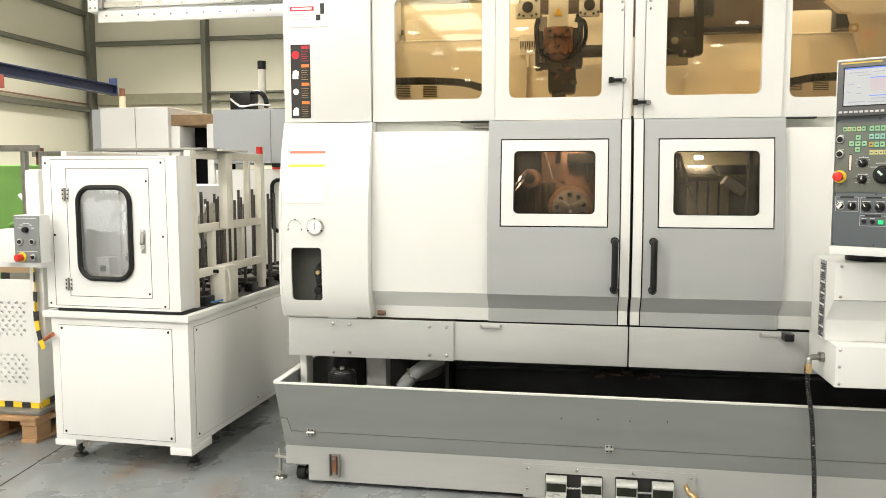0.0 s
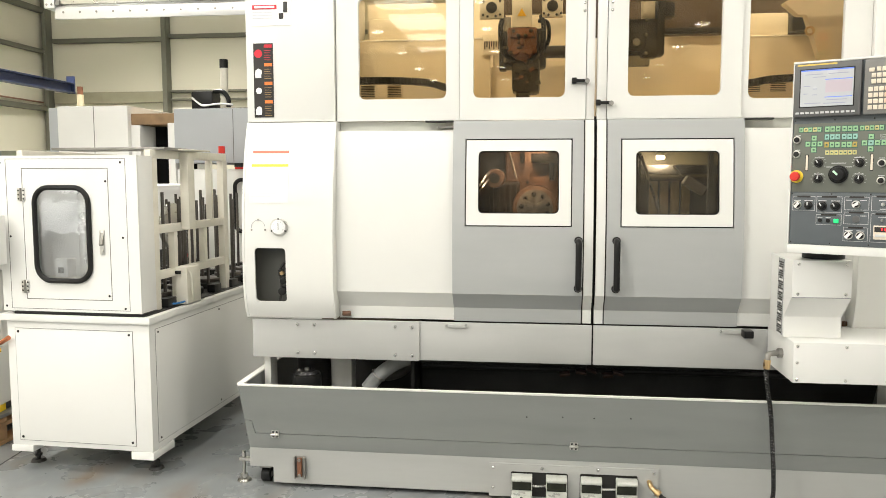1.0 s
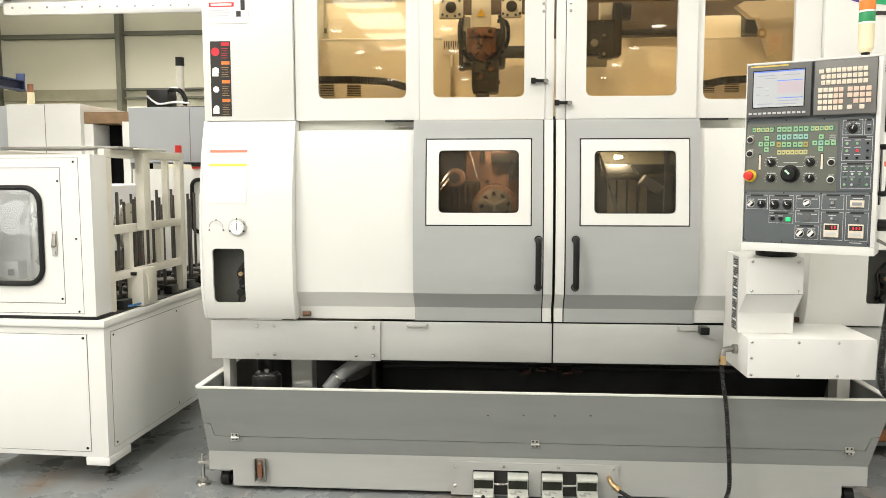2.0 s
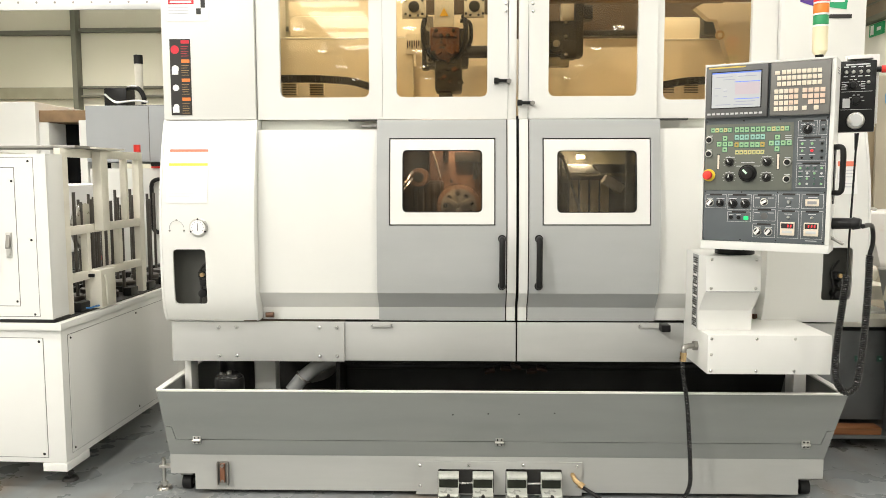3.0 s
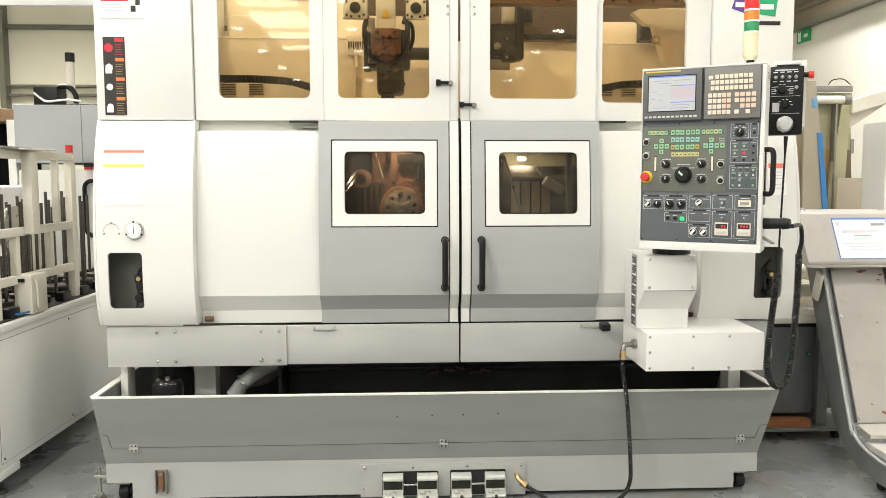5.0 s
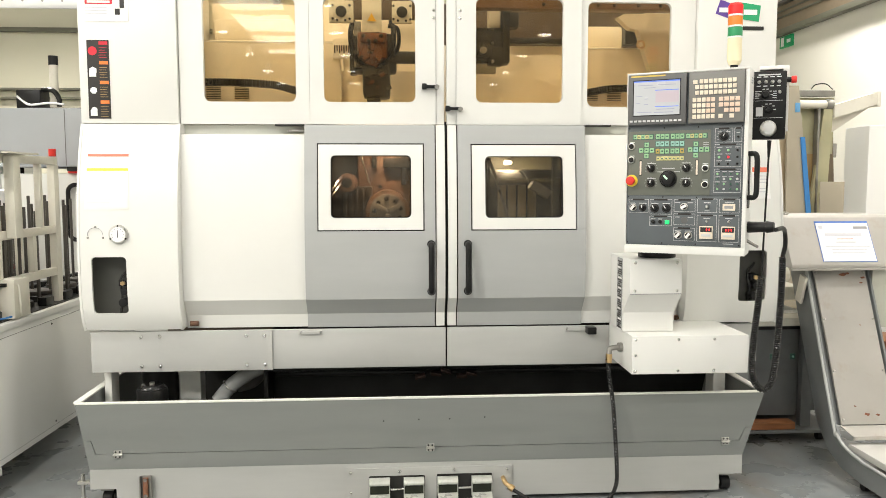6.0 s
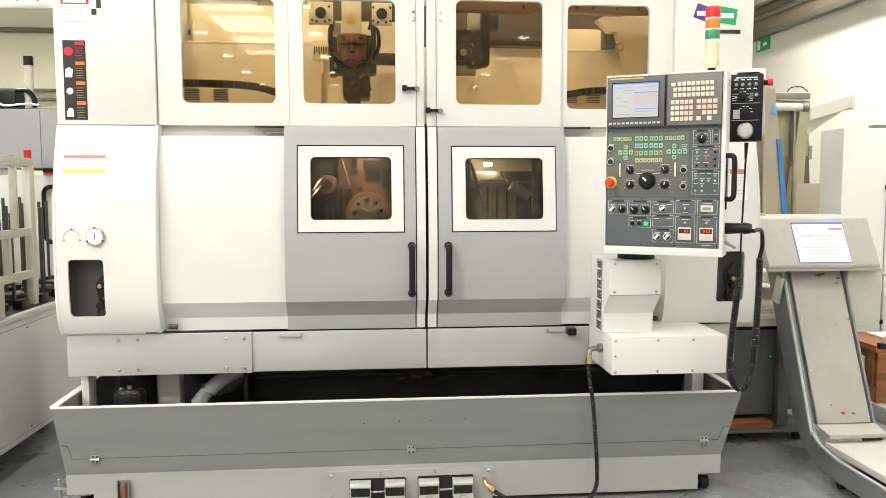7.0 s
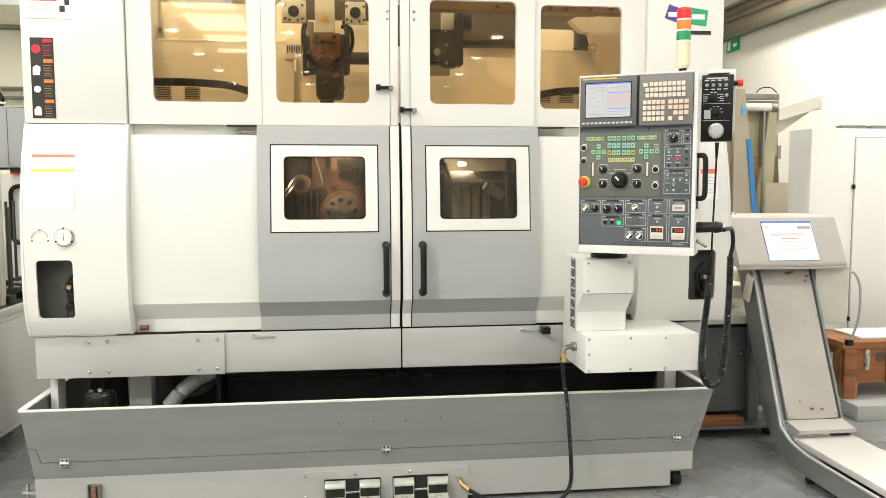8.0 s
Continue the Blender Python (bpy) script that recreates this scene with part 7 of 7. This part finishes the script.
part("shelf_board", box_bm(-5.8, -4.45, 7.5, 8.0, 1.70, 1.76, 0.004), DULL, shf)
for x in (-5.75, -4.62, -4.50):
    part("upright", box_bm(x, x + 0.06, 7.5, 7.56, 0, 1.80, 0.004), material("dull_red_steel", (0.22, 0.06, 0.05), 0.5), shf)
vi = thing("purple_panel", "slim purple-grey machine panel", "panel")
part("board", box_bm(-3.165, -3.03, 4.2, 4.23, 0.6, 1.52, 0.02), material("purple_grey", (0.16, 0.13, 0.20), 0.5), vi)
part("foot", box_bm(-3.2, -3.0, 4.15, 4.30, 0.0, 0.6, 0.01), GREYBACK, vi)

# ---------------------------------------------------------------- chip conveyor
conv = thing("chip_conveyor", "grey inclined chip conveyor with discharge head", "conveyor")


def conveyor_side(x0, x1):
    pts = [(3.585, 1.02), (3.262, 0.262), (3.215, 0.205), (3.13, 0.168), (2.95, 0.155), (1.75, 0.155), (1.75, 0.045), (3.02, 0.045), (3.20, 0.062), (3.33, 0.12), (3.44, 0.24), (3.78, 1.02)]
    return prism_bm(pts, x0, x1, 0.002)


part("side_plate", conveyor_side(2.415, 2.427), CONVSIDE, conv, "dark grey trough side")
part("side_plate", conveyor_side(2.745, 2.757), CONVSIDE, conv, "dark grey trough side")
edge = [(2.409, 3.582, 1.005), (2.409, 3.275, 0.278), (2.409, 3.235, 0.222), (2.409, 3.16, 0.180), (2.409, 3.02, 0.158), (2.409, 2.9, 0.155), (2.409, 1.76, 0.155)]
part("edge_rail", tube_bm(smooth_path(edge, 6), 0.008, 8), material("worn_edge_paint", (0.42, 0.43, 0.42), 0.4, vary=0.1), conv)
cov = part("incline_cover", prism_bm([(3.578, 1.012), (3.250, 0.262), (3.262, 0.255), (3.592, 1.006)], 2.445, 2.725, 0.002), CONVEY, conv, "long grey incline cover plate")
CHIP = material("chipped_paint", (0.20, 0.075, 0.04), 0.6, vary=0.4, scale=60)
rs = random.Random(5)
for t, x, w in ((0.955, 2.60, 0.022), (0.965, 2.625, 0.014), (0.935, 2.705, 0.016), (0.06, 2.585, 0.018), (0.055, 2.64, 0.012), (0.62, 2.64, 0.006), (0.11, 2.53, 0.008), (0.90, 2.69, 0.01)):
    y, zz = 3.250 + 0.328 * t, 0.262 + 0.75 * t
    pts_ = [(x + w * (0.6 + 0.5 * rs.random()) * math.cos(a), 0.5 * w * (0.5 + 0.6 * rs.random()) * math.sin(a)) for a in np.linspace(0, 2 * math.pi, 10)[:-1]]
    cb = bmesh.new()
    cb.faces.new([cb.verts.new((px, y - 0.0016 + 0.401 * q, zz + 0.0007 + 0.916 * q)) for px, q in pts_])
    ex2 = bmesh.ops.extrude_face_region(cb, geom=cb.faces[:])
    for v in [g2 for g2 in ex2["geom"] if isinstance(g2, bmesh.types.BMVert)]:
        v.co.y += 0.0012
    part("paint_chip", finish(cb), CHIP, cov)
part("trough", prism_bm([(3.60, 1.0), (3.285, 0.25), (3.42, 0.25), (3.76, 1.0)], 2.4275, 2.7445), CONVSIDE, conv)
for t in (0.03, 0.33, 0.66, 0.97):
    y, zz = 3.250 + 0.328 * t, 0.262 + 0.75 * t
    for x in (2.455, 2.715):
        part("screw", cyl_bm((x, y + 0.002, zz), (x, y - 0.006, zz + 0.003), 0.0065, 0.005, 12), STEEL, cov)
part("step_plate", prism_bm([(3.255, 0.256), (3.155, 0.238), (3.135, 0.238), (3.135, 0.219), (3.141, 0.219), (3.141, 0.233), (3.158, 0.234), (3.26, 0.250)], 2.44, 2.748, 0.001), CONVEY, conv, "bent step plate")
part("tail_cover", box_bm(2.4275, 2.7445, 1.76, 3.16, 0.166, 0.198, 0.003), material("light_conveyor_plate", (0.56, 0.55, 0.52), 0.4, vary=0.06, scale=5, dirt=0.15, dirt_colour=(0.3, 0.22, 0.15)), conv, "pale flat tail cover")
part("tail_floor", box_bm(2.4275, 2.7445, 1.76, 3.18, 0.05, 0.06, 0.001), CONVSIDE, conv)
for x in (2.44, 2.70):
    for y in (3.05, 1.95):
        part("caster", cyl_bm((x, y, 0.022), (x + 0.03, y, 0.022), 0.022, seg=18), RUBBER, conv)
hp = [(3.497, 1.022), (3.497, 1.040), (3.630, 1.282), (3.650, 1.292), (3.98, 1.292), (3.98, 1.022)]
head = part("discharge_head", prism_bm(hp, 2.285, 2.905, 0.005), CONVEY, conv, "slanted grey discharge head")
part("lip", box_bm(2.283, 2.907, 3.492, 3.51, 1.010, 1.0215, 0.002), CONVEY, head)
part("lifting_eye", tube_bm([(2.35 + 0.018 * math.cos(a), 3.72, 1.30 + 0.006 * math.sin(a)) for a in np.linspace(0, 2 * math.pi, 16)[:-1]], 0.005, 8, True), STEEL, head)
for x in (2.72, 2.91):
    part("eye_bolt", cyl_bm((x - 0.005, 3.75, 1.20), (x + 0.012, 3.75, 1.20), 0.006, seg=10), STEEL, head)
bk = part("side_bracket", box_bm(-0.008, 0.008, -0.03, 0.03, -0.075, 0.075, 0.003), CREAM, conv, "loose cream bracket plate")
bk.matrix_basis = pose(2.395, 3.60, 0.90, 18, 0, 0)
TERM = material("pale_grey_green_box", (0.55, 0.55, 0.48), 0.45, vary=0.05, scale=6, dirt=0.15)
tb = part("terminal_box", box_bm(2.762, 2.945, 3.56, 3.76, 0.700, 1.005, 0.006), TERM, conv, "pale terminal box")
part("box_lid", box_bm(2.757, 2.95, 3.548, 3.5595, 0.696, 1.009, 0.004), TERM, tb)
part("cable", tube_bm(smooth_path([(2.975, 3.62, 0.972), (3.04, 3.63, 0.965), (3.10, 3.66, 0.87), (3.125, 3.70, 0.70), (3.112, 3.74, 0.56)]), 0.007, 10), material("grey_cable", (0.45, 0.45, 0.44), 0.5), conv)
part("plug", box_bm(3.085, 3.125, 3.73, 3.765, 0.525, 0.562, 0.008), BLACK, conv)
# sheet on the head
nd = Vector((0, 3.630 - 3.497, 1.282 - 1.040)).normalized()


def head_sheet(name, s0, s1, x0, x1, off, mat, parent):
    """A thin sheet lying on the slanted head: s along the slope from its lower edge."""
    n = Vector((0, -nd.z, nd.y))
    o = Vector((0, 3.497, 1.040))
    b = bmesh.new()
    a = [o + nd * s + n * (off + h) for h in (0, 0.0012) for s in (s0, s1)]
    vs = [b.verts.new((x, p.y, p.z)) for x in (x0, x1) for p in a]
    for f in ((0, 1, 5, 4), (2, 6, 7, 3), (0, 4, 6, 2), (1, 3, 7, 5), (0, 2, 3, 1), (4, 5, 7, 6)):
        b.faces.new([vs[i] for i in f])
    return part(name, finish(b), mat, parent)


sheet = thing("data_sheet", "white laminated data sheet with blue top edge", "sign")
NAVY = material("sheet_blue", (0.08, 0.18, 0.55), 0.4)
head_sheet("backing", 0.015, 0.252, 2.458, 2.752, 0.001, NAVY, sheet)
head_sheet("paper", 0.018, 0.240, 2.462, 2.748, 0.0024, PAPER, sheet)
for s, x0, x1, h, m in ((0.165, 2.50, 2.70, 0.014, LABEL_PALE), (0.205, 2.665, 2.74, 0.014, INK), (0.205, 2.475, 2.495, 0.020, LABEL_PALE), (0.145, 2.56, 2.65, 0.003, LABEL_RED), (0.125, 2.55, 2.66, 0.006, LABEL_PALE),
                        (0.10, 2.49, 2.73, 0.005, LABEL_PALE), (0.082, 2.52, 2.71, 0.005, LABEL_PALE), (0.064, 2.52, 2.70, 0.005, LABEL_PALE)):
    head_sheet("print_line", s, s + h, x0, x1, 0.0038, m, sheet)

# ---------------------------------------------------------------- behind the conveyor
BASEGREY = material("dark_base_paint", (0.125, 0.13, 0.13), 0.45, vary=0.1, scale=6, dirt=0.3, dirt_colour=(0.06, 0.05, 0.04))
bench = thing("grey_machine_base", "dark grey machine base with green lamps on casters", "machine base")
part("body", box_bm(2.06, 2.52, 3.85, 4.6, 0.13, 0.63, 0.006), BASEGREY, bench)
part("back_body", box_bm(2.5205, 2.72, 3.93, 4.6, 0.13, 0.63, 0.006), BASEGREY, bench)
part("top_edge", box_bm(2.06, 2.62, 3.835, 4.6, 0.652, 0.70, 0.004), CREAM, bench)
part("under_edge", box_bm(2.07, 2.60, 3.845, 4.6, 0.6305, 0.6515, 0.002), BLACK, bench)
for x in (2.356, 2.475):
    lp = part("lamp_plate", box_bm(x, x + 0.03, 3.842, 3.8495, 0.458, 0.492, 0.002), KEYDARK, bench)
    part("lamp", cyl_bm((x + 0.015, 3.836, 0.475), (x + 0.015, 3.842, 0.475), 0.006, seg=12), KEYAQUA, lp)
part("shelf", box_bm(2.08, 2.72, 3.74, 4.6, 0.056, 0.076, 0.004), BASEGREY, bench)
for x in (2.20, 2.64):
    cs = part("caster", cyl_bm((x - 0.018, 3.80, 0.024), (x + 0.018, 3.80, 0.024), 0.024, seg=20, bevel=0.004), RUBBER, bench)
    part("caster_fork", box_bm(x - 0.028, x + 0.028, 3.77, 3.83, 0.049, 0.0555, 0.002), DULL, cs)
part("leg", prism_bm([(3.80, 0.077), (3.80, 0.6515), (3.845, 0.6515), (3.845, 0.077)], 2.525, 2.585, 0.003), BASEGREY, bench)
part("leg", prism_bm([(3.80, 0.077), (3.80, 0.6515), (3.845, 0.6515), (3.845, 0.077)], 2.66, 2.71, 0.003), BASEGREY, bench)
part("leg_rail", box_bm(2.5855, 2.6595, 3.80, 3.84, 0.28, 0.34, 0.003), CONVSIDE, bench)
off = solo("timber_offcut", box_bm(2.10, 2.47, 3.745, 3.835, 0.0765, 0.118, 0.008), WOOD, "rough timber offcut on the trolley shelf", "timber")
for i, (x0, x1, z0, z1, m, n) in enumerate(((2.14, 2.60, 0.7005, 0.72, PAPER, "paper_sheet"), (2.2, 2.62, 0.78, 0.86, CREAM, "machine_tray"), (2.12, 2.5, 0.721, 0.779, HOLLOW, "dark_casting"))):
    solo(n, box_bm(x0, x1, 3.98, 4.5, z0, z1, 0.008), m, ("flat white paper sheet on the machine base", "cream metal tray on the machine base", "dark oily casting on the machine base")[i], ("paper", "tray", "casting")[i])
solo("tan_roll", cyl_bm((2.15, 4.2, 0.905), (2.62, 4.2, 0.905), 0.045, seg=24, bevel=0.004), CREAM, "tan cardboard roll lying on a tray", "roll")
# leaning sheet guards and an opened machine door
TAN = material("tan_guard_paint", (0.46, 0.38, 0.26), 0.5, vary=0.06, scale=4, dirt=0.2, dirt_colour=(0.30, 0.22, 0.12))
AGED = material("aged_greenish_paint", (0.40, 0.38, 0.24), 0.4, vary=0.22, scale=3, dirt=0.7, dirt_colour=(0.34, 0.22, 0.09))
SHEETGREY = material("zinc_grey_sheet", (0.46, 0.41, 0.32), 0.45, 0.2, vary=0.06, scale=4)
ga = thing("sheet_guard", "tall grey tapered sheet guard with a blue strip, leaning", "guard")
part("sheet", sheet_bm([(2.79, 0.6), (3.03, 0.6), (2.835, 2.09), (2.765, 2.09)], y=4.55, thick=0.02), SHEETGREY, ga)
part("blue_strip", sheet_bm([(2.930, 1.10), (2.965, 1.10), (2.885, 1.76), (2.855, 1.76)], y=4.540, thick=0.009), material("blue_tape", (0.05, 0.25, 0.62), 0.4), ga)
part("blue_tag", box_bm(2.815, 2.845, 4.541, 4.5495, 1.92, 1.98, 0.001), material("blue_tape_pale", (0.15, 0.40, 0.70), 0.4), ga)
part("foot", box_bm(2.78, 3.05, 4.5, 4.75, 0.0, 0.599, 0.004), TAN, ga)
gb = thing("sheet_guard", "tan folded sheet guard leaning behind the conveyor", "guard")
part("sheet", sheet_bm([(2.66, 0.0), (2.90, 0.0), (2.80, 1.78), (2.66, 1.78)], y=4.62, thick=0.015), TAN, gb)
part("fold", sheet_bm([(2.74, 0.0), (2.78, 0.0), (2.745, 1.74), (2.715, 1.74)], y=4.60, thick=0.018), CREAM, gb)
gd = thing("machine_door", "aged greenish machine door with roller rail and arm", "machine door")
part("rail", cyl_bm((2.86, 4.75, 1.99), (3.13, 4.75, 1.99), 0.028, seg=24), CREAM, gd, "cream roller")
part("rail_end", cyl_bm((3.13, 4.75, 1.99), (3.175, 4.75, 1.99), 0.034, seg=24), DULL, gd)
part("top_bar", box_bm(2.85, 3.20, 4.76, 4.80, 2.045, 2.085, 0.003), DULL, gd)
part("upper_sheet", box_bm(2.90, 3.22, 4.80, 4.815, 1.66, 2.04, 0.002), AGED, gd)
part("lower_sheet", box_bm(2.90, 3.08, 4.79, 4.80, 1.28, 1.66, 0.002), material("ochre_stained_paint", (0.36, 0.25, 0.11), 0.45, vary=0.3, scale=3, dirt=0.4, dirt_colour=(0.2, 0.12, 0.05)), gd)
part("sheet_edge", box_bm(3.075, 3.09, 4.735, 4.79, 1.10, 1.98, 0.002), DULL, gd)
part("curved_sheet", sheet_bm([(3.02, 1.10), (3.15, 1.10), (3.18, 1.98), (3.12, 1.98)], y=4.74, thick=0.03), AGED, gd)
part("inner_panel", box_bm(2.90, 3.12, 4.85, 4.87, 0.0, 1.28, 0.003), HOLLOW, gd)
armw = bmesh.new()
merge(armw, sheet_bm([(3.18, 1.90), (3.18, 1.985), (3.47, 2.07), (3.48, 2.05), (3.48, 1.99), (3.22, 1.91)], y=4.72, thick=0.10))
part("arm", armw, CREAM, gd, "cream wedge-shaped arm")
part("arm_cap", box_bm(3.470, 3.495, 4.715, 4.83, 1.975, 2.075, 0.003), CREAM, gd)
part("arm_web", sheet_bm([(3.19, 1.80), (3.19, 1.90), (3.45, 1.97)], y=4.78, thick=0.008), CREAM, gd)
part("hose", tube_bm(smooth_path([(3.02, 4.74, 2.09), (3.05, 4.74, 2.12), (3.12, 4.74, 2.125), (3.17, 4.74, 2.09)]), 0.0035, 8), BLACK, gd)
part("post", sheet_bm([(3.27, 0.0), (3.36, 0.0), (3.245, 1.83), (3.205, 1.83)], y=4.85, thick=0.03), material("brown_post_paint", (0.17, 0.13, 0.085), 0.5, vary=0.3, scale=6, dirt=0.4), gd)
part("post_edge", sheet_bm([(3.17, 0.0), (3.27, 0.0), (3.205, 1.60), (3.195, 1.60)], y=4.86, thick=0.02), CREAM, gd)
lb = thing("tin_box", "open grey sheet metal box behind the conveyor head", "tin box")
part("front", box_bm(3.005, 3.17, 4.55, 4.556, 1.10, 1.47, 0.002), SHEETGREY, lb)
part("side", box_bm(3.11, 3.116, 4.557, 4.70, 1.10, 1.46, 0.002), SHEETGREY, lb)
part("stand", box_bm(3.0, 3.18, 4.5, 4.72, 0.0, 1.098, 0.004), TAN, lb)
# white cabinet, far box, crate
wc = thing("steel_cabinet", "tall white steel cabinet with flush doors", "cabinet")
CABW = material("white_cabinet_paint", (0.82, 0.82, 0.80), 0.35, vary=0.01, scale=2)
part("body", box_bm(3.60, 5.3, 5.0, 5.30, 0.0, 1.868, 0.006), CABW, wc)
part("door", box_bm(3.945, 4.60, 4.981, 4.9985, 0.08, 1.800, 0.003), CABW, wc)
part("door", box_bm(4.606, 5.26, 4.981, 4.9985, 0.08, 1.800, 0.003), CABW, wc)
part("door_gap", box_bm(3.9405, 3.944, 4.996, 4.9995, 0.08, 1.805, 0), INK, wc)
part("door_gap", box_bm(3.944, 5.26, 4.996, 4.9995, 1.801, 1.8045, 0), INK, wc)
for z in (1.44, 0.45):
    part("hinge", box_bm(3.925, 3.945, 4.975, 4.9955, z - 0.016, z + 0.016, 0.003), BLACK, wc)
for x0, x1, z in ((3.86, 4.07, 1.87), (4.10, 4.22, 1.87)):
    solo("metal_offcut", box_bm(x0, x1, 5.05, 5.12, z - 0.001, z + 0.025, 0.004), DULL, "flat metal offcut lying on the cabinet", "metal part", "offcuts on the cabinet")
fb = thing("wall_box", "grey metal box behind the white cabinet", "box")
part("case", box_bm(3.55, 3.85, 5.9, 6.2, 0.0, 1.66, 0.005), WHITE, fb)
part("hood", box_bm(3.50, 3.86, 5.86, 6.2, 1.665, 1.78, 0.005), DULL, fb)
cr = thing("wooden_crate", "varnished brown wooden crate with metal handle and latch", "crate")
part("case", box_bm(3.335, 4.7, 4.13, 4.55, 0.195, 0.415, 0.004), WOOD, cr)
part("lid", box_bm(3.318, 4.72, 4.115, 4.57, 0.416, 0.462, 0.004), WOOD, cr)
part("end_frame", box_bm(3.316, 3.3345, 4.135, 4.18, 0.195, 0.415, 0.002), WOOD, cr)
part("end_frame", box_bm(3.316, 3.3345, 4.50, 4.545, 0.195, 0.415, 0.002), WOOD, cr)
part("corner_post", box_bm(3.33, 3.41, 4.108, 4.1295, 0.097, 0.415, 0.004), WOOD, cr)
part("skid", box_bm(3.335, 3.44, 4.13, 4.55, 0.097, 0.1945, 0.004), PINE, cr)
for x in (3.62, 4.10, 4.55):
    part("batten", box_bm(x, x + 0.07, 4.116, 4.1295, 0.196, 0.415, 0.003), WOOD, cr)
hd2 = part("handle_plate", box_bm(3.322, 3.334, 4.24, 4.40, 0.28, 0.37, 0.002), SILVER, cr, "recessed metal handle")
part("handle_bar", cyl_bm((3.316, 4.27, 0.335), (3.316, 4.37, 0.335), 0.008, seg=10), STEEL, hd2)
lc = part("latch", box_bm(3.475, 3.505, 4.116, 4.1295, 0.28, 0.41, 0.003), STEEL, cr, "metal toggle latch")
part("latch_hook", box_bm(3.48, 3.50, 4.106, 4.1155, 0.31, 0.37, 0.003), STEEL, lc)
part("stencil", cyl_bm((3.585, 4.128, 0.36), (3.585, 4.1298, 0.36), 0.035, seg=18), material("faded_stencil", (0.10, 0.07, 0.05), 0.7), cr)
part("stencil_bar", box_bm(3.68, 3.80, 4.128, 4.1298, 0.28, 0.40, 0), material("faded_stencil_red", (0.34, 0.13, 0.06), 0.7), cr)
solo("paper_sheet", box_bm(3.50, 4.3, 4.20, 4.5, 0.4625, 0.475, 0.003), PAPER, "flat white paper sheet lying on the crate", "paper")
solo("low_platform", box_bm(3.32, 5.4, 3.95, 4.75, 0.0, 0.0965, 0.006), TANKLOW, "low pale grey machine platform on the floor", "platform")
# east wall: rail, soffit, exit sign
structure("crane_rail", box_bm(5.49, 5.595, -4, 10.9, 3.455, 3.53, 0.006), GIRT, "grey steel crane rail on the wall")
structure("soffit", box_bm(5.54, 5.595, -4, 10.9, 3.5305, 3.86, 0.004), material("soffit_board", (0.27, 0.215, 0.15), 0.6, vary=0.08), "brown boarded soffit")
structure("trunking", box_bm(5.47, 5.595, -4, 10.9, 3.862, 3.90, 0.004), DULL, "cable trunking")
for sz in (3.69, 3.77):
    structure("trim", box_bm(5.52, 5.5395, -4, 10.9, sz, sz + 0.022, 0.003), GIRT, "thin dark cable duct on the boarding")
ex = thing("exit_sign", "small green emergency exit sign on the white wall", "sign")
EXG = material("exit_green", (0.01, 0.26, 0.09), 0.5, vary=0.02, emit=0.15, bump=0)
part("plate", box_bm(5.568, 5.598, 10.02, 10.36, 3.285, 3.440, 0.003), EXG, ex)
part("doorway", box_bm(5.565, 5.5675, 10.24, 10.32, 3.305, 3.425, 0), PAPER, ex)
part("arrow", box_bm(5.565, 5.5675, 10.06, 10.16, 3.34, 3.385, 0), PAPER, ex)
dv = thing("gantry_end", "brown gantry rail end on the machine's flank", "bracket")
part("block", box_bm(2.0525, 2.105, 3.60, 3.85, 2.17, 2.23, 0.004), DULL, dv)
part("upper_block", box_bm(2.0525, 2.11, 3.60, 3.85, 2.25, 2.36, 0.004), DULL, dv)
